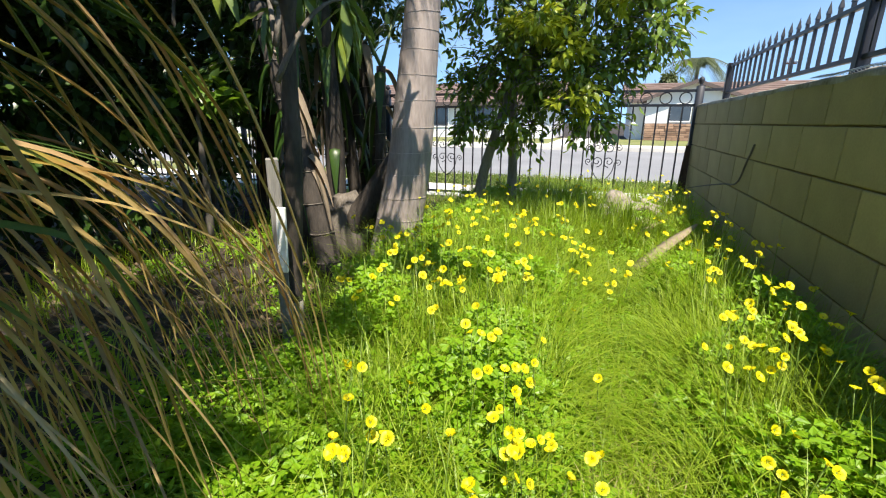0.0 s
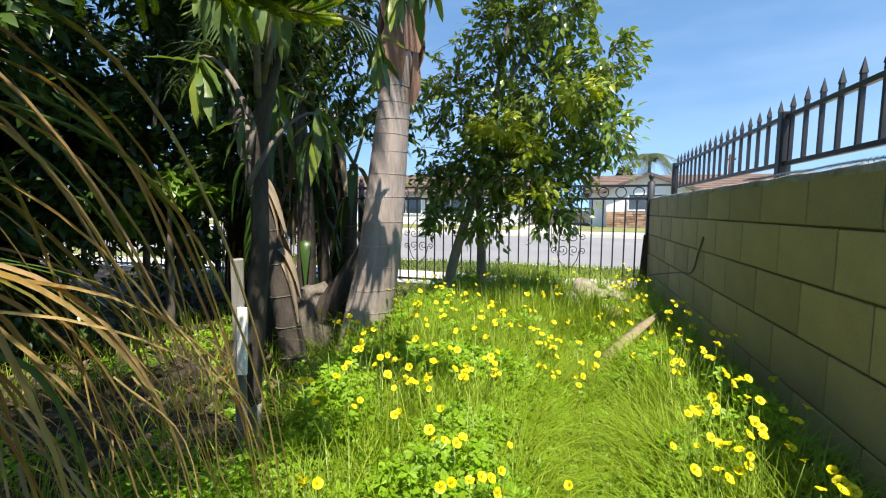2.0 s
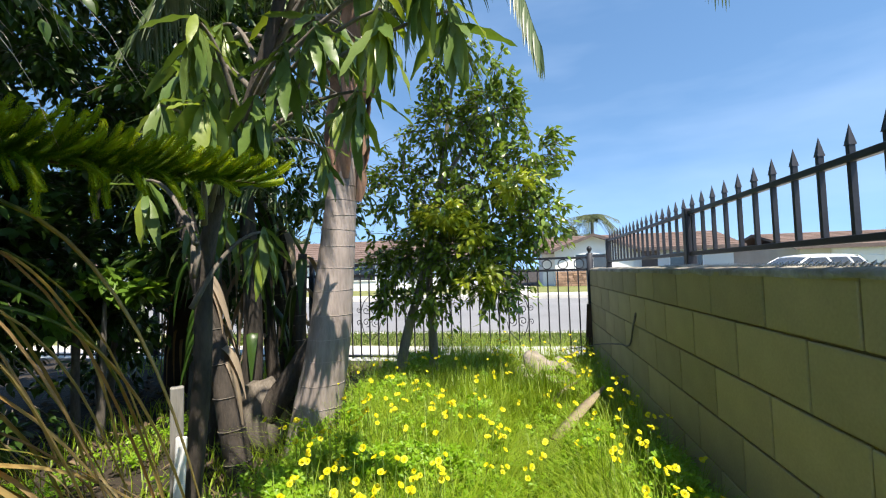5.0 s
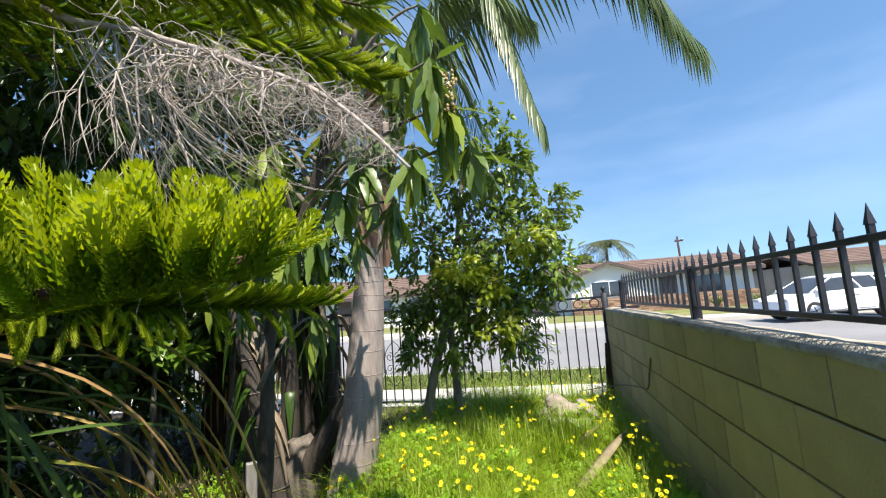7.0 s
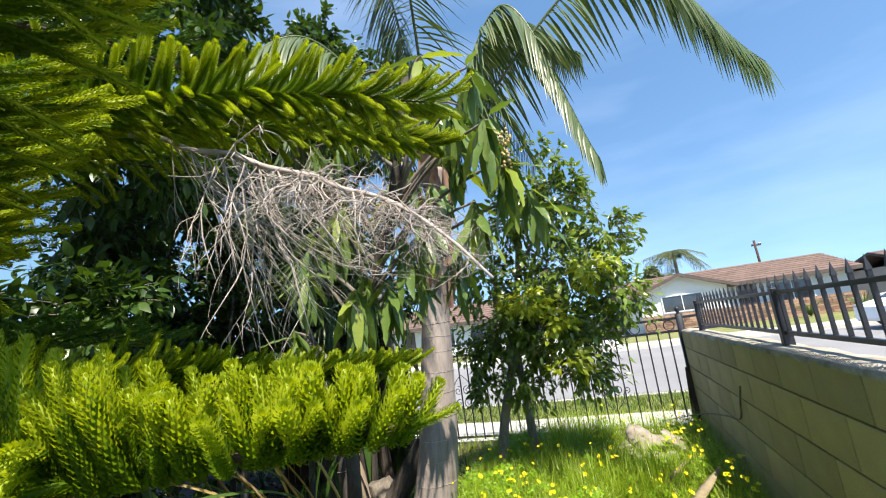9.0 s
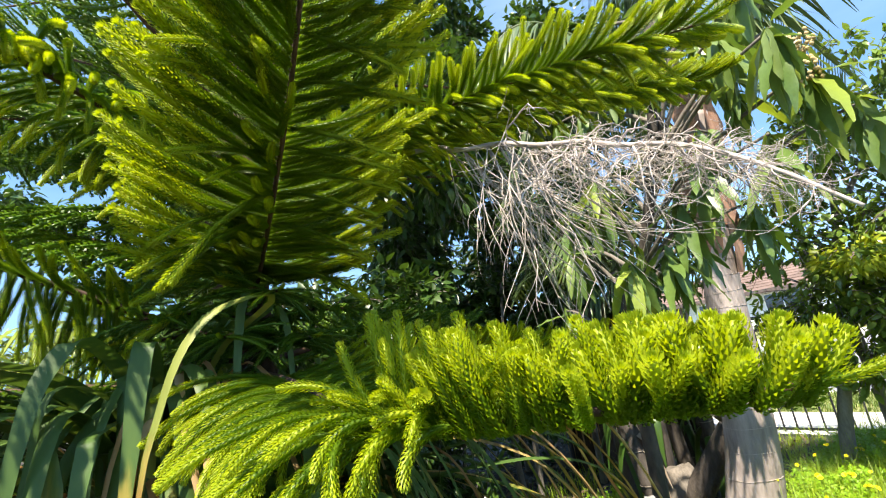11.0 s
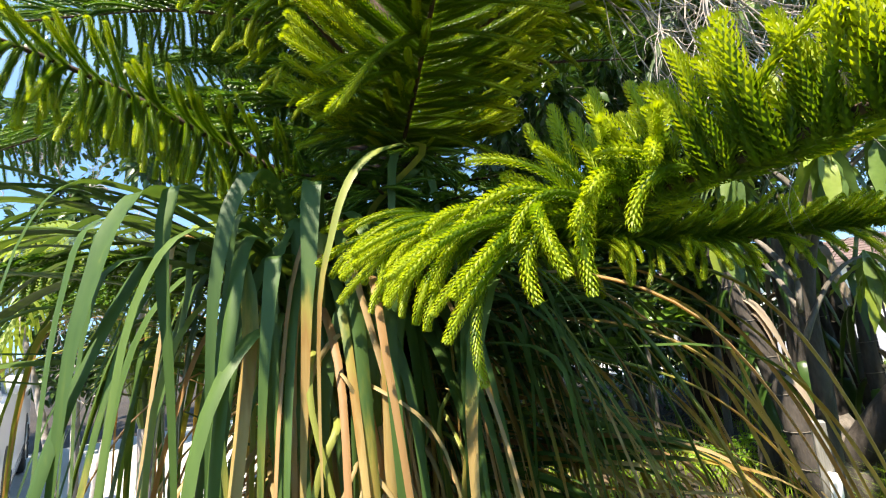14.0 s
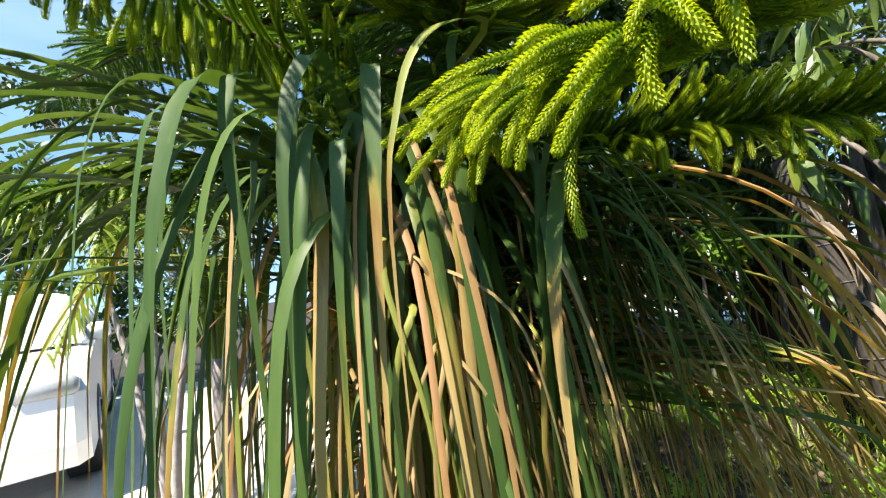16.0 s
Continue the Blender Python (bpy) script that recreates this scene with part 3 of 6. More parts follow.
top = np.array([-0.76, 2.43, 2.72])
FRONDS = [((-0.10, 2.30, 3.72), (0.29, 2.20, 2.50)), ((0.55, 2.30, 3.75), (1.20, 2.25, 2.80)), ((-0.55, 1.75, 3.7), (-0.35, 1.15, 3.35)), ((-1.4, 2.2, 3.5), (-2.1, 2.1, 2.7)),
          ((-1.2, 3.0, 3.7), (-1.6, 3.6, 3.2)), ((-0.5, 3.1, 3.7), (-0.2, 3.8, 3.1)), ((-1.3, 1.8, 3.6), (-1.8, 1.3, 3.0)), ((-0.2, 2.7, 3.9), (0.35, 2.95, 3.6)), ((-0.9, 2.3, 4.2), (-0.95, 2.0, 4.6))]
for b, c in FRONDS:
    under(part("frond", frond_mesh(top, b, c, 0.36, 74, 1.25, 1.25), M_FROND, palm, "grey-green feather frond with hanging leaflets"), palm)

# ---- fig-like tree behind the grass ----
fig = thing("leafy_tree", "small dense tree with glossy oval leaves and two thin trunks", "tree", (-0.78, 3.65, ZG))
tr = Mesh()
tr.tube(smooth_path([(-0.95, 3.62, 0.12), (-0.86, 3.62, 0.7), (-0.74, 3.66, 1.15), (-0.62, 3.68, 1.6), (-0.5, 3.66, 2.2), (-0.38, 3.6, 2.9)], 24), np.linspace(0.05, 0.014, 24), 10)
under(part("trunk", tr, M_PALEBARK, fig), fig)
under(part("trunk", Mesh().tube(smooth_path([(-0.66, 3.85, 0.12), (-0.65, 3.82, 0.8), (-0.66, 3.78, 1.4), (-0.55, 3.7, 2.0), (-0.2, 3.6, 2.5)], 20), np.linspace(0.048, 0.014, 20), 10), M_PALEBARK, fig), fig)
LOBES = [(-0.62, 3.6, 1.55, 0.50, 0.42), (-0.25, 3.55, 1.45, 0.50, 0.42), (-0.75, 3.55, 2.05, 0.44, 0.45), (-0.15, 3.6, 2.05, 0.58, 0.45), (-0.45, 3.6, 2.55, 0.48, 0.42), (-0.10, 3.55, 2.65, 0.38, 0.36),
         (0.22, 3.5, 1.75, 0.36, 0.30), (0.20, 3.5, 2.25, 0.34, 0.26), (-0.05, 3.45, 3.0, 0.16, 0.34), (-0.45, 3.5, 3.0, 0.2, 0.3), (-0.9, 3.6, 1.35, 0.30, 0.30), (-0.1, 3.4, 1.15, 0.30, 0.22), (-0.85, 3.5, 1.1, 0.22, 0.2), (-0.55, 3.45, 1.1, 0.28, 0.2)]


def crown(lobes, twigs_per, leaves_per, leaf_len, shell=0.55):
    """Twigs through each lobe and the poses of the leaves along them."""
    twig, pos, fwd = Mesh(), [], []
    for cx_, cy_, cz_, r_, rz_ in lobes:
        c = np.array([cx_, cy_, cz_])
        for _ in range(max(3, int(twigs_per * r_ * r_ * 4))):
            d = rng.normal(size=3)
            d /= np.linalg.norm(d)
            q = shell + (1 - shell) * rng.random()
            e = c + d * np.array([r_, r_, rz_]) * q * rng.uniform(0.85, 1.12)
            s = c + d * np.array([r_, r_, rz_]) * q * 0.35
            g = unit(e - s)
            pts = bez(s, (s + e) / 2 + np.array([0, 0, 0.05 * r_]), e + np.array([0, 0, -0.05]), 6)
            twig.tube(pts, [0.004, 0.0035, 0.003, 0.0025, 0.002, 0.001], 4, False)
            for _k in range(leaves_per):
                u = rng.uniform(0.15, 1.05)
                p = pts[min(int(u * 5), 5)] + rng.normal(0, 0.25 * leaf_len, 3)
                pos.append(p)
                fwd.append(unit(g + rng.normal(0, 0.7, 3) + np.array([0, 0, -0.55])))
    return twig, np.array(pos), np.array(fwd)


LOBES = [(-0.38 + (x + 0.38) * 1.16, y, z + 0.02, r * 1.1, h * 1.12) for x, y, z, r, h in LOBES]
LOBES += [(-0.12, 3.5, 3.15, 0.14, 0.30), (-0.50, 3.5, 3.1, 0.22, 0.28), (0.30, 3.45, 2.0, 0.24, 0.2), (0.1, 3.45, 2.75, 0.22, 0.25)]
tw, lp, lf = crown(LOBES + [(-0.45, 3.5, 1.85, 0.5, 0.45), (0.05, 3.5, 1.55, 0.4, 0.35)], 92, 10, 0.075)
stuff(under(part("twig_mass", tw, M_BARK, fig), fig))
up = rng.normal(0, 0.45, (len(lp), 3)) + np.array([0, 0, 1.0])
lv, lfc = leaf_template(0.5, 0.18, 0.2, 5)
stuff(under(part("crown", Mesh().scatter(lv, lfc, frames(lp, lf, up, rng.uniform(0.048, 0.080, len(lp)))), M_FICUS, fig, "dense crown of dark glossy oval leaves"), fig))
tw2, lp2, lf2 = crown([(-0.42, 3.22, 1.78, 0.32, 0.18), (-0.2, 3.2, 1.62, 0.24, 0.18), (-0.15, 3.15, 1.30, 0.22, 0.2), (0.1, 3.15, 1.95, 0.25, 0.2)], 75, 10, 0.075, shell=0.3)
up2 = rng.normal(0, 0.4, (len(lp2), 3)) + np.array([0, -0.3, 1.0])
stuff(under(part("young_leaves", Mesh().scatter(lv, lfc, frames(lp2, lf2, up2, rng.uniform(0.05, 0.08, len(lp2)))), M_FICUSY, fig, "yellow-green young leaves on the sunny side"), fig))

# ---- mango tree with long hanging leaves ----
mango = thing("mango_tree", "young mango tree with long drooping leathery leaves", "tree", (-0.92, 1.2, ZG))
under(part("trunk", Mesh().tube(smooth_path([(-0.95, 1.24, 0.1), (-0.93, 1.24, 0.5), (-0.86, 1.22, 1.0), (-0.82, 1.2, 1.45), (-0.66, 1.15, 1.8), (-0.50, 1.1, 2.15), (-0.38, 1.08, 2.6)], 26), np.linspace(0.036, 0.014, 26), 10), M_SHADESTEM, mango), mango)
under(part("painted_foot", Mesh().tube(smooth_path([(-0.951, 1.24, 0.14), (-0.942, 1.24, 0.36), (-0.93, 1.24, 0.52)], 10), [0.043, 0.042, 0.041, 0.041, 0.040, 0.040, 0.039, 0.039, 0.038, 0.0365], 12), M_STAKE, mango, "pale whitewashed foot of the trunk"), mango)
mleafs = []
for wv in range(3):
    t = np.linspace(0, 1, 10)
    w = 0.20 * np.sin(np.pi * t ** 0.85) ** 0.8
    w[0], w[-1] = 0.02, 0.008
    wave = 0.018 * np.sin(t * 19 + wv)
    z = -0.20 * t ** 2 * (0.6 + 0.4 * wv)
    n = 10
    v = np.concatenate([np.stack([-w / 2, t, z + 0.22 * w / 2 + wave], 1), np.stack([0 * t, t, z], 1), np.stack([w / 2, t, z + 0.22 * w / 2 - wave], 1)])
    fc = []
    for i in range(n - 1):
        fc += [(i, n + i, n + i + 1, i + 1), (n + i, 2 * n + i, 2 * n + i + 1, n + i + 1)]
    mleafs.append((Mesh().add(v, fc).data("leaf", M_MANGO), Mesh().add(v, fc).data("leaf", M_MANGOY)))
CLUSTERS = [(-0.05, 1.02, 2.14, 0), (0.02, 1.05, 2.02, 0), (-0.10, 1.18, 2.38, 0), (-0.22, 1.05, 2.25, 0), (-0.16, 1.0, 2.02, 1), (-0.42, 0.98, 1.95, 0), (-0.34, 1.0, 2.02, 0), (-0.28, 1.1, 2.45, 0), (-0.45, 1.0, 2.45, 0),
            (-0.55, 0.85, 1.76, 1), (-0.48, 0.95, 1.80, 0), (-0.62, 1.05, 1.85, 0), (-0.68, 0.98, 2.05, 0), (-0.55, 1.2, 2.25, 0), (-0.6, 1.15, 2.6, 0), (-0.35, 1.2, 2.75, 0), (-0.8, 1.25, 2.2, 0),
            (-0.15, 1.15, 2.6, 0), (-0.85, 1.3, 1.6, 0), (-0.95, 1.15, 1.9, 0), (-0.72, 1.35, 1.5, 0), (-0.3, 1.2, 1.9, 0), (-0.9, 1.2, 2.5, 0), (-0.30, 1.62, 2.7, 0), (-0.48, 1.5, 2.3, 0), (-1.15, 1.3, 1.7, 0), (-1.2, 1.5, 2.0, 0), (-1.1, 1.6, 2.3, 0), (-1.3, 1.7, 1.6, 0), (-1.05, 1.35, 2.15, 0), (-0.75, 1.4, 2.9, 0), (-1.0, 1.6, 2.75, 0), (-0.2, 1.0, 2.36, 0), (-0.08, 0.95, 2.26, 0), (-0.75, 1.9, 1.95, 0), (-0.50, 1.72, 2.35, 0), (-0.62, 1.8, 2.15, 0), (-0.68, 1.7, 2.5, 0)]
for cx_, cy_, cz_, young in CLUSTERS:
    c = np.array([cx_, cy_, cz_])
    jx = np.interp(cz_ - 0.25, [0.5, 1.0, 1.45, 1.8, 2.15, 2.6], [-0.93, -0.86, -0.82, -0.66, -0.50, -0.38])
    j = np.array([jx, 1.15, min(cz_ - 0.25, 2.58)])
    br = under(part("branch", Mesh().tube(bez(j, (j + c) / 2 + np.array([0, 0, 0.12]), c, 8), np.linspace(0.010, 0.004, 8), 6), M_BARK, mango), mango)
    for k in range(14):
        an = k * 2.4 + cx_ * 7
        o = np.array([math.cos(an), math.sin(an), 0])
        el = rng.uniform(-4.0, -0.7) if k > 1 else rng.uniform(-0.7, 0.0)
        d = unit(o + np.array([0, 0, el]))
        m4 = one_frame(c + np.array([0, 0, rng.uniform(-0.07, 0.02)]), d, np.array([0, 0, 1.0]) + 0.5 * o + rng.normal(0, 0.25, 3), rng.uniform(0.13, 0.22))
        pr = mleafs[k % 3][1 if (young and k % 2) or rng.random() < 0.12 else 0]
        ob = part("leaf", pr, None, mango)
        under(ob, mango)
        ob.matrix_basis = m4
fl = Mesh()
for k in range(60):
    p = np.array([-0.035, 0.995, 2.10]) + np.array([rng.normal(0, 0.014), rng.normal(0, 0.014), rng.uniform(0, 0.14)])
    fl.tube([p - [0, 0, 0.006], p, p + [0, 0, 0.006]], [0.002, 0.006, 0.002], 5)
under(part("flower_spike", fl, plain("mango_flower", (0.30, 0.22, 0.09), (0.46, 0.34, 0.16), 30, 0.8), mango, "pale brown flower spike"), mango)

# ---- clump of thin palms and stems behind the stake ----
CLUMP = [((-1.40, 2.20, 0.15), (-1.55, 2.2, 0.9), (-1.78, 2.2, 1.75), 0.058, True), ((-1.75, 2.75, 0.15), (-1.70, 2.75, 1.0), (-1.72, 2.7, 2.0), 0.06, False), ((-1.62, 3.0, 0.15), (-1.72, 3.0, 0.8), (-1.72, 2.9, 1.9), 0.045, False),
         ((-1.72, 3.3, 0.15), (-1.80, 3.3, 1.0), (-1.85, 3.2, 2.1), 0.05, True), ((-1.45, 3.2, 0.15), (-1.62, 3.2, 0.8), (-1.66, 3.1, 1.7), 0.055, True), ((-1.95, 2.6, 0.15), (-1.90, 2.6, 0.9), (-1.88, 2.6, 2.1), 0.05, False), ((-1.3, 2.9, 0.15), (-1.42, 2.9, 0.75), (-1.40, 2.9, 1.5), 0.04, True)]
for p0, p1, p2, r0, ringed in CLUMP:
    cl_ = thing("clumping_palm", "thin ringed palm stem in a shaded clump with dry hanging leaves", "palm tree", p0, "clump of thin palms")
    pts = smooth_path([p0, p1, p2], 60)
    rr = np.linspace(r0 * 1.3, r0 * 0.8, 60)
    if ringed:
        rr = rr * (1 + 0.05 * (np.arange(60) % 7 == 0))
    under(part("trunk", Mesh().tube(pts, rr, 14), M_SHADESTEM, cl_), cl_)
    if ringed:
        for i in range(7, 58, 7):
            cc = [pts[i] + (rr[i] + 0.001) * np.array([math.cos(t_), math.sin(t_), 0.1 * math.cos(t_)]) for t_ in np.linspace(0, 2 * math.pi, 17)]
            under(part("leaf_scar", Mesh().tube(cc, 0.003, 4, False), M_BARK, cl_), cl_)
    for k in range(13):
        an = k * 2.1 + p0[0] * 9
        s = pts[int(rng.integers(22, 59))]
        d = np.array([math.cos(an), math.sin(an), 0])
        L = rng.uniform(0.25, 0.55)
        q = bez(s, s + d * 0.12 + np.array([0, 0, 0.10]), s + d * rng.uniform(0.1, 0.25) + np.array([0, 0, -L]), 9)
        under(part("hanging_leaf", Mesh().ribbon(q, [0.02, 0.05, 0.07, 0.075, 0.07, 0.06, 0.045, 0.025, 0.005], np.cross(d, [0, 0, 1]), 0.4), M_DRYFROND if k % 3 == 0 else M_HEDGE, cl_), cl_)
    for k in range(2):
        an = k * 2.6 + p0[1] * 7
        d = np.array([math.cos(an), math.sin(an), 0])
        e = pts[-1]
        under(part("frond", frond_mesh(e, e + d * 0.3 + np.array([0, 0, 0.45]), e + d * 0.75 + np.array([0, 0, 0.2]), 0.22, 22, 0.5), M_FROND, cl_), cl_)

bmr = bmesh.new()
bmesh.ops.create_icosphere(bmr, subdivisions=3, radius=1)
for w in bmr.verts:
    n_ = noise.noise(w.co * 1.4) * 0.22 + noise.noise(w.co * 4) * 0.07
    w.co = Vector((w.co.x * 0.16, w.co.y * 0.14, max(min(w.co.z, 0.75 + 0.2 * w.co.x), -0.6) * 0.30)) * (1 + n_)
bmr.verts.index_update()
stump = Mesh().add([w.co[:] for w in bmr.verts], [[w.index for w in f.verts] for f in bmr.faces])
bmr.free()
st = tagged(part("stump", stump, M_BARK), "rounded grey old palm stump beside the king palm", "stump")
st.location = (-1.52, 2.55, 0.45)
# added dark solid in place of the shadowed side of a second stump
tagged(part("leaning_log", Mesh().tube(smooth_path([(-1.62, 2.5, 0.28), (-1.40, 2.52, 0.55), (-1.14, 2.56, 0.92)], 14), np.linspace(0.10, 0.06, 14), 12), M_SHADESTEM), "dark leaning shape standing for a stump's shadowed side by the king palm", "log")

# ---- stake with a white tag ----
stake = thing("wooden_stake", "weathered grey wooden stake tied beside the mango trunk", "stake", (-0.88, 1.12, ZG))
dz = np.array([-0.80, 1.05, 1.04]) - np.array([-0.865, 1.12, 0.15])
sb = Mesh().box((-0.017, -0.010, 0), (0.017, 0.010, float(np.linalg.norm(dz))), 0.003)
so = under(part("board", sb, M_STAKE, stake, "", False), stake)
so.matrix_basis = Matrix.Translation((-0.865, 1.12, 0.15)) @ Vector(dz).to_track_quat("Z", "Y").to_matrix().to_4x4()
tg = under(part("tag", Mesh().box((-0.014, -0.006, 0.0), (0.014, 0.006, 0.20), 0.002), M_WHITE, stake, "narrow white board tied to the stake", False), stake)
tg.matrix_basis = Matrix.Translation((-0.80, 1.055, 0.70)) @ Euler((0.02, 0.05, 0.35)).to_matrix().to_4x4()


# ---- Norfolk pine ----
def rope(length, bend, seed, gap=0.00034, wide=0.00100):
    """A blunt rope-like shoot along y, arched by bend radians towards z, thickly set with short incurved needles. Gives vertices, faces and where along the shoot each face sits."""
    r = np.random.default_rng(seed)
    n = 10
    t = np.linspace(0, 1, n)
    b = bend if abs(bend) > 1e-3 else 1e-3

    def axis(u):
        return np.stack([0.03 * length * np.sin(u * 4.1 + seed) - 0.03 * length * math.sin(seed), length * np.sin(b * u) / b, length * (1 - np.cos(b * u)) / b], 1)

    m = Mesh().tube(axis(t), np.interp(t, [0, 0.15, 0.85, 1], [0.0022, 0.0034, 0.0034, 0.0016]), 5, True)
    where = [min((i // 5) / (n - 1), 1.0) for i in range(5 * (n - 1))] + [0.0, 1.0]
    count = int(length / gap)
    k = np.arange(count + 30)
    u = np.minimum((k + 0.5) / count, 1.0)
    cap = np.clip((k - count) / 30, 0, 1)
    end = np.clip((u - 0.90) / 0.10, 0, 1)
    phi = b * u
    tn = np.stack([0 * u, np.cos(phi), np.sin(phi)], 1)
    sz = np.stack([0 * u, -np.sin(phi), np.cos(phi)], 1)
    an = k * 2.39996
    o = np.cos(an)[:, None] * np.array([1.0, 0, 0]) + np.sin(an)[:, None] * sz
    q = np.cross(o, tn)
    s = (r.uniform(0.8, 1.15, len(k)) * np.interp(u, [0, 0.12, 1], [0.6, 1, 1]) * (1 - 0.25 * end))[:, None]
    lean = (1 - 0.30 * end) * (1 - 0.85 * cap)
    p = axis(u)
    base = p + o * (0.0028 * (1 - cap))[:, None]
    mid = base + s * (o * (0.0034 * lean)[:, None] + tn * 0.0020)
    tip = base + s * (o * (0.0046 * lean)[:, None] + tn * 0.0058)
    w = q * wide
    v = np.stack([base, mid - w, tip, mid + w], 1).reshape(-1, 3)
    f = [(4 * i, 4 * i + 1, 4 * i + 2, 4 * i + 3) for i in range(len(k))]
    m.add(v, f)
    return m, np.array(where + u.tolist())


def rope_data(length, bend, seed, bright_from):
    m, u = rope(length, bend, seed)
    r = np.random.default_rng(seed + 50)
    # bright slot covers new growth and the sunlit ends painted with it
    slots = (u + r.normal(0, 0.11, len(u)) > bright_from).astype(int)
    return m.data("branchlet", [M_NEEDLE, M_NEEDLE_TIP], True, slots)


BENDS = {"up": 0.30, "flat": 0.42, "hang": -0.45, "droop": -1.05, "hook": -1.75}
SIZES = (0.055, 0.085, 0.12, 0.16, 0.20)
SHOOTS = {}
for i_, (kind_, bend_) in enumerate(BENDS.items()):
    for j_, size_ in enumerate(SIZES):
        SHOOTS[kind_, j_] = [rope_data(size_, bend_ * s_, 11 + i_ * 17 + j_ * 3 + q_, 0.50 + 0.045 * j_) for q_, s_ in enumerate((0.8, 1.25))]
COARSE = {kind_: rope(0.16, bend_, 5 + i_, 0.0013, 0.0024)[0] for i_, (kind_, bend_) in enumerate(BENDS.items())}

pine = thing("norfolk_pine", "Norfolk pine with rope-like bright green branchlets in flat tiers", "conifer", (-1.05, -0.08, ZG))
under(part("trunk", Mesh().tube(smooth_path([(-1.06, -0.07, 0.1), (-1.05, -0.08, 1.2), (-1.04, -0.08, 2.4), (-1.04, -0.08, 4.2)], 30), np.linspace(0.055, 0.02, 30), 12), M_DARKBARK, pine), pine)


def pine_branch(points, rows, near=True, thick=0.010):
    """A branch with rows of shoots: (side, from, to, step, along, out, rise, kind, length at the start, length at the end, scatter). near: each shoot is a part of its own."""
    pts = smooth_path(points, 40)
    s = np.concatenate([[0], np.cumsum(np.linalg.norm(np.diff(pts, axis=0), axis=1))])
    total = s[-1]
    br = under(part("branch", Mesh().tube(pts, np.linspace(thick, 0.0028, 40), 7), M_DARKBARK, pine, "reddish-brown branch of the pine" if near else ""), pine)
    far = {}
    for hand, u0, u1, step, along, out, rise, kind, l0, l1, jit in rows:
        d = u0 * total + rng.uniform(0, step)
        while d < u1 * total:
            u = d / total
            p = np.array([np.interp(d, s, pts[:, i]) for i in range(3)])
            i = min(int(np.searchsorted(s, d)), 38)
            t = unit(pts[min(i + 1, 39)] - pts[max(i - 1, 0)])
            side = unit(np.cross(t, [0, 0, 1]))
            w = (u - u0) / (u1 - u0)
            f = unit(t * (along + 0.8 * max(0.0, u - 0.75)) + side * hand * out * (1 - 0.3 * w) + np.array([0, 0, rise]) + rng.normal(0, jit, 3))
            want = (l0 + (l1 - l0) * w) * rng.uniform(0.66 if rise > 0.7 else 0.82, 1.12)
            p = p + side * hand * 0.005 - np.array([0, 0, 0.009 if rise > 0.3 else 0.0])
            upv = np.array([0, 0, 1.0]) + rng.normal(0, 0.15, 3) - (0.8 * t if rise > 1.0 else 0)
            if near:
                j = int(np.argmin([abs(want - q) for q in SIZES]))
                ob = part("branchlet", SHOOTS[kind, j][int(rng.integers(0, 2))], None, br)
                ob.matrix_basis = one_frame(p, f, upv, want / SIZES[j])
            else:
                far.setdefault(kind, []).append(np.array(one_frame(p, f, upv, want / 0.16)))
            d += step * rng.uniform(0.75, 1.25)
    tipf = unit(pts[-1] - pts[-4])
    ob = part("branchlet", SHOOTS["flat", 1][0], None, br)
    ob.matrix_basis = one_frame(pts[-1] - tipf * 0.012, tipf, (0, 0, 1), 0.55)
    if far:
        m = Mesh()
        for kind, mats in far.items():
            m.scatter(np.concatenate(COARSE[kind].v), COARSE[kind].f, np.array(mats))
        # joined shoots wear the needle copy with shade in its colour
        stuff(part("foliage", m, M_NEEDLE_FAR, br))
    return br


def fan(step, along, rise, kind, l0, l1, jit=0.10, first=0.10):
    return [(-1, first, 1.0, step, along, 1.0, rise, kind, l0, l1, jit), (1, first, 1.0, step, along, 1.0, rise, kind, l0, l1, jit)]


# low branch over the path: shoots hang on its inner half, stand up on its outer half
pine_branch([(-1.03, -0.08, 1.62), (-0.70, -0.12, 1.59), (-0.33, -0.13, 1.525), (0.045, -0.09, 1.545)], [
    (1, 0.24, 0.66, 0.0130, 0.0, 1.0, 0.05, "droop", 0.21, 0.185, 0.14),
    (1, 0.28, 0.68, 0.0230, 0.10, 0.9, 0.50, "hook", 0.19, 0.15, 0.17),
    (1, 0.62, 0.76, 0.0240, 0.05, 0.7, 0.25, "hook", 0.13, 0.09, 0.18),
    (-1, 0.22, 0.92, 0.0150, 0.50, 1.0, 0.02, "flat", 0.20, 0.09, 0.09),
    (1, 0.62, 0.78, 0.0260, 0.10, 0.35, 1.0, "droop", 0.13, 0.12, 0.25),
    (1, 0.70, 0.98, 0.0185, 0.04, 0.35, 1.4, "up", 0.125, 0.05, 0.24),
    (-1, 0.62, 0.98, 0.0185, 0.04, 0.30, 1.4, "up", 0.145, 0.055, 0.24),
    (1, 0.78, 0.98, 0.0300, 0.22, 0.80, 0.8, "up", 0.105, 0.05, 0.20),
    (-1, 0.60, 0.98, 0.0300, 0.25, 0.80, 0.8, "up", 0.135, 0.05, 0.20),
    (1, 0.64, 0.98, 0.0300, 0.05, 0.60, 1.1, "up", 0.115, 0.05, 0.25),
    (1, 0.90, 1.0, 0.0110, 0.60, 0.55, 0.75, "up", 0.070, 0.045, 0.18),
    (-1, 0.90, 1.0, 0.0110, 0.60, 0.55, 0.75, "up", 0.070, 0.045, 0.18)])
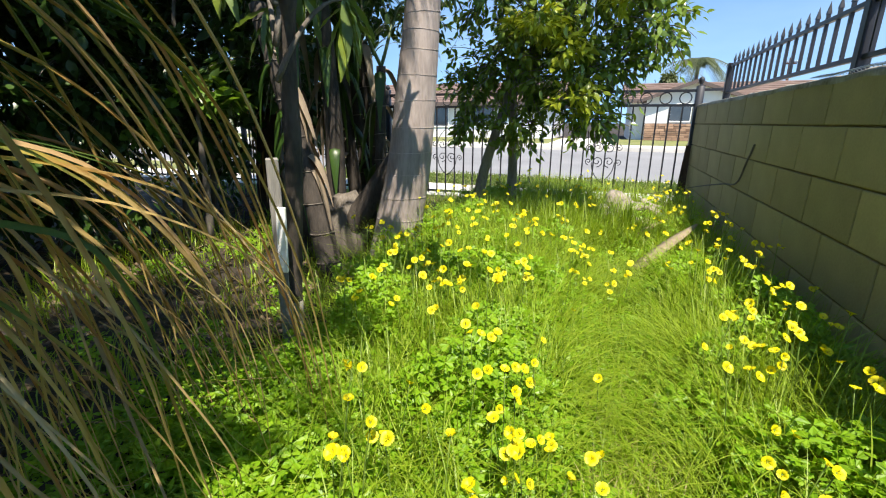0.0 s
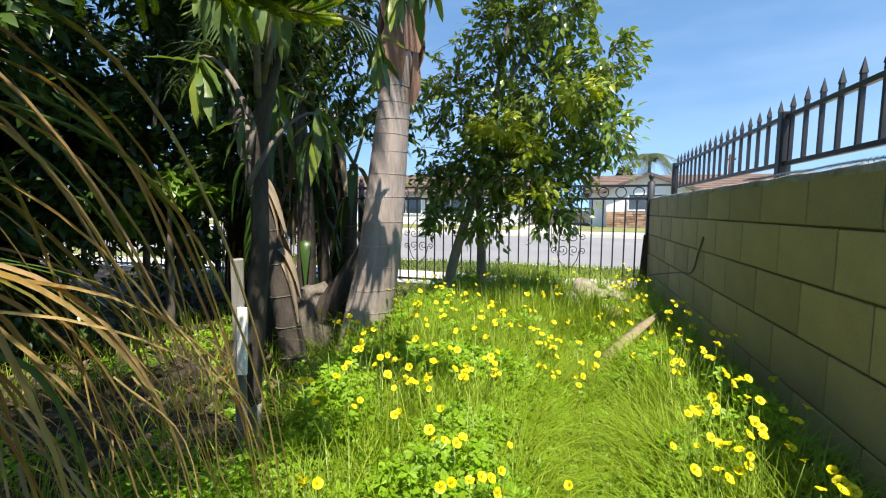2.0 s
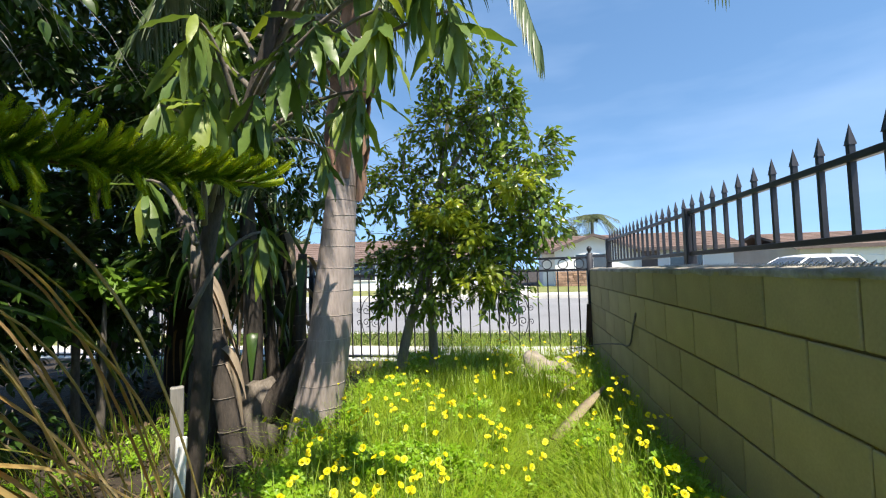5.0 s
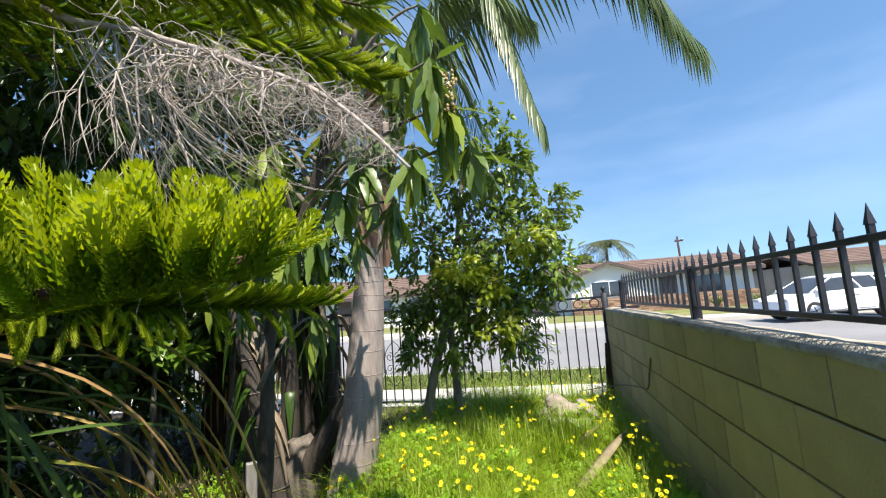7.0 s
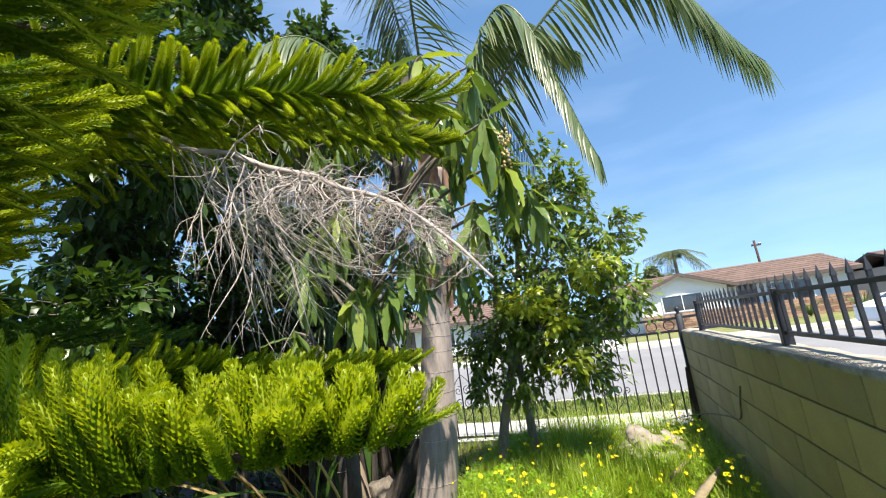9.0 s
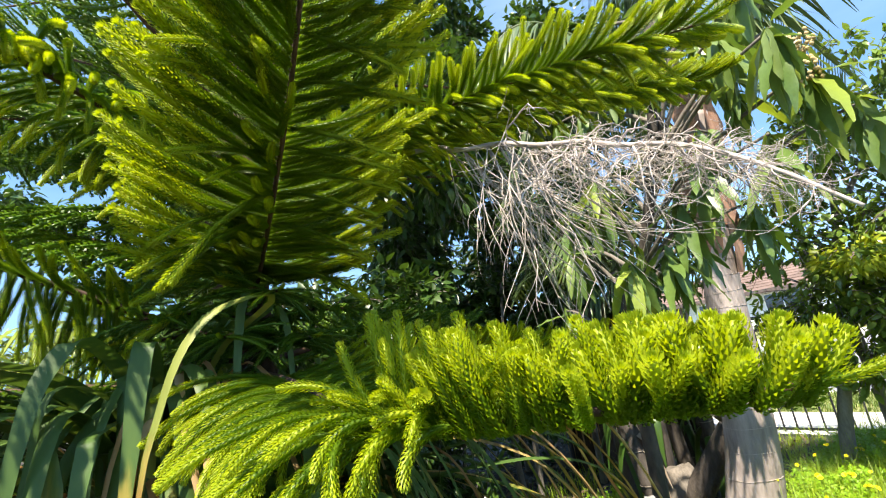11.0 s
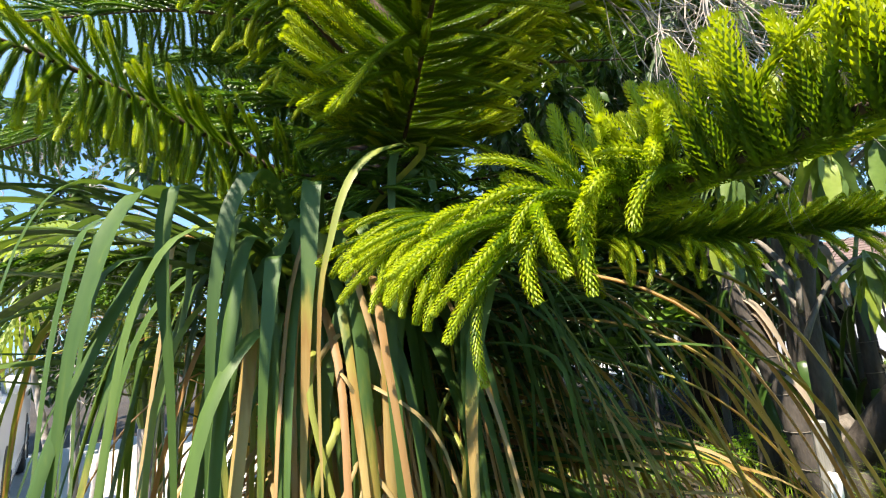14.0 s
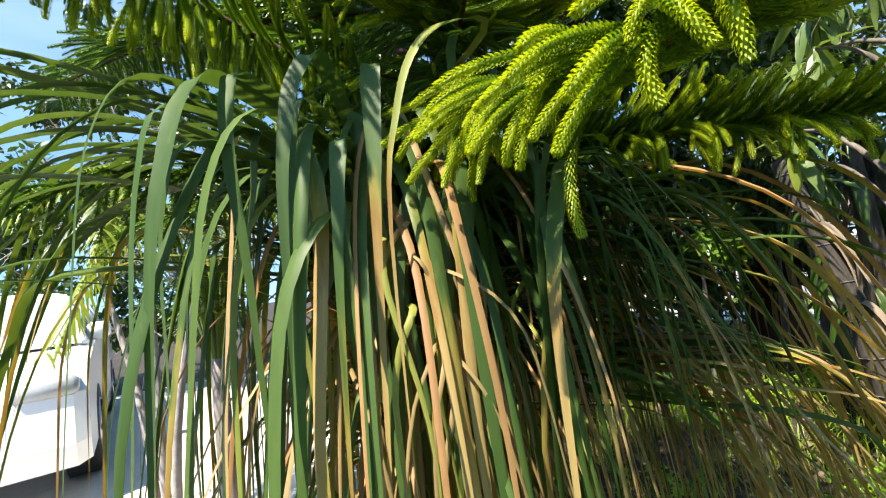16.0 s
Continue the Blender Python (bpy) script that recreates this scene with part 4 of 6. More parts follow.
# low branch towards the street
pine_branch([(-1.03, -0.02, 1.60), (-0.80, 0.30, 1.58), (-0.58, 0.55, 1.545), (-0.35, 0.765, 1.535)], fan(0.0140, 0.55, 0.18, "flat", 0.20, 0.09, 0.08) + [
    (1, 0.30, 0.95, 0.0230, 0.55, 0.7, 0.55, "flat", 0.15, 0.07, 0.12), (-1, 0.30, 0.95, 0.0230, 0.55, 0.7, 0.55, "flat", 0.15, 0.07, 0.12), (1, 0.20, 0.62, 0.030, 0.1, 1.0, 0.35, "hook", 0.17, 0.12, 0.18), (1, 0.15, 0.88, 0.020, 0.35, 1.0, -0.12, "droop", 0.19, 0.10, 0.14)])
# branch that comes forward overhead, a flat fan seen from below
pine_branch([(-1.02, -0.09, 1.80), (-0.72, -0.135, 1.885), (-0.38, -0.185, 2.03), (-0.06, -0.25, 2.20)], [
    (1, 0.08, 1.0, 0.0115, 0.80, 1.0, -0.32, "flat", 0.29, 0.20, 0.08), (-1, 0.08, 1.0, 0.0115, 0.80, 1.0, -0.32, "flat", 0.27, 0.19, 0.08),
    (1, 0.10, 1.0, 0.0380, 0.50, 1.0, -0.34, "hang", 0.25, 0.18, 0.16), (-1, 0.10, 1.0, 0.0380, 0.55, 1.0, -0.34, "hang", 0.23, 0.16, 0.16),
    (1, 0.08, 0.95, 0.0400, 1.0, 0.35, -0.62, "up", 0.15, 0.11, 0.14)], True, 0.006)
# two branches above the dead one, towards the street
pine_branch([(-1.02, -0.04, 1.99), (-0.70, 0.10, 2.10), (-0.36, 0.26, 2.10), (-0.07, 0.42, 2.07)], fan(0.0125, 0.62, -0.08, "flat", 0.21, 0.10, 0.08) + [
    (1, 0.15, 0.9, 0.022, 0.7, 0.8, -0.40, "hang", 0.17, 0.11, 0.14), (-1, 0.15, 0.9, 0.024, 0.7, 0.6, -0.40, "hang", 0.16, 0.10, 0.14)], True, 0.008)
pine_branch([(-1.02, 0.0, 2.02), (-0.76, 0.32, 2.16), (-0.50, 0.63, 2.23), (-0.24, 0.94, 2.22)], fan(0.0125, 0.62, -0.10, "flat", 0.21, 0.10, 0.08) + [
    (1, 0.15, 0.9, 0.022, 0.7, 0.8, -0.35, "hang", 0.18, 0.11, 0.14), (-1, 0.15, 0.9, 0.030, 0.7, 0.6, -0.40, "hang", 0.16, 0.10, 0.14)], True, 0.008)
# branches towards the driveway side
pine_branch([(-1.05, -0.12, 2.04), (-0.86, -0.33, 2.13), (-0.70, -0.55, 2.17), (-0.52, -0.76, 2.17)], fan(0.0150, 0.45, -0.25, "droop", 0.20, 0.13, 0.14) + [(-1, 0.2, 0.9, 0.028, 0.3, 0.8, 0.3, "hook", 0.17, 0.12, 0.15)])
pine_branch([(-1.06, -0.14, 1.70), (-1.00, -0.45, 1.84), (-0.93, -0.72, 1.95), (-0.86, -1.02, 2.02)], [(1, 0.2, 1.0, 0.0160, 0.2, 0.45, -0.9, "hang", 0.15, 0.11, 0.14), (-1, 0.2, 1.0, 0.0160, 0.2, 0.5, -0.9, "hang", 0.15, 0.11, 0.14), (-1, 0.2, 1.0, 0.025, 0.4, 1.0, -0.1, "flat", 0.18, 0.10, 0.12)])

# added branch, mostly out of view, that shades the driveway-side branch below
pine_branch([(-1.03, -0.12, 2.30), (-0.80, -0.45, 2.50), (-0.55, -0.80, 2.56)], fan(0.0165, 0.40, -0.05, "flat", 0.22, 0.13, 0.12), False)
SIDE = fan(0.0165, 0.40, -0.15, "hang", 0.22, 0.13, 0.12)
FLAT = fan(0.0175, 0.40, 0.05, "flat", 0.22, 0.13, 0.12)
for pts_ in (
        [(-1.10, -0.12, 1.62), (-1.35, -0.45, 1.66), (-1.60, -0.75, 1.64), (-1.78, -0.95, 1.62)],
        [(-1.06, -0.14, 1.58), (-1.18, -0.50, 1.66), (-1.25, -0.95, 1.64), (-1.28, -1.25, 1.58)],
        [(-1.09, -0.13, 2.02), (-1.30, -0.45, 2.10), (-1.50, -0.80, 2.12), (-1.66, -1.10, 2.06)],
        [(-1.08, -0.14, 1.90), (-1.40, -0.6, 2.10), (-1.70, -1.0, 2.22)],
        [(-1.07, -0.12, 2.25), (-1.30, -0.50, 2.42), (-1.52, -0.9, 2.45)],
        [(-1.07, -0.14, 2.20), (-1.22, -0.55, 2.32), (-1.42, -0.98, 2.34)],
        [(-1.10, -0.14, 2.10), (-1.45, -0.42, 2.34), (-1.85, -0.72, 2.52)]):
    pine_branch(pts_, SIDE, False)
for pts_ in (
        [(-1.10, -0.03, 1.62), (-1.45, 0.10, 1.68), (-1.85, 0.20, 1.66)],
        [(-1.08, 0.0, 1.66), (-1.2, 0.35, 1.72), (-1.3, 0.75, 1.70)],
        [(-1.10, -0.10, 1.86), (-1.45, -0.25, 1.92), (-1.85, -0.40, 1.92)],
        [(-1.10, -0.03, 2.0), (-1.4, 0.2, 2.1), (-1.7, 0.35, 2.1)],
        [(-1.04, 0.0, 2.05), (-1.0, 0.35, 2.17), (-0.92, 0.7, 2.2)],
        [(-1.08, -0.14, 2.35), (-1.42, -0.50, 2.66), (-1.75, -0.85, 2.78)],
        [(-1.08, -0.14, 2.35), (-1.55, -0.30, 2.66), (-2.05, -0.45, 2.75)]):
    pine_branch(pts_, FLAT, False)
# short shaded branches round the trunk
for an_, z_ in ((-0.45, 1.70), (-1.0, 1.76), (-0.1, 1.78), (-1.5, 1.72), (0.5, 1.74), (-0.7, 1.86), (0.1, 1.68), (-1.9, 1.66)):
    o_ = np.array([math.cos(an_), math.sin(an_), 0])
    b_ = np.array([-1.05, -0.08, z_])
    pine_branch([b_ + o_ * 0.03, b_ + o_ * 0.15 + np.array([0, 0, 0.01]), b_ + o_ * 0.30 + np.array([0, 0, -0.01])], fan(0.017, 0.4, -0.05, "hang", 0.15, 0.10, 0.2), False, 0.007)
# upper tiers
for tier, (z_, reach, n_) in enumerate(((2.36, 0.80, 6), (2.72, 0.76, 6), (3.10, 0.66, 6), (3.50, 0.50, 5), (3.90, 0.36, 5))):
    for q in range(n_):
        an = q * 2 * math.pi / n_ + tier * 0.55 + 0.3
        o = np.array([math.cos(an), math.sin(an), 0])
        c = np.array([-1.04, -0.08, z_])
        if tier < 4 and o[1] < 0.2 and o[0] * 0.6 - o[1] * 0.8 > 0.25:
            continue
        pine_branch([c, c + o * reach * 0.5 + np.array([0, 0, 0.12]), c + o * reach + np.array([0, 0, 0.16])], fan(0.022 if tier < 3 else 0.035, 0.4, 0.15, "flat", 0.21, 0.12, 0.12), False)

# dead branch with hanging bare twigs
DEAD = smooth_path([(-1.02, 0.0, 2.06), (-0.80, 0.17, 2.105), (-0.66, 0.26, 2.10), (-0.53, 0.235, 2.025), (-0.42, 0.235, 1.985), (-0.34, 0.19, 1.935), (-0.28, 0.178, 1.90), (-0.21, 0.186, 1.872), (-0.15, 0.168, 1.832), (-0.09, 0.175, 1.805), (-0.033, 0.163, 1.762), (0.015, 0.160, 1.715), (0.062, 0.140, 1.66)], 40)
dead = under(part("dead_branch", Mesh().tube(DEAD, np.interp(np.linspace(0, 1, 40), [0, 0.6, 1], [0.0070, 0.0040, 0.0018]) * (1 + 0.12 * np.sin(np.arange(40) * 2.3)), 7), M_DEADTWIG, pine, "bare grey dead branch with hanging twigs"), pine)


def twig_mesh(length, seed, forks, straight):
    """A kinked bare twig along y with side twigs that keep to its way, each jointed and knobbed."""
    r = np.random.default_rng(seed)
    m = Mesh()

    def limb(p0, d, L, r0, depth):
        n = 8 if depth == 0 else 6
        q = [np.array(p0)]
        g = np.array(d)
        for i in range(n - 1):
            g = unit(g + r.normal(0, 0.16 if straight else 0.42, 3) + np.array([0, 0.10, -0.10]))
            q.append(q[-1] + g * L / (n - 1) * r.uniform(0.7, 1.3))
        rad = np.linspace(r0, r0 * 0.42, n) * (1 + 0.16 * r.normal(size=n).clip(-1, 1))
        m.tube(q, rad, 5 if depth == 0 else 4)
        if depth < 2:
            for _ in range(forks if depth == 0 else (1 if straight else 2)):
                i = int(r.integers(1, n - 1))
                a_ = r.uniform(0, 2 * math.pi)
                h = unit(g + 0.85 * np.array([math.cos(a_), 0, math.sin(a_)]))
                limb(q[i], h, L * r.uniform(0.28, 0.62), rad[i] * 0.68, depth + 1)

    limb((0, 0, 0), (0, 1, 0), length, 0.0021, 0)
    return m.data("twig", M_DEADTWIG)


TWIGS = [twig_mesh(0.22, s, 6, False) for s in range(8)] + [twig_mesh(0.34, 20 + s, 5, True) for s in range(4)]
for k in range(104):
    u = rng.random() ** 1.0
    i = int(8 + u * 30)
    long_hang = u < 0.35
    me = TWIGS[8 + k % 4] if long_hang else TWIGS[k % 8]
    tn = unit(DEAD[min(i + 1, 39)] - DEAD[i - 1])
    sd = unit(np.cross(tn, [0, 0, 1]))
    f = unit(sd * rng.normal(0, 0.45 if long_hang else 0.9) + tn * rng.uniform(-0.35, 0.7) + np.array([0, 0, -1.4 if long_hang else rng.uniform(-0.9, 0.0)]))
    ob = part("twig", me, None, dead)
    ob.matrix_basis = one_frame(DEAD[i], f, unit(sd + np.array([0.01, 0.02, 0.4])), rng.uniform(0.65, 1.1) * (1.0 if long_hang else float(np.interp(u, [0.35, 1.0], [0.9, 0.35]))))

# ---- strap-leaved plant under the pine ----
strap = thing("strap_leaf_plant", "big clump of long arching strap leaves with dry tips", "plant", (-1.12, -0.28, ZG))
under(part("stem", Mesh().tube(smooth_path([(-1.10, -0.25, 0.1), (-1.12, -0.27, 0.6), (-1.10, -0.28, 1.15), (-1.08, -0.28, 1.40)], 20), [0.10 * (1 - 0.025 * i) + 0.006 * (i % 3) for i in range(20)], 14), M_DRYWOOD, strap), strap)


def strap_leaf(base, apex, tip, width, fold, n=24):
    """A leaf that rises from base, arches over at apex and hangs to tip."""
    p0, pa, p3 = (np.asarray(p, float) for p in (base, apex, tip))
    rise = p0 + (pa - p0) * np.array([0.45, 0.45, 0.72])
    over = pa + (p3 - pa) * np.array([0.50, 0.50, 0.15])
    hang = pa + (p3 - pa) * np.array([0.84, 0.84, 0.52])
    wav = rng.normal(0, 0.012, (2, 3)) * np.array([1, 1, 0])
    q = smooth_path([p0, rise, pa, over + wav[0], hang + wav[1], p3], n)
    d = unit(np.array([tip[0] - base[0], tip[1] - base[1], 0.001]))
    s = np.cross(d, [0, 0, 1])
    tw_ = rng.normal(0, 0.35)
    t = np.linspace(0, 1, n)
    side = s[None, :] * np.cos(tw_ * t ** 2)[:, None] + d[None, :] * np.sin(tw_ * t ** 2)[:, None]
    w = width * np.interp(t, [0, 0.1, 0.4, 0.75, 1], [0.7, 0.9, 1.0, 0.58, 0.04])
    return Mesh().ribbon(q, w, side, fold)


def strap_part(name, mesh, mat, label="", dry_from=1.0, n=24):
    """A strap leaf that dries to tan about dry_from of its length."""
    me = mesh.data(name, mat)
    age = np.clip((np.linspace(0, 1, n) - dry_from) / 0.30 + 0.5, 0, 1)
    me.attributes.new("age", "FLOAT", "POINT").data.foreach_set("value", np.tile(age, 3).astype(np.float32))
    return under(part(name, me, None, strap, label), strap)


crown_c = np.array([-1.08, -0.28, 1.42])
NEAR = [(-0.87, -0.66, 1.72, 0), (-0.83, -0.38, 1.60, 0), (-0.72, -0.12, 1.60, 0)]
NEAR += [(rng.uniform(-1.0, -0.70), rng.uniform(-0.62, -0.08), rng.uniform(1.42, 1.66), 0 if k % 3 else 2) for k in range(30)]
NEAR += [(rng.uniform(-0.85, -0.60), rng.uniform(-0.06, 0.22), rng.uniform(1.36, 1.50), 0) for k in range(14)]
for ax_, ay_, az_, k_ in NEAR:
    apex = np.array([ax_, ay_, az_])
    o = unit(np.array([ax_ - crown_c[0], ay_ - crown_c[1], 0]))
    sway = -rng.uniform(0.02, 0.16) if ay_ < -0.2 else rng.uniform(-0.04, 0.10)
    tip = apex + o * rng.uniform(0.05, 0.12) + np.array([rng.normal(0, 0.03), sway, -rng.uniform(0.65, 1.15)])
    strap_part("leaf", strap_leaf(crown_c + rng.normal(0, 0.02, 3), apex, tip, rng.uniform(0.018, 0.034) if k_ == 0 else rng.uniform(0.008, 0.016), rng.uniform(0.08, 0.3)), (M_STRAP, M_STRAPYEL, M_STRAP)[k_], "yellowing strap leaf with a dry end" if k_ == 1 else "", (rng.uniform(0.9, 1.5) if ay_ < -0.35 else rng.uniform(0.72, 1.15)) if k_ != 1 else 0.6)
# broad leaves that hook over high in front and hang down
HOOKS = [([(-0.72, -0.135, 1.745), (-0.70, -0.22, 1.735), (-0.69, -0.28, 1.68), (-0.68, -0.32, 1.58), (-0.67, -0.35, 1.42), (-0.67, -0.36, 0.95)], 0.015, M_STRAPYEL, 0.86),
         ([(-0.76, -0.41, 1.70), (-0.73, -0.447, 1.665), (-0.71, -0.472, 1.58), (-0.70, -0.49, 1.40), (-0.70, -0.50, 0.90)], 0.030, M_STRAP, 1.1),
         ([(-0.80, -0.524, 1.685), (-0.77, -0.547, 1.65), (-0.75, -0.552, 1.54), (-0.74, -0.54, 1.35), (-0.74, -0.53, 0.85)], 0.028, M_STRAP, 1.3),
         ([(-0.79, -0.56, 1.675), (-0.74, -0.60, 1.63), (-0.71, -0.622, 1.54), (-0.69, -0.645, 1.38), (-0.68, -0.67, 0.95)], 0.036, M_STRAP, 1.3),
         ([(-0.74, -0.395, 1.56), (-0.71, -0.405, 1.53), (-0.69, -0.415, 1.46), (-0.68, -0.428, 1.32), (-0.68, -0.45, 0.90)], 0.026, M_STRAP, 0.95),
         ([(-0.76, -0.33, 1.69), (-0.73, -0.342, 1.64), (-0.71, -0.352, 1.54), (-0.70, -0.365, 1.40), (-0.69, -0.40, 0.90)], 0.032, M_STRAP, 0.85),
         ([(-0.80, -0.165, 1.77), (-0.775, -0.18, 1.73), (-0.765, -0.195, 1.60), (-0.76, -0.21, 1.38), (-0.76, -0.22, 0.90)], 0.017, M_STRAP, 0.9),
         ([(-0.82, -0.12, 1.74), (-0.80, -0.09, 1.72), (-0.79, -0.085, 1.62), (-0.78, -0.09, 1.45), (-0.77, -0.10, 0.95)], 0.015, M_STRAP, 0.9),
         ([(-0.70, -0.05, 1.50), (-0.63, -0.09, 1.47), (-0.60, -0.14, 1.37), (-0.59, -0.165, 1.2), (-0.59, -0.17, 0.75)], 0.030, M_STRAP, 0.8)]
for path_, w_, mt_, dry_ in HOOKS:
    q_ = smooth_path([crown_c + rng.normal(0, 0.015, 3), (np.array(path_[0]) + crown_c) / 2 + np.array([0, 0, 0.07])] + path_, 30)
    sd_ = unit(np.array([0.35, 0.95, 0.0]) + rng.normal(0, 0.2, 3))
    wd_ = w_ * np.interp(np.linspace(0, 1, 30), [0, 0.15, 0.5, 0.75, 1], [0.7, 0.9, 1.0, 0.62, 0.05])
    strap_part("leaf", Mesh().ribbon(q_, wd_, sd_, 0.15), mt_, "broad strap leaf hooked over at the top", dry_, 30)
# leaves that arch out over the driveway side
for k in range(26):
    apex = np.array([rng.uniform(-1.25, -0.85), rng.uniform(-0.95, -0.62), rng.uniform(1.58, 1.78)])
    o = unit(apex * np.array([1, 1, 0]) - crown_c * np.array([1, 1, 0]))
    tip = apex + o * rng.uniform(0.25, 0.55) + np.array([rng.normal(0, 0.05), 0, -rng.uniform(0.35, 0.85)])
    strap_part("leaf", strap_leaf(crown_c + rng.normal(0, 0.02, 3), apex, tip, rng.uniform(0.018, 0.034), rng.uniform(0.1, 0.4)), M_STRAP, "", rng.uniform(0.8, 1.3))
for k in range(330):
    an = k * 2.39996 + rng.normal(0, 0.15)
    o = np.array([math.cos(an), math.sin(an), 0])
    rr = rng.uniform(0.14, 0.50 + 0.22 * max(0.0, -o[1]))
    if o[1] < -0.35 and k % 3:
        continue
    if o[0] > 0.2 and o[1] < 0.35:
        rr = min(rr, rng.uniform(0.24, 0.38))
    h = rng.uniform(0.05, 0.30) * (1 - 0.6 * (rr - 0.14) / 0.38)
    base = crown_c + o * 0.04 + np.array([0, 0, rng.uniform(-0.35, 0.0)])
    apex = crown_c + o * rr + np.array([0, 0, h])
    drop = rng.uniform(0.7, 1.2)
    out = rng.uniform(0.05, 0.26)
    if apex[0] + o[0] * out > -0.56 and apex[1] < 0.15:
        out = 0.02
        apex = crown_c + o * min(rr, 0.44) + np.array([0, 0, h])
    tip = apex + o * out + np.array([rng.normal(0, 0.04), rng.normal(0, 0.04), -drop])
    tip[2] = max(tip[2], 0.24)
    dry = rng.random()
    mt = M_STRAP if dry < 0.76 else (M_STRAPYEL if dry < 0.84 else M_STRAPDRY)
    strap_part("leaf", strap_leaf(base, apex, tip, rng.uniform(0.014, 0.034) * (0.55 if mt is M_STRAPDRY else 1.0), rng.uniform(0.2, 0.6)), mt, "", rng.uniform(0.65, 1.3))
for k in range(110):
    an = rng.uniform(-1.9, 1.9)
    o = np.array([math.cos(an), math.sin(an), 0])
    base = crown_c + o * 0.06 + np.array([0, 0, rng.uniform(-0.6, -0.1)])
    apex = base + o * rng.uniform(0.05, 0.16) + np.array([0, 0, rng.uniform(0.0, 0.12)])
    tip = base + o * rng.uniform(0.2, 0.5) + np.array([rng.normal(0, 0.06), rng.normal(0, 0.06), -rng.uniform(0.5, 0.85)])
    tip[2] = max(tip[2], 0.25)
    mt = M_STRAPDRY if rng.random() < 0.72 else M_STRAP
    under(part("dry_leaf", strap_leaf(base, apex, tip, rng.uniform(0.008, 0.019), rng.uniform(0.3, 0.9)), mt, strap, "dry brown hanging leaf" if mt is M_STRAPDRY else ""), strap)
for k in range(78):
    a0 = rng.uniform(-0.75, 0.85)
    o = np.array([math.cos(a0), math.sin(a0), 0])
    base = crown_c + o * rng.uniform(0.05, 0.16) + np.array([0, 0, rng.uniform(-0.45, -0.15)])
    apex = base + o * rng.uniform(0.06, 0.18) + np.array([0, 0, rng.uniform(0.04, 0.16)])
    tip = apex + o * rng.uniform(0.0, 0.16) + np.array([rng.normal(0, 0.07), rng.normal(0, 0.07), -rng.uniform(0.45, 0.8)])
    tip[2] = max(tip[2], 0.25)
    under(part("dry_leaf", strap_leaf(base, apex, tip, rng.uniform(0.006, 0.014), rng.uniform(0.3, 1.0)), M_STRAPTAN if k % 4 else M_STRAPYEL, strap, "pale tan dry leaf" if k % 4 else ""), strap)
# bright dry leaves hanging in front of the crown
for k in range(30):
    a0 = rng.uniform(-0.35, 0.75)
    o = np.array([math.cos(a0), math.sin(a0), 0])
    base = crown_c + o * 0.10 + np.array([0, 0, rng.uniform(-0.25, -0.05)])
    apex = crown_c + o * rng.uniform(0.28, 0.40) + np.array([0, 0, rng.uniform(-0.20, 0.02)])
    tip = apex + o * rng.uniform(0.0, 0.07) + np.array([rng.normal(0, 0.04), rng.normal(0, 0.08), -rng.uniform(0.5, 0.9)])
    under(part("dry_leaf", strap_leaf(base, apex, tip, rng.uniform(0.006, 0.013), rng.uniform(0.3, 0.9)), M_STRAPTAN if k % 4 else M_STRAPYEL, strap, "pale tan dry leaf" if k % 4 else ""), strap)
# long half-dry blades that lean out towards the street side of the path
for k in range(80):
    e = np.array([rng.uniform(-0.90, -0.46), rng.uniform(0.15, 0.90), rng.uniform(0.26, 0.66)])
    base = crown_c + np.array([0.06, 0.06, rng.uniform(-0.30, 0.0)])
    mix_ = rng.uniform(0.38, 0.72)
    apex = base * (1 - mix_) + e * mix_
    apex[2] = rng.uniform(1.12, 1.58) - 0.24 * (apex[0] + 0.95) - 0.30 * max(mix_ - 0.5, 0)
    apex[:2] += rng.normal(0, 0.04, 2)
    w_ = float(rng.choice([0.008, 0.012, 0.017, 0.023, 0.030], p=[0.08, 0.17, 0.27, 0.28, 0.20]))
    w_ = min(w_, 0.020) if e[0] > -0.5 else w_
    mt = M_STRAP if k % 6 else M_STRAPDRY
    strap_part("dry_leaf", strap_leaf(base, apex, e, w_, rng.uniform(0.3, 0.8), 26), mt, "long leaf dried to tan towards its end", rng.uniform(0.40, 0.85), 26)
for k in range(44):
    b0 = np.array([rng.uniform(-0.90, -0.55), rng.uniform(0.15, 0.75), rng.uniform(0.75, 1.10)])
    d0 = unit(np.array([rng.uniform(0.1, 1.0), rng.uniform(-0.2, 0.9), 0]))
    q = smooth_path([b0, b0 + d0 * 0.10 + [0, 0, -0.12], b0 + d0 * 0.15 + rng.normal(0, 0.04, 3) + [0, 0, -0.30], b0 + d0 * rng.uniform(0.1, 0.35) + rng.normal(0, 0.05, 3) + [0, 0, -rng.uniform(0.38, 0.52)]], 16)
    under(part("dry_tip", Mesh().ribbon(q, np.linspace(0.006, 0.0012, 16), np.cross(d0, [0, 0, 1]), 0.5), M_STRAPTAN, strap, "thin curled tan leaf end"), strap)

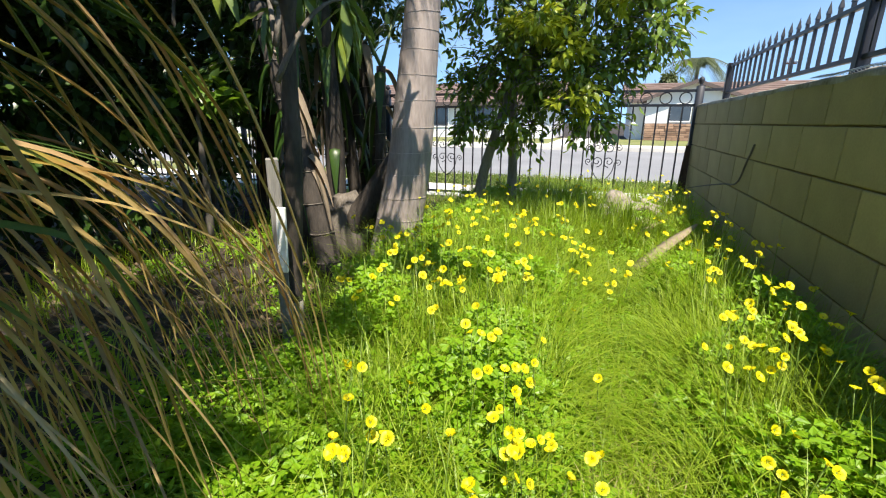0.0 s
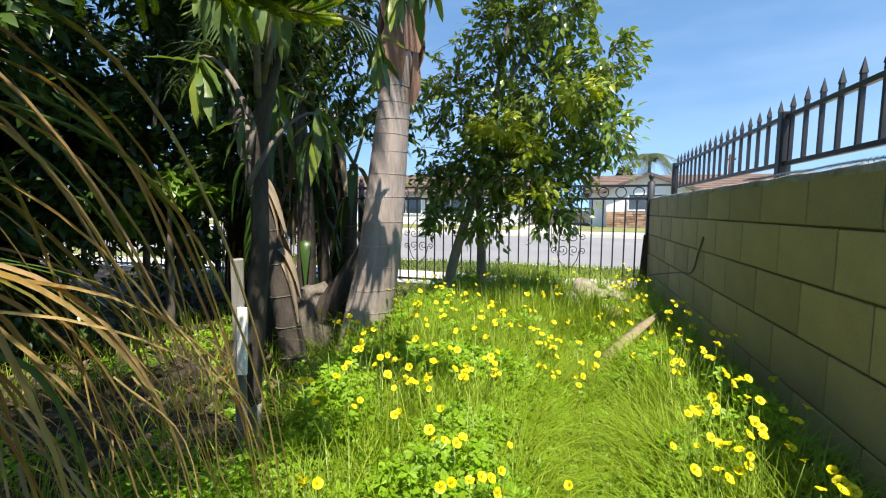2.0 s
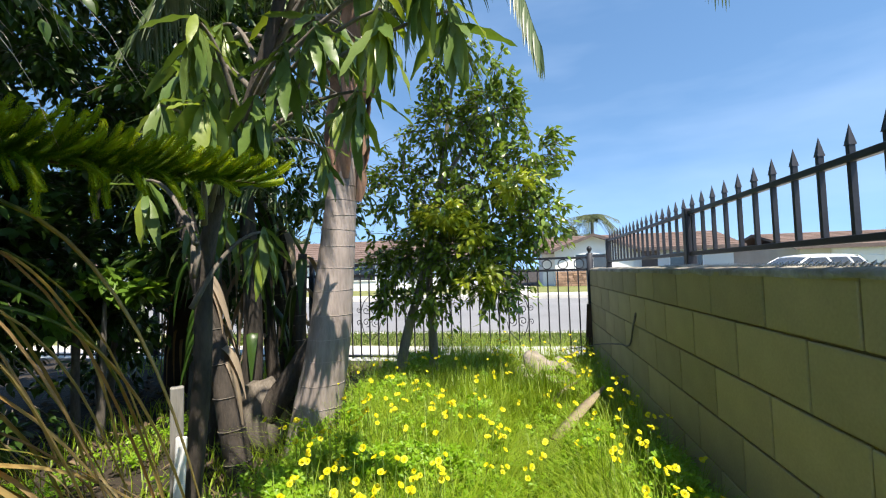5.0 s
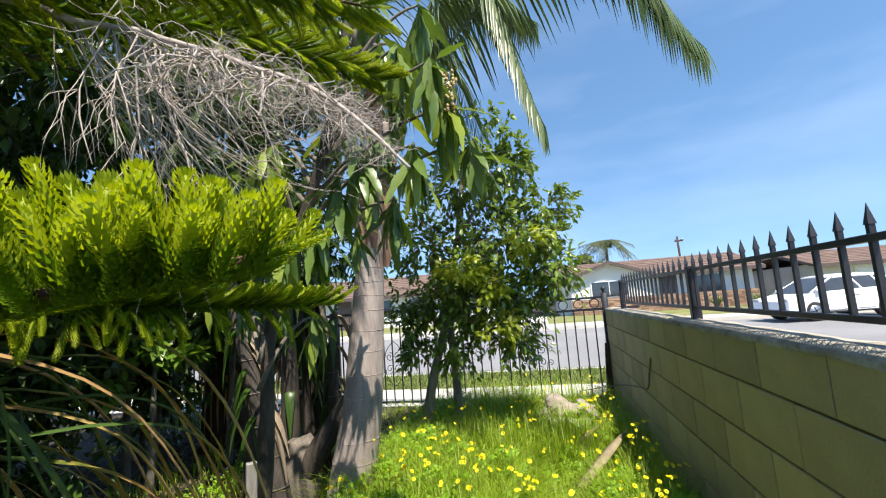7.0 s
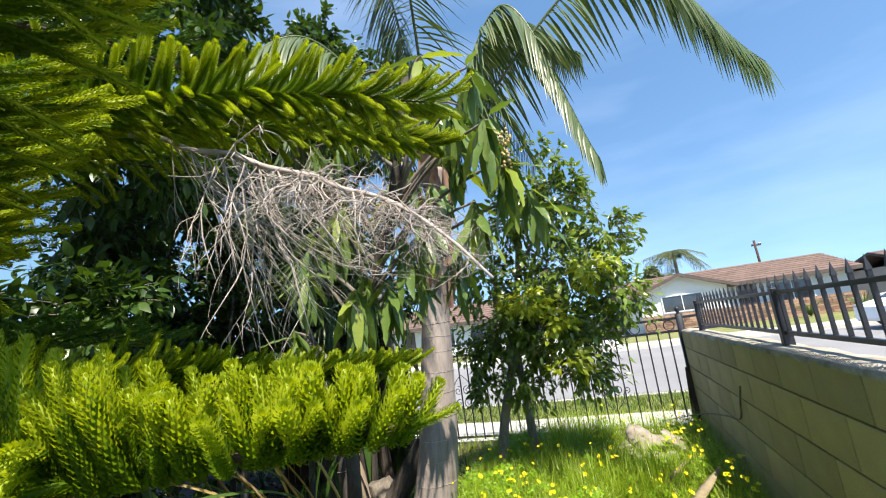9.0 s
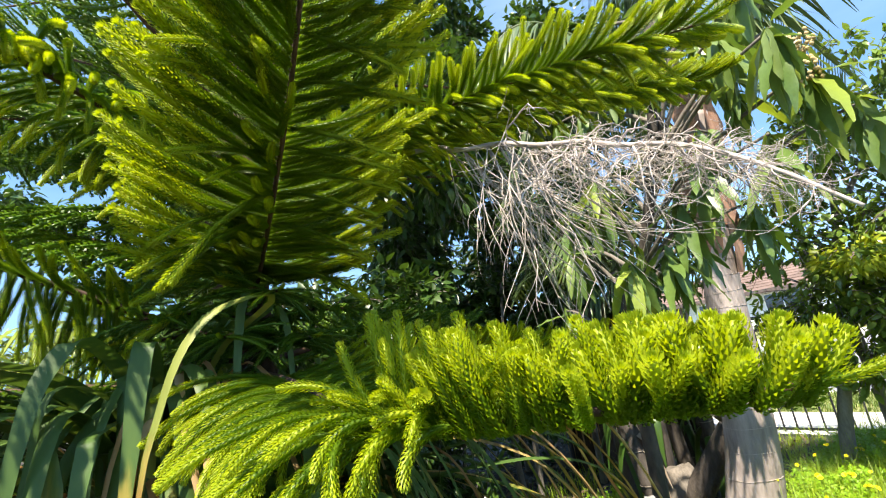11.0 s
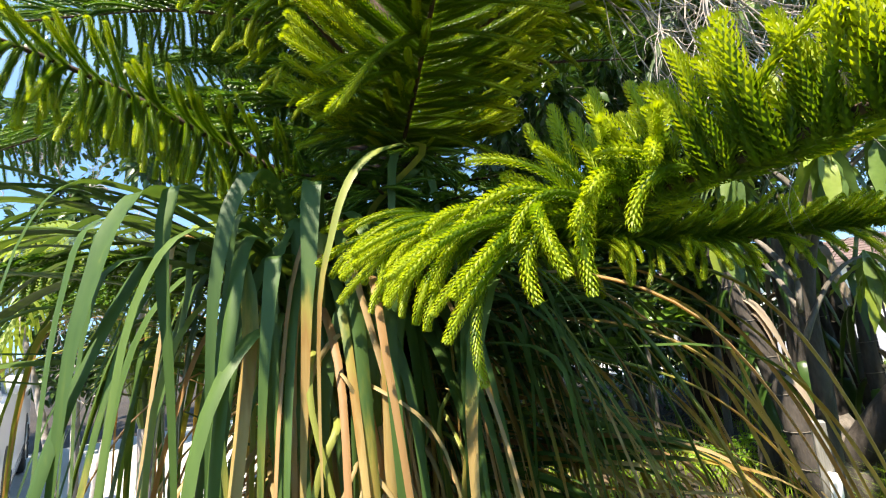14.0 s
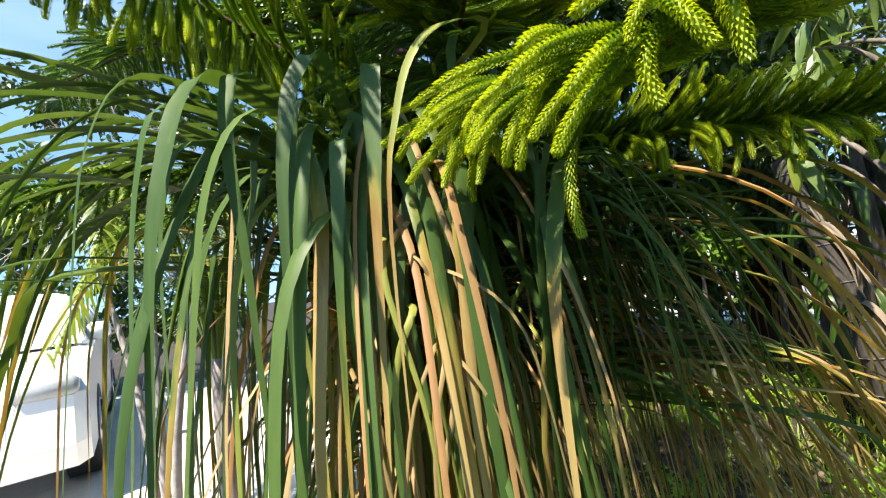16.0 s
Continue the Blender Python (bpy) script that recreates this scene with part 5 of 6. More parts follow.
# ---- shrubs and small trees in the shade ----
def shrub(name, label, at, lobes, twigs_per, leaves_per, size, mat, stems, shape=(0.5, 0.18, 0.2)):
    root = thing(name, label, "shrub" if "shrub" in name else "tree", at)
    for p in stems:
        under(part("stem", Mesh().tube(smooth_path(p, 14), np.linspace(0.035, 0.012, 14), 8), M_BARK, root), root)
    t_, p_, f_ = crown(lobes, twigs_per, leaves_per, size, shell=0.45)
    stuff(under(part("twig_mass", t_, M_BARK, root), root))
    u_ = rng.normal(0, 0.5, (len(p_), 3)) + np.array([0, 0, 1.0])
    v_, c_ = leaf_template(*shape)
    stuff(under(part("crown", Mesh().scatter(v_, c_, frames(p_, f_, u_, rng.uniform(0.7, 1.2, len(p_)) * size)), mat, root), root))
    return root


def lobes_box(n, lo, hi, r):
    return [(*rng.uniform(lo, hi), rng.uniform(*r), rng.uniform(*r)) for _ in range(n)]


shrub("shade_tree", "dark dense small-leaved tree shading the yard", (-3.0, 2.6, ZG), lobes_box(72, (-4.2, 1.3, 0.95), (-2.2, 4.4, 5.3), (0.35, 0.6)), 40, 14, 0.10, M_HEDGE,
      [[(-3.0, 2.6, 0.1), (-3.05, 2.65, 1.0), (-2.9, 2.7, 2.2)], [(-3.3, 3.1, 0.1), (-3.2, 3.1, 1.0), (-3.3, 3.2, 2.3)], [(-2.75, 3.4, 0.1), (-2.7, 3.4, 1.0), (-2.6, 3.4, 2.2)], [(-3.5, 2.1, 0.1), (-3.45, 2.1, 1.1), (-3.4, 2.2, 2.2)]])
shrub("shade_tree", "dark tree with fine leaves behind the pine", (-3.4, 0.9, ZG), lobes_box(70, (-4.8, -0.3, 0.6), (-2.5, 1.9, 5.2), (0.35, 0.6)), 40, 14, 0.10, M_HEDGE,
      [[(-3.4, 0.9, 0.1), (-3.45, 0.9, 1.2), (-3.3, 1.0, 2.4)], [(-3.9, 1.3, 0.1), (-3.9, 1.3, 1.2), (-3.8, 1.3, 2.5)]])
shrub("shade_tree", "tall dark tree crown over the clump of stems", (-2.2, 3.6, ZG), lobes_box(34, (-2.8, 2.8, 1.8), (-1.4, 4.3, 4.6), (0.3, 0.5)) + lobes_box(26, (-2.9, 1.9, 2.35), (-1.6, 3.3, 4.0), (0.28, 0.45)), 34, 13, 0.08, M_HEDGE, [[(-2.3, 3.7, 0.1), (-2.25, 3.7, 1.2), (-2.1, 3.7, 2.6)]])
shrub("low_shrub", "dark low shrub under the trees", (-3.3, 2.2, ZG), lobes_box(22, (-4.2, 0.9, 0.4), (-2.6, 2.4, 1.2), (0.25, 0.42)), 34, 13, 0.07, M_HEDGE, [[(-3.3, 2.2, 0.1), (-3.3, 2.2, 0.5), (-3.2, 2.2, 0.9)]])
shrub("bright_shrub", "shrub with broad bright green leaves catching the sun", (-2.75, 2.55, ZG), [(-2.65, 2.5, 1.33, 0.15, 0.10), (-2.85, 2.3, 1.12, 0.13, 0.09), (-2.45, 2.6, 1.30, 0.12, 0.08)], 260, 6, 0.10, M_BRIGHT, [[(-2.75, 2.55, 0.1), (-2.72, 2.55, 0.7), (-2.65, 2.5, 1.25)]], (0.7, 0.2, 0.2))
mul = thing("fibrous_trunk", "thick brown fibrous trunk at the end of the bed", "palm tree", (-3.15, 3.9, ZG))
under(part("trunk", Mesh().tube([(-3.15, 3.9, 0.1), (-3.15, 3.9, 0.6), (-3.13, 3.9, 1.1), (-3.1, 3.9, 1.7)], [0.26, 0.24, 0.22, 0.18], 16), M_DARKBARK, mul), mul)
for k in range(70):
    an = rng.uniform(0, 2 * math.pi)
    o = np.array([math.cos(an), math.sin(an), 0])
    z0 = rng.uniform(0.7, 1.4)
    b = np.array([-3.15, 3.9, z0]) + o * 0.22
    under(part("fibre", Mesh().ribbon(bez(b, b + o * 0.07, b + o * 0.05 + np.array([rng.normal(0, 0.03), 0, -rng.uniform(0.3, 0.6)]), 5), [0.02, 0.03, 0.025, 0.018, 0.004], np.cross(o, [0, 0, 1]), 0.3), M_STRAPDRY, mul), mul)

areca = thing("feather_palm", "yellow-green feather palm in the sun beside the driveway", "palm tree", (-2.45, -0.85, ZG))
under(part("trunk", Mesh().tube(smooth_path([(-2.45, -0.85, 0.1), (-2.45, -0.85, 0.6), (-2.45, -0.85, 1.1)], 10), np.linspace(0.05, 0.035, 10), 10), M_PALMBARK, areca), areca)
for k in range(17):
    an = k * 2.4
    o = np.array([math.cos(an), math.sin(an), 0])
    b = np.array([-2.45, -0.85, 1.05])
    e = b + o * rng.uniform(0.55, 0.95) + np.array([0, 0, rng.uniform(0.1, 0.85)])
    under(part("frond", frond_mesh(b, b + o * 0.28 + np.array([0, 0, 0.85]), e, 0.22, 30, 0.35), M_MANGOY if k % 3 else M_FROND, areca), areca)
bare = thing("bare_shrub", "leafless twiggy grey shrub beside the driveway", "shrub", (-2.5, -1.15, ZG))
for k in range(3):
    under(part("stem", Mesh().tube(smooth_path([(-2.5, -1.15 + 0.03 * k, 0.1), (-2.55 + 0.12 * k, -1.2 + 0.1 * k, 0.9), (-2.7 + 0.25 * k, -1.4 + 0.3 * k, 1.7)], 10), np.linspace(0.025, 0.010, 10), 7), M_DEADTWIG, bare), bare)
for k in range(46):
    p = np.array([-2.5, -1.1, 1.75]) + rng.normal(0, 1, 3) * np.array([0.28, 0.32, 0.24])
    ob = under(part("twig", TWIGS[k % 8], None, bare), bare)
    ob.matrix_basis = one_frame(p, unit(rng.normal(0, 1, 3) + np.array([0, 0, 0.7])), unit(rng.normal(0, 1, 3)), rng.uniform(0.8, 1.5))
shrub("low_shrub", "dark low shrub along the end of the bed", (-3.7, 3.4, ZG), lobes_box(26, (-4.7, 1.8, 0.5), (-3.0, 4.7, 2.0), (0.3, 0.5)) + [(-4.6 + 0.42 * (k % 4) + 0.1 * (k % 3), 1.9 + 0.62 * (k // 4), 1.35 + 0.5 * (k % 5), 0.52, 0.5) for k in range(20)] + [(-3.25, 2.45, 1.5, 0.42, 0.4), (-3.05, 2.8, 1.85, 0.42, 0.4), (-3.3, 2.3, 2.2, 0.45, 0.4), (-2.95, 2.95, 1.35, 0.4, 0.4), (-3.6, 2.05, 1.25, 0.45, 0.4), (-3.6, 2.1, 0.8, 0.42, 0.35)], 28, 13, 0.09, M_HEDGE, [[(-3.7, 3.4, 0.1), (-3.7, 3.4, 0.7), (-3.6, 3.4, 1.4)]])
shrub("garden_tree", "leafy garden tree beyond the driveway", (-7.0, 0.5, ZG), lobes_box(64, (-9.5, -5.5, 1.2), (-6.6, 2.2, 7.0), (0.5, 0.9)), 17, 12, 0.14, M_HEDGE, [[(-7, 0.5, 0.1), (-7, 0.5, 1.5), (-7.2, 0.3, 3)], [(-7.5, -1.5, 0.1), (-7.5, -1.5, 1.5), (-7.4, -1.6, 3)]])
shrub("garden_tree", "sunlit leafy tree between driveway and street", (-5.6, 3.6, ZG), lobes_box(16, (-7.0, 2.2, 1.0), (-4.6, 4.8, 3.6), (0.4, 0.8)), 12, 12, 0.12, M_HEDGE, [[(-5.6, 3.6, 0.1), (-5.6, 3.6, 1.5), (-5.5, 3.5, 2.8)]])
shrub("feathery_shrub", "pale green shrub behind the fence", (-3.6, 5.0, ZG), lobes_box(6, (-4.1, 4.7, 1.1), (-3.0, 5.1, 1.9), (0.25, 0.4)), 30, 10, 0.08, M_FARTREE, [[(-3.6, 5.0, 0.1), (-3.6, 5.0, 0.8), (-3.5, 5.0, 1.5)]])

# ---- dry wood, rubble, stick ----
for k, (px, py, pz, L, r_, yaw, tilt) in enumerate([(0.30, 4.45, 0.42, 0.30, 0.08, 0.4, 0.3), (0.45, 4.55, 0.36, 0.26, 0.07, 1.2, 0.1), (0.18, 4.5, 0.34, 0.34, 0.06, -0.3, 0.15), (0.40, 4.3, 0.33, 0.24, 0.05, 2.0, 0.2), (0.58, 4.45, 0.36, 0.28, 0.05, 0.9, 0.45), (0.22, 4.3, 0.30, 0.20, 0.05, 2.6, 0.1)]):
    m = Mesh()
    n, w_ = 9, 9
    outer, inner = [], []
    for i_ in range(n):
        t_ = i_ / (n - 1)
        half = r_ * 1.5 * (0.55 + 0.6 * math.sin(math.pi * (0.2 + 0.7 * t_)))
        for j_ in range(w_):
            s_ = -1 + 2 * j_ / (w_ - 1)
            wob = 0.02 * noise.noise((t_ * 4 + k * 7, s_ * 3, k))
            q = np.array([half * math.sin(s_ * 1.3), (t_ - 0.5) * L * 1.3 + 0.03 * noise.noise((s_ * 3, k, 1)), half * 0.75 * math.cos(s_ * 1.3) + wob + 0.10 * (t_ - 0.5) ** 2])
            outer.append(q)
            inner.append(q - np.array([0.014 * math.sin(s_ * 1.3), 0, 0.016 * math.cos(s_ * 1.3)]))
    f_ = [(a * w_ + b, a * w_ + b + 1, (a + 1) * w_ + b + 1, (a + 1) * w_ + b) for a in range(n - 1) for b in range(w_ - 1)]
    o_ = n * w_
    rim = [a * w_ for a in range(n)] + [(n - 1) * w_ + b for b in range(1, w_)] + [a * w_ + w_ - 1 for a in range(n - 2, -1, -1)] + list(range(w_ - 2, 0, -1))
    f_ += [tuple(o_ + i_ for i_ in reversed(q)) for q in f_[: (n - 1) * (w_ - 1)]]
    f_ += [(rim[i_], rim[(i_ + 1) % len(rim)], o_ + rim[(i_ + 1) % len(rim)], o_ + rim[i_]) for i_ in range(len(rim))]
    m.add(outer + inner, f_)
    ob = tagged(part("dry_palm_husk", m, M_DRYWOOD), "curved husk of pale dry palm wood on a heap", "wood", "heap of dry palm husks")
    ob.location, ob.rotation_euler = (px - 0.03, py - 0.20, pz - 0.02 + 0.02 * (k % 3)), (tilt, 0.3 * math.sin(k * 2.0), yaw)
for k, (p, q, w) in enumerate([((0.30, 2.62, 0.36), (0.68, 3.18, 0.52), 0.085), ((0.24, 3.2, 0.34), (0.60, 3.75, 0.44), 0.05)]):
    pl_ = smooth_path([p, (np.array(p) + np.array(q)) / 2 + np.array([0.02, -0.02, 0.04]), q], 10)
    m = Mesh().ribbon(pl_, [w * 0.6, w, w, w, w * 0.95, w * 0.9, w * 0.8, w * 0.6, w * 0.4, w * 0.2], (0.8, -0.5, 0.1), 0.3)
    ob = tagged(part("dry_frond_base", m, M_DRYFROND), "pale dry palm leaf base lying in the grass", "dry leaf")
    sol = ob.modifiers.new("thick", "SOLIDIFY")
    sol.thickness = 0.012
stick = tagged(part("dry_stick", Mesh().tube(smooth_path([(0.905, 3.15, 1.02), (0.90, 3.22, 0.92), (0.90, 3.36, 0.77), (0.89, 3.7, 0.72), (0.84, 4.3, 0.62), (0.70, 4.8, 0.50), (0.5, 4.9, 0.45)], 30), np.linspace(0.0065, 0.004, 30), 7), M_BARK), "crooked dark stick leaning against the block wall", "stick")
tagged(part("leaning_board", Mesh().add([(0.80, 5.14, 0.2), (0.90, 5.14, 0.2), (0.90, 5.22, 0.92), (0.86, 5.22, 0.92), (0.80, 5.17, 0.2), (0.90, 5.17, 0.2), (0.90, 5.25, 0.92), (0.86, 5.25, 0.92)], [(0, 1, 2, 3), (7, 6, 5, 4), (0, 4, 5, 1), (1, 5, 6, 2), (2, 6, 7, 3), (3, 7, 4, 0)]), M_DARKBARK, None, "", False), "dark board leaning on the gate post", "board")


# ---- houses across the street ----
def house(at, label, width, wall_h, ridge_h, depth, wall_mat, gable=None, openings=(), stone=None):
    x0, y0 = at
    h = thing("house", label, "house", (x0 + width / 2, y0, 0.2))
    under(part("wall", Mesh().box((x0, y0, 0.1), (x0 + width, y0 + depth, wall_h)), wall_mat, h, "", False), h)
    e, yr = 0.5, y0 + depth / 2
    ro = Mesh()
    v = [(x0 - e, y0 - e, wall_h - 0.05), (x0 + width + e, y0 - e, wall_h - 0.05), (x0 + width + e, yr, ridge_h), (x0 - e, yr, ridge_h), (x0 + width + e, y0 + depth + e, wall_h - 0.05), (x0 - e, y0 + depth + e, wall_h - 0.05)]
    lo = [(a_, b_, c_ - 0.16) for a_, b_, c_ in v]
    ro.add(v + lo, [(0, 1, 2, 3), (3, 2, 4, 5), (9, 8, 7, 6), (11, 10, 8, 9), (0, 6, 7, 1), (5, 4, 10, 11), (1, 7, 8, 2), (2, 8, 10, 4), (0, 3, 9, 6), (3, 5, 11, 9)])
    rf = under(part("roof", ro, M_ROOF, h, "brown shingle roof", False), h)
    for j in range(1, 9):
        t_ = j / 9
        z = (wall_h - 0.05) * (1 - t_) + ridge_h * t_
        y = (y0 - e) * (1 - t_) + yr * t_
        part("shingle_course", Mesh().box((x0 - e, y - 0.03, z - 0.01), (x0 + width + e, y + 0.03, z + 0.022)), M_ROOF, rf, "", False)
    under(part("fascia", Mesh().box((x0 - e, y0 - e - 0.03, wall_h - 0.24), (x0 + width + e, y0 - e - 0.003, wall_h - 0.03)), M_FASCIA, h, "", False), h)
    if gable:
        gx0, gx1, gy, apex = gable
        mid = (gx0 + gx1) / 2
        g = Mesh().add([(gx0, gy, 0.1), (gx1, gy, 0.1), (gx1, gy, wall_h), (mid, gy, apex - 0.12), (gx0, gy, wall_h), (gx0, y0 + 0.4, 0.1), (gx1, y0 + 0.4, 0.1), (gx1, y0 + 0.4, wall_h), (mid, y0 + 2.6, apex - 0.12), (gx0, y0 + 0.4, wall_h)], [(0, 1, 2, 3, 4), (1, 6, 7, 2), (5, 0, 4, 9)])
        under(part("gable_wall", g, wall_mat, h, "", False), h)
        for s_ in (-1, 1):
            ex = gx0 - 0.45 if s_ < 0 else gx1 + 0.45
            ez = wall_h - 0.12
            w = [(ex, gy - 0.4, ez), (mid, gy - 0.4, apex), (mid, y0 + 3, apex), (ex, y0 + 3, ez)]
            lw = [(p[0], p[1], p[2] - 0.15) for p in w]
            under(part("gable_roof", Mesh().add(w + lw, [(0, 1, 2, 3), (7, 6, 5, 4), (0, 4, 5, 1), (2, 6, 7, 3), (0, 3, 7, 4), (1, 5, 6, 2)]), M_ROOF, h, "", False), h)
            bw = [(ex, gy - 0.44, ez - 0.17), (mid, gy - 0.44, apex - 0.17), (mid, gy - 0.44, apex + 0.01), (ex, gy - 0.44, ez + 0.01)]
            bb = [(p[0], p[1] + 0.035, p[2]) for p in bw]
            under(part("bargeboard", Mesh().add(bw + bb, [(0, 1, 2, 3), (7, 6, 5, 4), (0, 4, 5, 1), (2, 6, 7, 3), (0, 3, 7, 4), (1, 5, 6, 2)]), M_FASCIA, h, "", False), h)
    for kind, wx0, wx1, wz0, wz1, wy in openings:
        if kind == "window":
            wdw = under(part("window", Mesh().box((wx0, wy - 0.03, wz0), (wx1, wy + 0.02, wz1)), M_GLASS, h, "dark window", False), h)
            fr = Mesh()
            for lo_, hi_ in (((wx0 - 0.06, wy - 0.07, wz0 - 0.06), (wx1 + 0.06, wy - 0.01, wz0)), ((wx0 - 0.06, wy - 0.07, wz1), (wx1 + 0.06, wy - 0.01, wz1 + 0.06)), ((wx0 - 0.06, wy - 0.07, wz0), (wx0, wy - 0.01, wz1)), ((wx1, wy - 0.07, wz0), (wx1 + 0.06, wy - 0.01, wz1)), (((wx0 + wx1) / 2 - 0.02, wy - 0.06, wz0), ((wx0 + wx1) / 2 + 0.02, wy - 0.01, wz1))):
                fr.box(lo_, hi_)
            part("frame", fr, M_WHITE, wdw, "", False)
        else:
            dr_ = under(part("garage_door" if kind == "garage" else "door", Mesh().box((wx0, wy - 0.05, wz0), (wx1, wy + 0.02, wz1)), M_WHITE if kind == "garage" else M_FASCIA, h, "", False), h)
            if kind == "garage":
                for j in range(4):
                    z = wz0 + (wz1 - wz0) * j / 4
                    part("door_panel", Mesh().box((wx0 + 0.05, wy - 0.075, z + 0.04), (wx1 - 0.05, wy - 0.045, z + (wz1 - wz0) / 4 - 0.02), 0.01), M_WHITE, dr_, "", False)
    if stone:
        sx0, sx1, sz1, sy = stone
        veneer = under(part("stone_veneer", Mesh().box((sx0, sy - 0.06, 0.1), (sx1, sy - 0.005, sz1)), M_FASCIA, h, "", False), h)
        z = 0.22
        while z < sz1 - 0.05:
            x = sx0
            hh = rng.uniform(0.10, 0.16)
            while x < sx1 - 0.1:
                L = rng.uniform(0.25, 0.6)
                part("stone", Mesh().box((x + 0.01, sy - 0.09 - rng.uniform(0, 0.03), z + 0.008), (min(x + L, sx1) - 0.01, sy - 0.05, min(z + hh, sz1) - 0.008)), M_STONE, veneer, "", False)
                x += L
            z += hh
    return h


house((1.3, 28.6), "white stucco house with a front gable, brown roof and stone base", 11.0, 2.45, 3.55, 7.5, M_STUCCO, (2.0, 6.5, 27.6, 3.32), (("window", 3.2, 5.2, 1.25, 2.1, 27.6), ("door", 7.2, 8.1, 0.25, 2.2, 28.6), ("window", 8.8, 10.6, 1.1, 2.1, 28.6)), (2.0, 12.3, 1.12, 27.58))
house((-20.5, 27.4), "long white house with brown roof behind the trees", 17.5, 2.35, 3.75, 8.0, M_STUCCO, None, (("garage", -18.6, -14.0, 0.2, 2.15, 27.4), ("window", -11.5, -9.4, 0.9, 2.0, 27.4), ("window", -8.2, -6.6, 0.9, 2.0, 27.4), ("door", -13.2, -12.2, 0.2, 2.1, 27.4), ("garage", -6.0, -3.6, 0.2, 2.1, 27.4)))
house((15.0, 27.2), "low brown-roofed house with shaded garage", 14.0, 2.2, 3.1, 8.0, M_STUCCO2, None, (("garage", 16.5, 20.5, 0.2, 2.0, 27.2), ("window", 22.5, 25.0, 0.9, 1.9, 27.2), ("window", 26.0, 28.0, 0.9, 1.9, 27.2)))
house((-42.0, 27.8), "cream house farther down the street", 18.0, 2.4, 3.7, 8.0, M_STUCCO2, None, (("garage", -30.5, -26.0, 0.2, 2.1, 27.8), ("window", -36, -33, 0.9, 2.0, 27.8)))

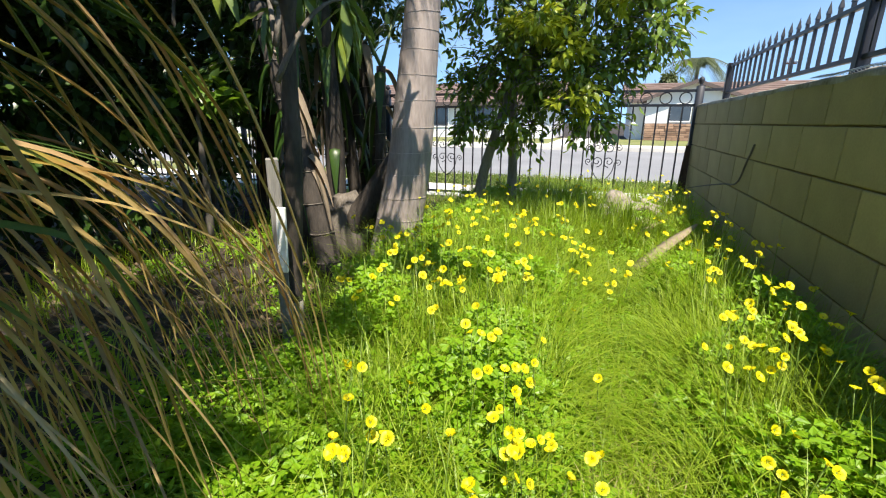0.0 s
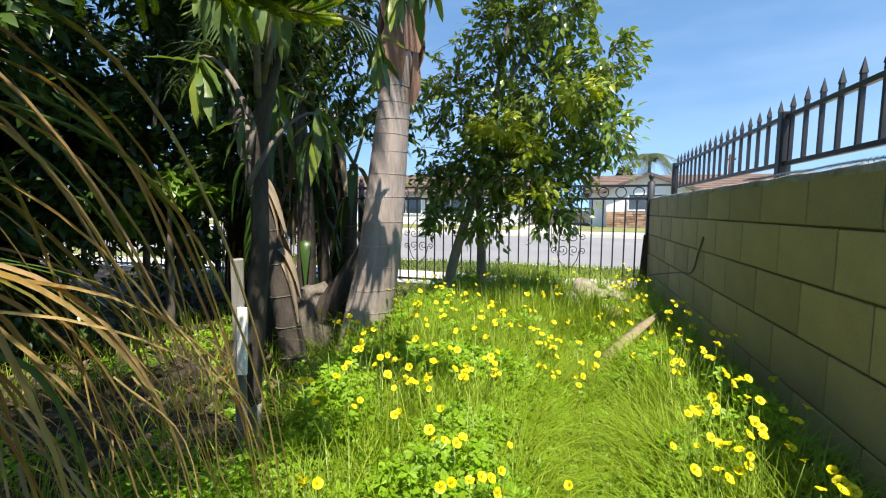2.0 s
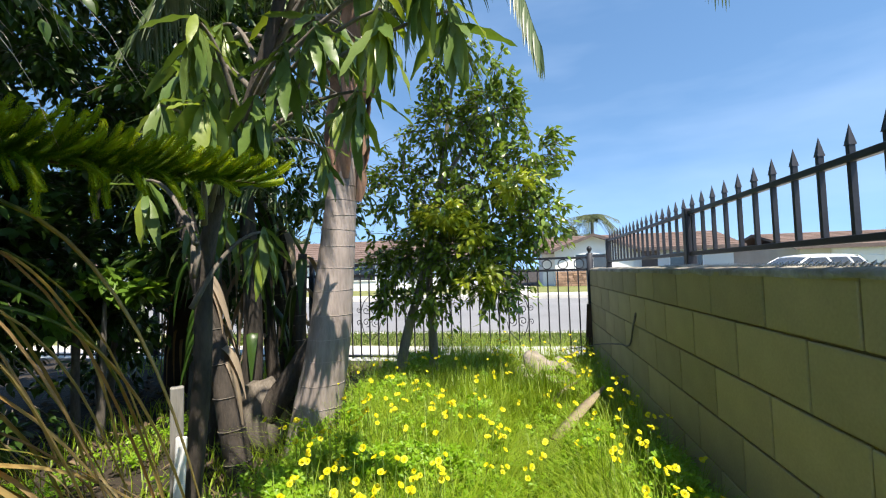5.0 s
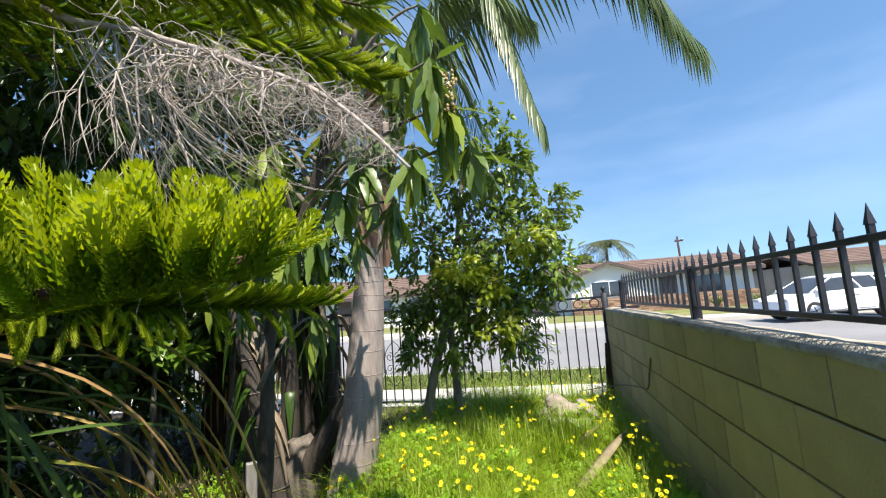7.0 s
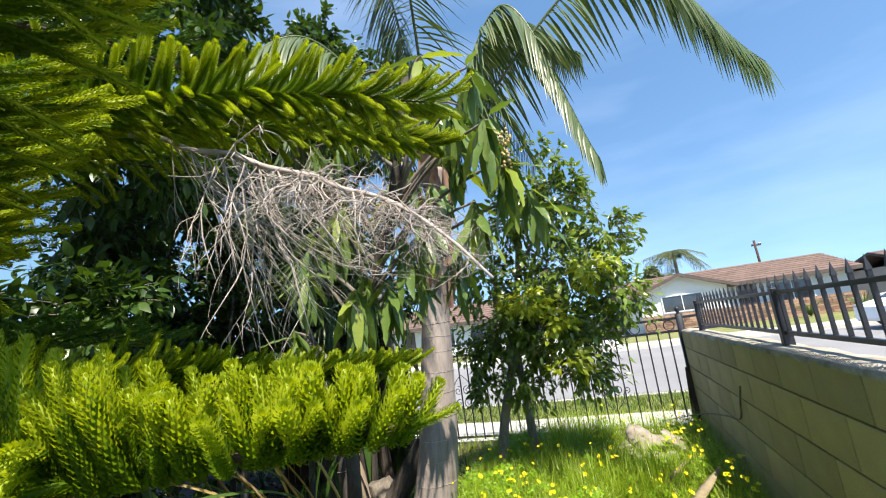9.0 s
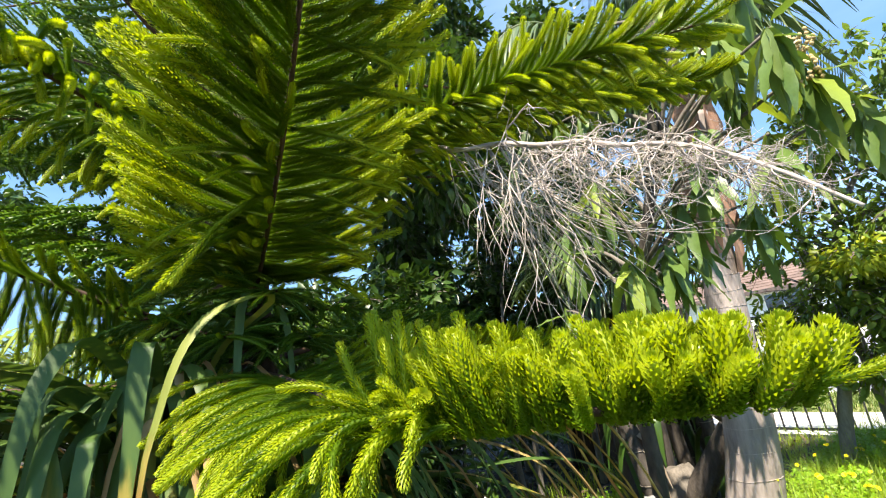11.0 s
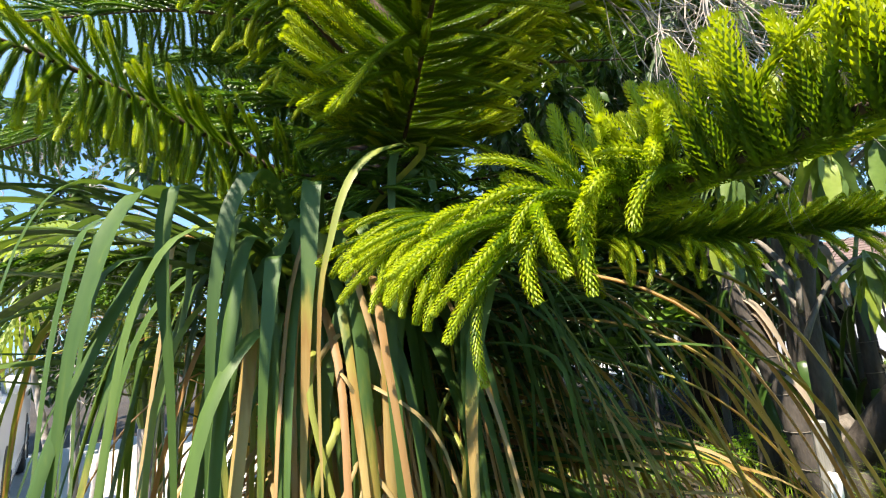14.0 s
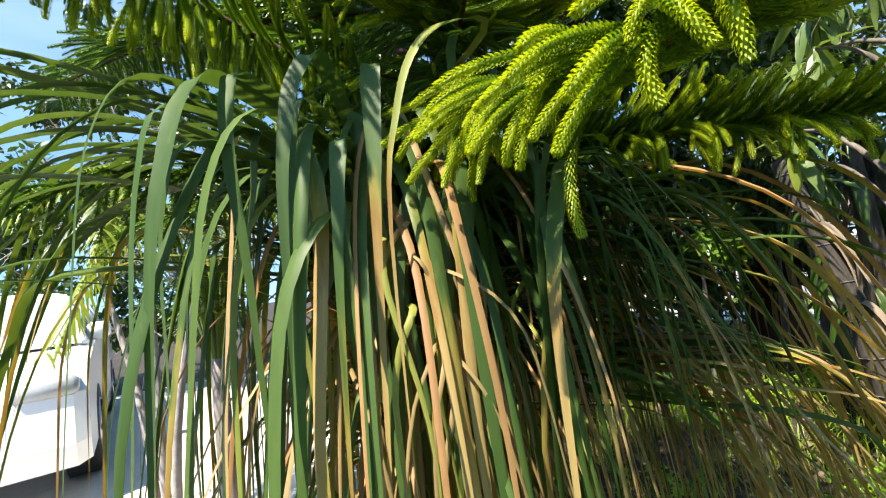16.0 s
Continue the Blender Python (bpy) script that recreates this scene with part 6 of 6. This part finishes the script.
# ---- cars ----
def car(at, yaw, label, paint, glass, length=4.5, width=1.8, height=1.62, sill=0.55, belt=0.98, van=False):
    c = thing("car", label, "car", at)
    c.rotation_euler.z = yaw
    L, W = length / 2, width / 2
    prof = [(-L, sill - 0.1), (-L + 0.03, 0.72), (-L + 0.10, belt), (-L + 0.9, belt + 0.10), (L - 0.95, belt + 0.04), (L - 0.25, belt - 0.08), (L - 0.03, 0.70), (L, sill - 0.15), (L - 0.05, 0.26), (-L + 0.05, 0.28)]
    body = Mesh()
    secs = [(-W, 0.93), (-W + 0.07, 1.0), (0, 1.015), (W - 0.07, 1.0), (W, 0.93)]
    n = len(prof)
    v = []
    for yy, sc in secs:
        for px, pz in prof:
            v.append((px * (0.985 if abs(yy) > W - 0.01 else 1), yy, 0.62 + (pz - 0.62) * sc))
    f = [(i * n + j, i * n + (j + 1) % n, (i + 1) * n + (j + 1) % n, (i + 1) * n + j) for i in range(4) for j in range(n)]
    f += [tuple(range(n - 1, -1, -1)), tuple(range(4 * n, 5 * n))]
    body.add(v, f)
    part("body", body, paint, c, "", False)
    # cabin: glass block, roof and pillars
    r0, r1, b0, b1 = (-L + 0.65, 0.35, -L + 0.25, 1.25) if not van else (-L + 0.3, 0.75, -L + 0.1, 1.5)
    top, wi = height, W - 0.22
    g = Mesh().add([(b0, -W + 0.06, belt + 0.02), (b1, -W + 0.06, belt + 0.02), (b1, W - 0.06, belt + 0.02), (b0, W - 0.06, belt + 0.02), (r0, -wi, top - 0.06), (r1, -wi, top - 0.06), (r1, wi, top - 0.06), (r0, wi, top - 0.06)], [(0, 1, 5, 4), (1, 2, 6, 5), (2, 3, 7, 6), (3, 0, 4, 7), (4, 5, 6, 7)])
    part("window_glass", g, glass, c, "glossy side windows and windscreen", False)
    ro = Mesh()
    rr_ = []
    for yy, dz_ in ((-wi - 0.015, -0.07), (-wi + 0.05, -0.015), (0, 0.02), (wi - 0.05, -0.015), (wi + 0.015, -0.07)):
        for px, pz in ((r0 - 0.06, -0.05), (r0 + 0.25, 0), ((r0 + r1) / 2, 0.015), (r1 - 0.2, 0), (r1 + 0.03, -0.05)):
            rr_.append((px, yy, top + dz_ + pz))
    lo_ = [(p[0], p[1], p[2] - 0.05) for p in rr_]
    ff = [(i * 5 + j, i * 5 + j + 1, (i + 1) * 5 + j + 1, (i + 1) * 5 + j) for i in range(4) for j in range(4)]
    ro.add(rr_ + lo_, [tuple(reversed(q)) for q in ff] + [tuple(k + 25 for k in q) for q in ff] + [(j, j + 1, j + 26, j + 25) for j in range(4)] + [(20 + j + 1, 20 + j, 45 + j, 46 + j) for j in range(4)] + [(5 * (i + 1), 5 * i, 5 * i + 25, 5 * (i + 1) + 25) for i in range(4)] + [(5 * i + 4, 5 * (i + 1) + 4, 5 * (i + 1) + 29, 5 * i + 29) for i in range(4)])
    part("roof", ro, paint, c)
    for s_ in (-1, 1):
        for (bx, tx) in ((b0 + 0.03, r0 + 0.03), (b0 + 1.25, r0 + 1.15), (b1 - 0.03, r1 - 0.02), (b0 + 0.55, r0 + 0.42)):
            part("pillar", Mesh().tube([(bx, s_ * (W - 0.055), belt + 0.02), (tx, s_ * (wi + 0.004), top - 0.07)], 0.035, 6), paint, c)
        for wx in (-L + 0.85, L - 0.9):
            w = part("wheel", Mesh().tube([(wx, s_ * (W - 0.20), 0.33), (wx, s_ * (W - 0.19), 0.33), (wx, s_ * (W - 0.01), 0.33), (wx, s_ * (W + 0.005), 0.33)], [0.29, 0.33, 0.33, 0.30], 20), M_TYRE, c)
            part("rim", Mesh().tube([(wx, s_ * (W - 0.02), 0.33), (wx, s_ * (W + 0.012), 0.33)], [0.21, 0.20], 16), M_RIM, w)
            for k in range(5):
                a_ = k * 2 * math.pi / 5
                part("spoke", Mesh().tube([(wx, s_ * (W + 0.013), 0.33), (wx + 0.19 * math.cos(a_), s_ * (W + 0.013), 0.33 + 0.19 * math.sin(a_))], 0.016, 5), M_CARDARK, w)
        part("mirror", Mesh().box((0.95, s_ * (W + 0.02) - 0.08, belt + 0.02), (1.08, s_ * (W + 0.02) + 0.08, belt + 0.16), 0.03), paint, c)
        part("headlight", Mesh().box((L - 0.22, s_ * (W - 0.2) - 0.16, 0.68), (L - 0.005, s_ * (W - 0.2) + 0.16, 0.80), 0.03), M_PALEGLASS, c)
        part("tail_light", Mesh().box((-L - 0.01, s_ * (W - 0.15) - 0.11, 0.80), (-L + 0.12, s_ * (W - 0.15) + 0.11, 1.0), 0.02), M_REDLAMP, c)
        part("door_handle", Mesh().box((-0.35, s_ * (W - 0.004) - 0.012, belt - 0.13), (-0.18, s_ * (W - 0.004) + 0.012, belt - 0.10)), M_RIM, c)
        part("sill", Mesh().box((-L + 1.2, s_ * (W - 0.03) - 0.03, 0.24), (L - 1.25, s_ * (W - 0.03) + 0.03, 0.36), 0.01), M_CARDARK, c)
    return c


car((9.9, 17.7, 0.05), math.pi + 0.2, "white sport utility car parked across the street", M_CARWHITE, M_GLASS, 4.1, 1.75, 1.48, 0.5, 0.90)
car((16.2, 18.2, 0.05), math.pi, "dark car parked behind the white one", M_CARDARK, M_GLASS, 4.4, 1.75, 1.45)
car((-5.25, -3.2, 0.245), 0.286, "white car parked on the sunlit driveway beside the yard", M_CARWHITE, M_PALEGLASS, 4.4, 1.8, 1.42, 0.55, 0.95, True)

# ---- far palm, bushes, pole ----
fp = thing("far_palm", "hazy fan of a tall palm behind the houses", "palm tree", (9.0, 60, 0.2))
under(part("trunk", Mesh().tube([(9.0, 60, 0.1), (9.0, 60, 4), (9.05, 60, 7.2)], [0.28, 0.22, 0.2], 10), M_BARK, fp), fp)
for k in range(22):
    an = k * 2.4
    o = np.array([math.cos(an), math.sin(an), 0])
    b = np.array([9.05, 60, 7.2])
    e = b + o * rng.uniform(2.6, 3.7) + np.array([0, 0, rng.uniform(-1.9, 0.8)])
    pts = smooth_path([b, b + o * 1.1 + np.array([0, 0, 0.9]), e], 14)
    m = Mesh().tube(pts, 0.03, 4)
    tn = np.gradient(pts, axis=0)
    for i in range(1, 14):
        for s_ in (-1, 1):
            sd = unit(np.cross(tn[i], [0, 0, 1])) * s_
            for q_ in (0.0, 0.5):
                p = pts[i - 1] * q_ + pts[i] * (1 - q_)
                m.ribbon(bez(p, p + sd * 0.4 + unit(tn[i]) * 0.2, p + sd * 0.55 + unit(tn[i]) * 0.4 + np.array([0, 0, -0.5]), 4), [0.05, 0.07, 0.05, 0.01], unit(tn[i]), 0.1)
    under(part("frond", m, M_FARTREE, fp), fp)
for label, lob in (("rounded green tree behind the gable roof", [(5.4, 48, 4.2, 1.4, 1.1), (4.2, 48, 3.8, 1.2, 1.0), (6.5, 49, 4.0, 1.2, 0.9), (5.0, 48, 5.0, 0.9, 0.7)]), ("green tree far behind the roofs", [(36, 50, 3.4, 1.8, 1.2), (38, 50, 3.2, 1.6, 1.1)]), ("tree between two houses", [(-22, 40, 4.0, 1.8, 1.5), (-23.5, 40, 3.4, 1.6, 1.3), (-20.5, 40, 3.5, 1.4, 1.2)])):
    x_, y_ = lob[0][0], lob[0][1]
    shrub("far_tree", label, (x_, y_, 0.2), lob, 14, 14, 0.35, M_FARTREE, [[(x_, y_, 0.1), (x_, y_, 1.5), (x_, y_, 3.0)]])
for x_, y_ in ((9.3, 26.0), (11.6, 26.5)):
    ag = thing("spiky_plant", "dark spiky rosette plant on the far lawn", "plant", (x_, y_, 0.2))
    for k in range(26):
        an = k * 2.4
        o = np.array([math.cos(an), math.sin(an), 0])
        b = np.array([x_, y_, 0.25])
        under(part("leaf", Mesh().ribbon(bez(b, b + o * 0.3 + np.array([0, 0, 0.5]), b + o * rng.uniform(0.5, 0.8) + np.array([0, 0, rng.uniform(0.4, 0.9)]), 5), [0.07, 0.09, 0.07, 0.04, 0.005], np.cross(o, [0, 0, 1]), 0.4), M_FROND, ag), ag)
pole = thing("utility_pole", "thin wooden utility pole with crossarm behind the roofs", "utility pole", (14.8, 50, 0.2))
under(part("pole", Mesh().tube([(14.8, 50, 0.1), (14.8, 50, 4), (14.75, 50, 6.75)], [0.14, 0.12, 0.10], 8), M_DARKBARK, pole), pole)
under(part("crossarm", Mesh().box((14.45, 49.93, 6.2), (15.25, 50.07, 6.32)), M_DARKBARK, pole, "", False), pole)
for dx in (-0.25, 0.3, 0.45):
    under(part("insulator", Mesh().tube([(14.8 + dx, 50, 6.32), (14.8 + dx, 50, 6.40), (14.8 + dx, 50, 6.5)], [0.05, 0.08, 0.04], 8), M_RIM, pole), pole)

# ---- yellow sorrel flowers ----
def blossom_mesh(open_, seed):
    r = np.random.default_rng(seed)
    m = Mesh()
    for k in range(5):
        a0 = k * 2 * math.pi / 5
        rows = []
        for t_, rad_, z_, hw in ((0, 0.0016, 0, 0.25), (0.35, 0.0045 + 0.002 * open_, 0.007, 0.5), (0.7, 0.009 + 0.005 * open_, 0.0135 - 0.003 * open_, 0.66), (1.0, 0.012 + 0.0065 * open_, 0.0165 - 0.006 * open_, 0.5)):
            rows.append([(rad_ * math.cos(a0 + w_ * hw), rad_ * math.sin(a0 + w_ * hw), z_ + 0.001 * r.normal() - 0.0012 * abs(w_)) for w_ in (-1, 0, 1)])
        v = [p for q in rows for p in q]
        m.add(v, [(i * 3 + j, i * 3 + j + 1, i * 3 + j + 4, i * 3 + j + 3) for i in range(3) for j in range(2)])
    return m.data("blossom", M_PETAL)


def stem_mesh(h, lean):
    q = bez((0, 0, 0), (0, 0, h * 0.6), (lean, 0.3 * lean, h), 7)
    m = Mesh().tube(q, 0.0012, 4)
    m.tube([q[-1] - [0, 0, 0.001], q[-1] + [0, 0, 0.002], q[-1] + [0, 0, 0.0045]], [0.0012, 0.0022, 0.0018], 5)
    return m.data("stem", M_STEM)


BLOOM = [blossom_mesh(o_, s_) for s_, o_ in enumerate((1.0, 0.9, 0.75, 0.35))]
STEMS = [(stem_mesh(h_, l_), h_, l_) for h_, l_ in ((0.24, 0.02), (0.29, -0.02), (0.34, -0.03), (0.39, 0.03), (0.44, 0.015), (0.50, -0.02))]


def canopy(x, y):
    """Height of the weeds over the soil: a mound beside the trees, a trodden path, a bank along the wall."""
    h = np.interp(x, [-1.1, -0.6, -0.1, 0.10, 0.30, 0.45, 0.70, 0.88], [0.28, 0.33, 0.29, 0.16, 0.16, 0.25, 0.29, 0.22])
    h = np.maximum(h, np.interp(y, [2.6, 3.4], [0.0, 0.29]))
    return h * np.interp(y, [-1.0, 0.3, 1.1], [0.6, 0.66, 1.0])


def meadow_edge(y):
    return max(-1.12, -0.72 - 0.33 * max(y - 1.1, 0.0))


def on_grass(x, y):
    return ZG + 0.03 * noise.noise((x * 1.7, y * 1.7, 0))


spots = []


def patch(n, lo, hi, spread, per):
    for _ in range(n):
        c = rng.uniform(lo, hi)
        for _k in range(int(rng.integers(1, per + 1))):
            spots.append((c[0] + rng.normal(0, spread), c[1] + rng.normal(0, spread)))


patch(9, (-0.40, 0.50), (0.15, 0.9), 0.05, 3)
patch(18, (-0.70, 0.9), (0.0, 1.6), 0.05, 3)
patch(16, (-0.62, 1.5), (0.10, 2.6), 0.05, 3)
patch(11, (-0.75, 2.5), (0.15, 4.2), 0.06, 3)
patch(20, (0.42, 0.50), (0.80, 1.25), 0.06, 3)
patch(19, (0.42, 1.3), (0.74, 2.6), 0.04, 3)
patch(12, (0.42, 2.6), (0.80, 4.7), 0.05, 3)
patch(9, (0.0, 1.2), (0.45, 3.2), 0.08, 2)
patch(8, (-0.55, 2.8), (0.5, 4.6), 0.10, 2)
patch(17, (-0.95, 1.2), (-0.25, 2.3), 0.05, 3)
patch(9, (-1.05, 1.9), (-0.2, 3.4), 0.06, 3)
patch(8, (-0.35, 0.45), (0.2, 0.85), 0.05, 2)
patch(9, (0.48, 0.6), (0.76, 2.2), 0.05, 3)
for k, (x, y) in enumerate(spots):
    if x > 0.88 or x < meadow_edge(y) or math.hypot(x - 0.08, y) < 0.42:
        continue
    goal = 1.12 * float(canopy(x, y)) + rng.uniform(0.03, 0.15)
    me, h_, l_ = min(STEMS, key=lambda q: abs(q[1] - goal))
    fl_ = thing("sorrel_flower", "bright yellow sorrel flower on a thin green stem", "flower", (x, y, on_grass(x, y)), "yellow sorrel flowers in the grass")
    turn = rng.uniform(0, 6.28)
    fl_.rotation_euler.z = turn
    part("stem", me, None, fl_)
    for q in range(int(rng.choice([1, 1, 2, 2, 3]))):
        b = part("blossom", BLOOM[int(rng.choice([0, 0, 1, 1, 2, 3]))], None, fl_)
        a_ = rng.uniform(0, 6.28)
        d_ = 0.0 if q == 0 else rng.uniform(0.012, 0.028)
        b.location = (l_ + d_ * math.cos(a_), 0.3 * l_ + d_ * math.sin(a_), h_ + 0.003 + (0 if q == 0 else rng.uniform(-0.012, 0.012)))
        face = SUN_DIR * 0.55 + Vector((rng.normal(0, 0.42), rng.normal(-0.25, 0.42), 0.35))
        b.rotation_euler = (Matrix.Rotation(-turn, 3, "Z") @ face).to_track_quat("Z", "Y").to_euler()
        s = rng.uniform(0.52, 0.76)
        b.scale = (s, s, s)
        if d_ > 0:
            f0, f1 = np.array([l_, 0.3 * l_, h_ - 0.012]), np.array(b.location)
            part("flower_stalk", Mesh().tube([f0, (f0 + f1) / 2 + np.array([0, 0, 0.003]), f1], 0.0007, 3, False), M_STEM, fl_)

# ---- sorrel leaves, grass, litter ----
def zones(n, lo, hi, keep):
    """Spots in a rectangle, but for the heap of wood and the dry leaf bases."""
    p = rng.uniform(lo, hi, (n, 2))
    return p[[keep(x, y) and not (0.02 < x < 0.62 and 3.75 < y < 4.6) and not (0.28 < x < 0.72 and abs(y - 2.62 - 1.45 * (x - 0.3)) < 0.16) for x, y in p]]


heart = []
heart_f = []
for k in range(3):
    a0 = k * 2 * math.pi / 3
    R = np.array([[math.cos(a0), -math.sin(a0), 0], [math.sin(a0), math.cos(a0), 0], [0, 0, 1]])
    pts = np.array([(0, 0.04, 0), (-0.34, 0.50, -0.05), (-0.22, 0.72, -0.10), (0, 0.60, 0.02), (0.22, 0.72, -0.10), (0.34, 0.50, -0.05)]) @ R.T
    heart += pts.tolist()
    i0 = k * 6
    heart_f += [(i0, i0 + 3, i0 + 2, i0 + 1), (i0, i0 + 5, i0 + 4, i0 + 3)]


cp = np.concatenate([zones(6000, (-0.7, -1.1), (0.88, 0.3), lambda x, y: rng.random() < 0.9), zones(12000, (-0.75, 0.25), (0.30, 2.0), lambda x, y: rng.random() < (0.8 if x < 0.1 or y < 0.9 else 0.4)), zones(8000, (0.30, 0.25), (0.90, 2.4), lambda x, y: rng.random() < 0.75), zones(3000, (-0.8, 2.0), (0.85, 4.6), lambda x, y: True), zones(2200, (-1.3, -0.4), (-0.5, 1.0), lambda x, y: x > -1.2), zones(3200, (-2.4, 0.9), (-0.7, 3.4), lambda x, y: noise.noise((x * 2.0, y * 2.0, 11)) > 0.18), zones(5200, (-1.12, 1.1), (-0.7, 4.6), lambda x, y: x > meadow_edge(y)), zones(2500, (-0.9, 0.6), (0.1, 2.6), lambda x, y: x > meadow_edge(y))])
hgt = rng.uniform(0.12, 1.0, len(cp)) ** 0.6 * canopy(cp[:, 0], cp[:, 1]) * (0.95 + 0.5 * np.array([noise.noise((x * 3.5, y * 3.5, 2)) for x, y in cp]))
hgt[cp[:, 0] < -1.13] *= 0.5
pos = np.stack([cp[:, 0], cp[:, 1], ZG + hgt + 0.01], 1)
nrm = rng.normal(0, 0.50, (len(cp), 3)) + np.array([0.1, -0.15, 1.0])
spin = rng.uniform(0, 2 * np.pi, len(cp))
fw = np.stack([np.cos(spin), np.sin(spin), 0 * spin], 1)
fw -= nrm * (np.sum(fw * nrm, 1) / np.sum(nrm * nrm, 1))[:, None]
so_ = part("sorrel_leaves", Mesh().scatter(heart, heart_f, frames(pos, fw, nrm, rng.uniform(0.022, 0.042, len(cp)))), M_CLOVER, None, "", False)
tagged(so_, "dense bright green three-part sorrel leaves", "ground cover", "", "stuff")


def blades(pts2, h0, h1, w, bend, name, mat, label, z=None):
    n = len(pts2)
    t = np.linspace(0, 1, 6)
    yaw = rng.uniform(0, 2 * np.pi, n)
    H = rng.uniform(h0, h1, n) * (1.0 if z is not None or h1 < 0.9 else canopy(pts2[:, 0], pts2[:, 1]))
    B = rng.uniform(0.15, 1.0, n) * bend * H
    W = rng.uniform(0.6, 1.25, n) * w
    dx, dy = np.cos(yaw), np.sin(yaw)
    z0 = np.full(n, ZG - 0.01) if z is None else np.full(n, z)
    cx = pts2[:, 0, None] + dx[:, None] * B[:, None] * t ** 2.2
    cyy = pts2[:, 1, None] + dy[:, None] * B[:, None] * t ** 2.2
    cz = z0[:, None] + H[:, None] * (t - 0.32 * (B / H)[:, None] * t ** 3)
    wid = W[:, None] * np.array([0.8, 1.0, 0.95, 0.75, 0.45, 0.03]) / 2
    sx, sy = -dy[:, None] * wid, dx[:, None] * wid
    va = np.stack([cx - sx, cyy - sy, cz], 2)
    vb = np.stack([cx + sx, cyy + sy, cz], 2)
    v = np.concatenate([va, vb], 1).reshape(-1, 3)
    base = (np.arange(n) * 12)[:, None, None]
    q = np.array([(i, 6 + i, 7 + i, i + 1) for i in range(5)])[None]
    f = (base + q).reshape(-1, 4)
    me = bpy.data.meshes.new(name)
    me.from_pydata(v.tolist(), [], f.tolist())
    me.materials.append(mat)
    me.polygons.foreach_set("use_smooth", np.ones(len(me.polygons), bool))
    ob = new(name, me)
    return tagged(ob, label, "grass", "", "stuff")


gp_ = np.concatenate([zones(2500, (-0.6, -1.1), (0.88, 0.4), lambda x, y: True), zones(5200, (-0.5, 0.35), (0.72, 1.6), lambda x, y: rng.random() < (1.0 if x > -0.05 else 0.45)), zones(13000, (-0.68, 1.2), (0.86, 5.2), lambda x, y: True), zones(8000, (-0.1, 0.5), (0.62, 2.6), lambda x, y: y > 1.1 or (0.0 < x < 0.45)), zones(1600, (-0.6, 0.4), (0.0, 1.6), lambda x, y: rng.random() < 0.6), zones(1500, (0.5, 0.3), (0.9, 2.0), lambda x, y: rng.random() < 0.6), zones(3500, (-1.12, 1.1), (-0.6, 4.8), lambda x, y: x > meadow_edge(y)), zones(7000, (-0.55, 0.40), (0.80, 1.6), lambda x, y: noise.noise((x * 3.0, y * 3.0, 31)) > -0.15), zones(17000, (-1.0, 0.75), (0.82, 3.6), lambda x, y: x > meadow_edge(y) and noise.noise((x * 3.0, y * 3.0, 21)) > -0.12)])
blades(gp_, 0.6, 1.75, 0.0044, 1.15, "grass", M_GRASS, "lush bright green grass blades")
tp = zones(2600, (-0.55, 3.0), (0.35, 4.6), lambda x, y: True)
blades(tp, 0.30, 0.52, 0.006, 0.6, "tall_grass", M_GRASS, "tall grass near the street fence")
dp = zones(1700, (0.05, 0.35), (0.30, 1.3), lambda x, y: rng.random() < 0.8)
blades(dp, 0.08, 0.24, 0.004, 1.6, "dry_grass", M_DRYGRASS, "flattened dry straw in the path")
bp = np.concatenate([zones(6000, (-3.0, 0.4), (-0.7, 5.1), lambda x, y: noise.noise((x * 2.3, y * 2.3, 7)) > -0.1), zones(900, (-5.5, 4.4), (-1.0, 5.25), lambda x, y: True)])
blades(bp, 0.08, 0.26, 0.006, 1.0, "bed_grass", M_GRASS, "patchy grass in the shaded bed")
vp = zones(16000, (-6.5, 6.6), (2.5, 7.95), lambda x, y: True)
blades(vp, 0.03, 0.11, 0.009, 0.9, "verge_grass", M_VERGE, "weedy grass on the verge", 0.195)
lt = zones(2600, (-4.2, -0.5), (-0.6, 5.0), lambda x, y: True)
lz = np.stack([lt[:, 0], lt[:, 1], np.full(len(lt), ZG + 0.03) + rng.uniform(0, 0.02, len(lt))], 1)
lfw = rng.normal(size=(len(lt), 3)) * np.array([1, 1, 0.2])
lv2, lf2c = leaf_template(0.4, 0.3, 0.4, 4)
tagged(part("leaf_litter", Mesh().scatter(lv2, lf2c, frames(lz, lfw, rng.normal(0, 0.3, (len(lt), 3)) + np.array([0, 0, 1.0]), rng.uniform(0.03, 0.12, len(lt)))), M_LITTER), "brown dry leaves on the shaded soil", "leaf litter", "", "stuff")

# ---- blocks of the wall ----
for r_i in range(6):
    z0 = JOINTS[r_i]
    is_top = r_i == 5
    off = 0.0 if r_i % 2 else 0.203
    y = 1.5 - 0.406 * 11 + off
    if off > 0.1:
        s = part("block", half_top if is_top else half_block, None, wall)
        s.location = (0.923, y - 0.203, z0)
    while y < 5.2:
        s = part("block", top_block if is_top else full_block, None, wall)
        s.location = (0.923 - 0.002 * rng.random(), y, z0)
        y += 0.406
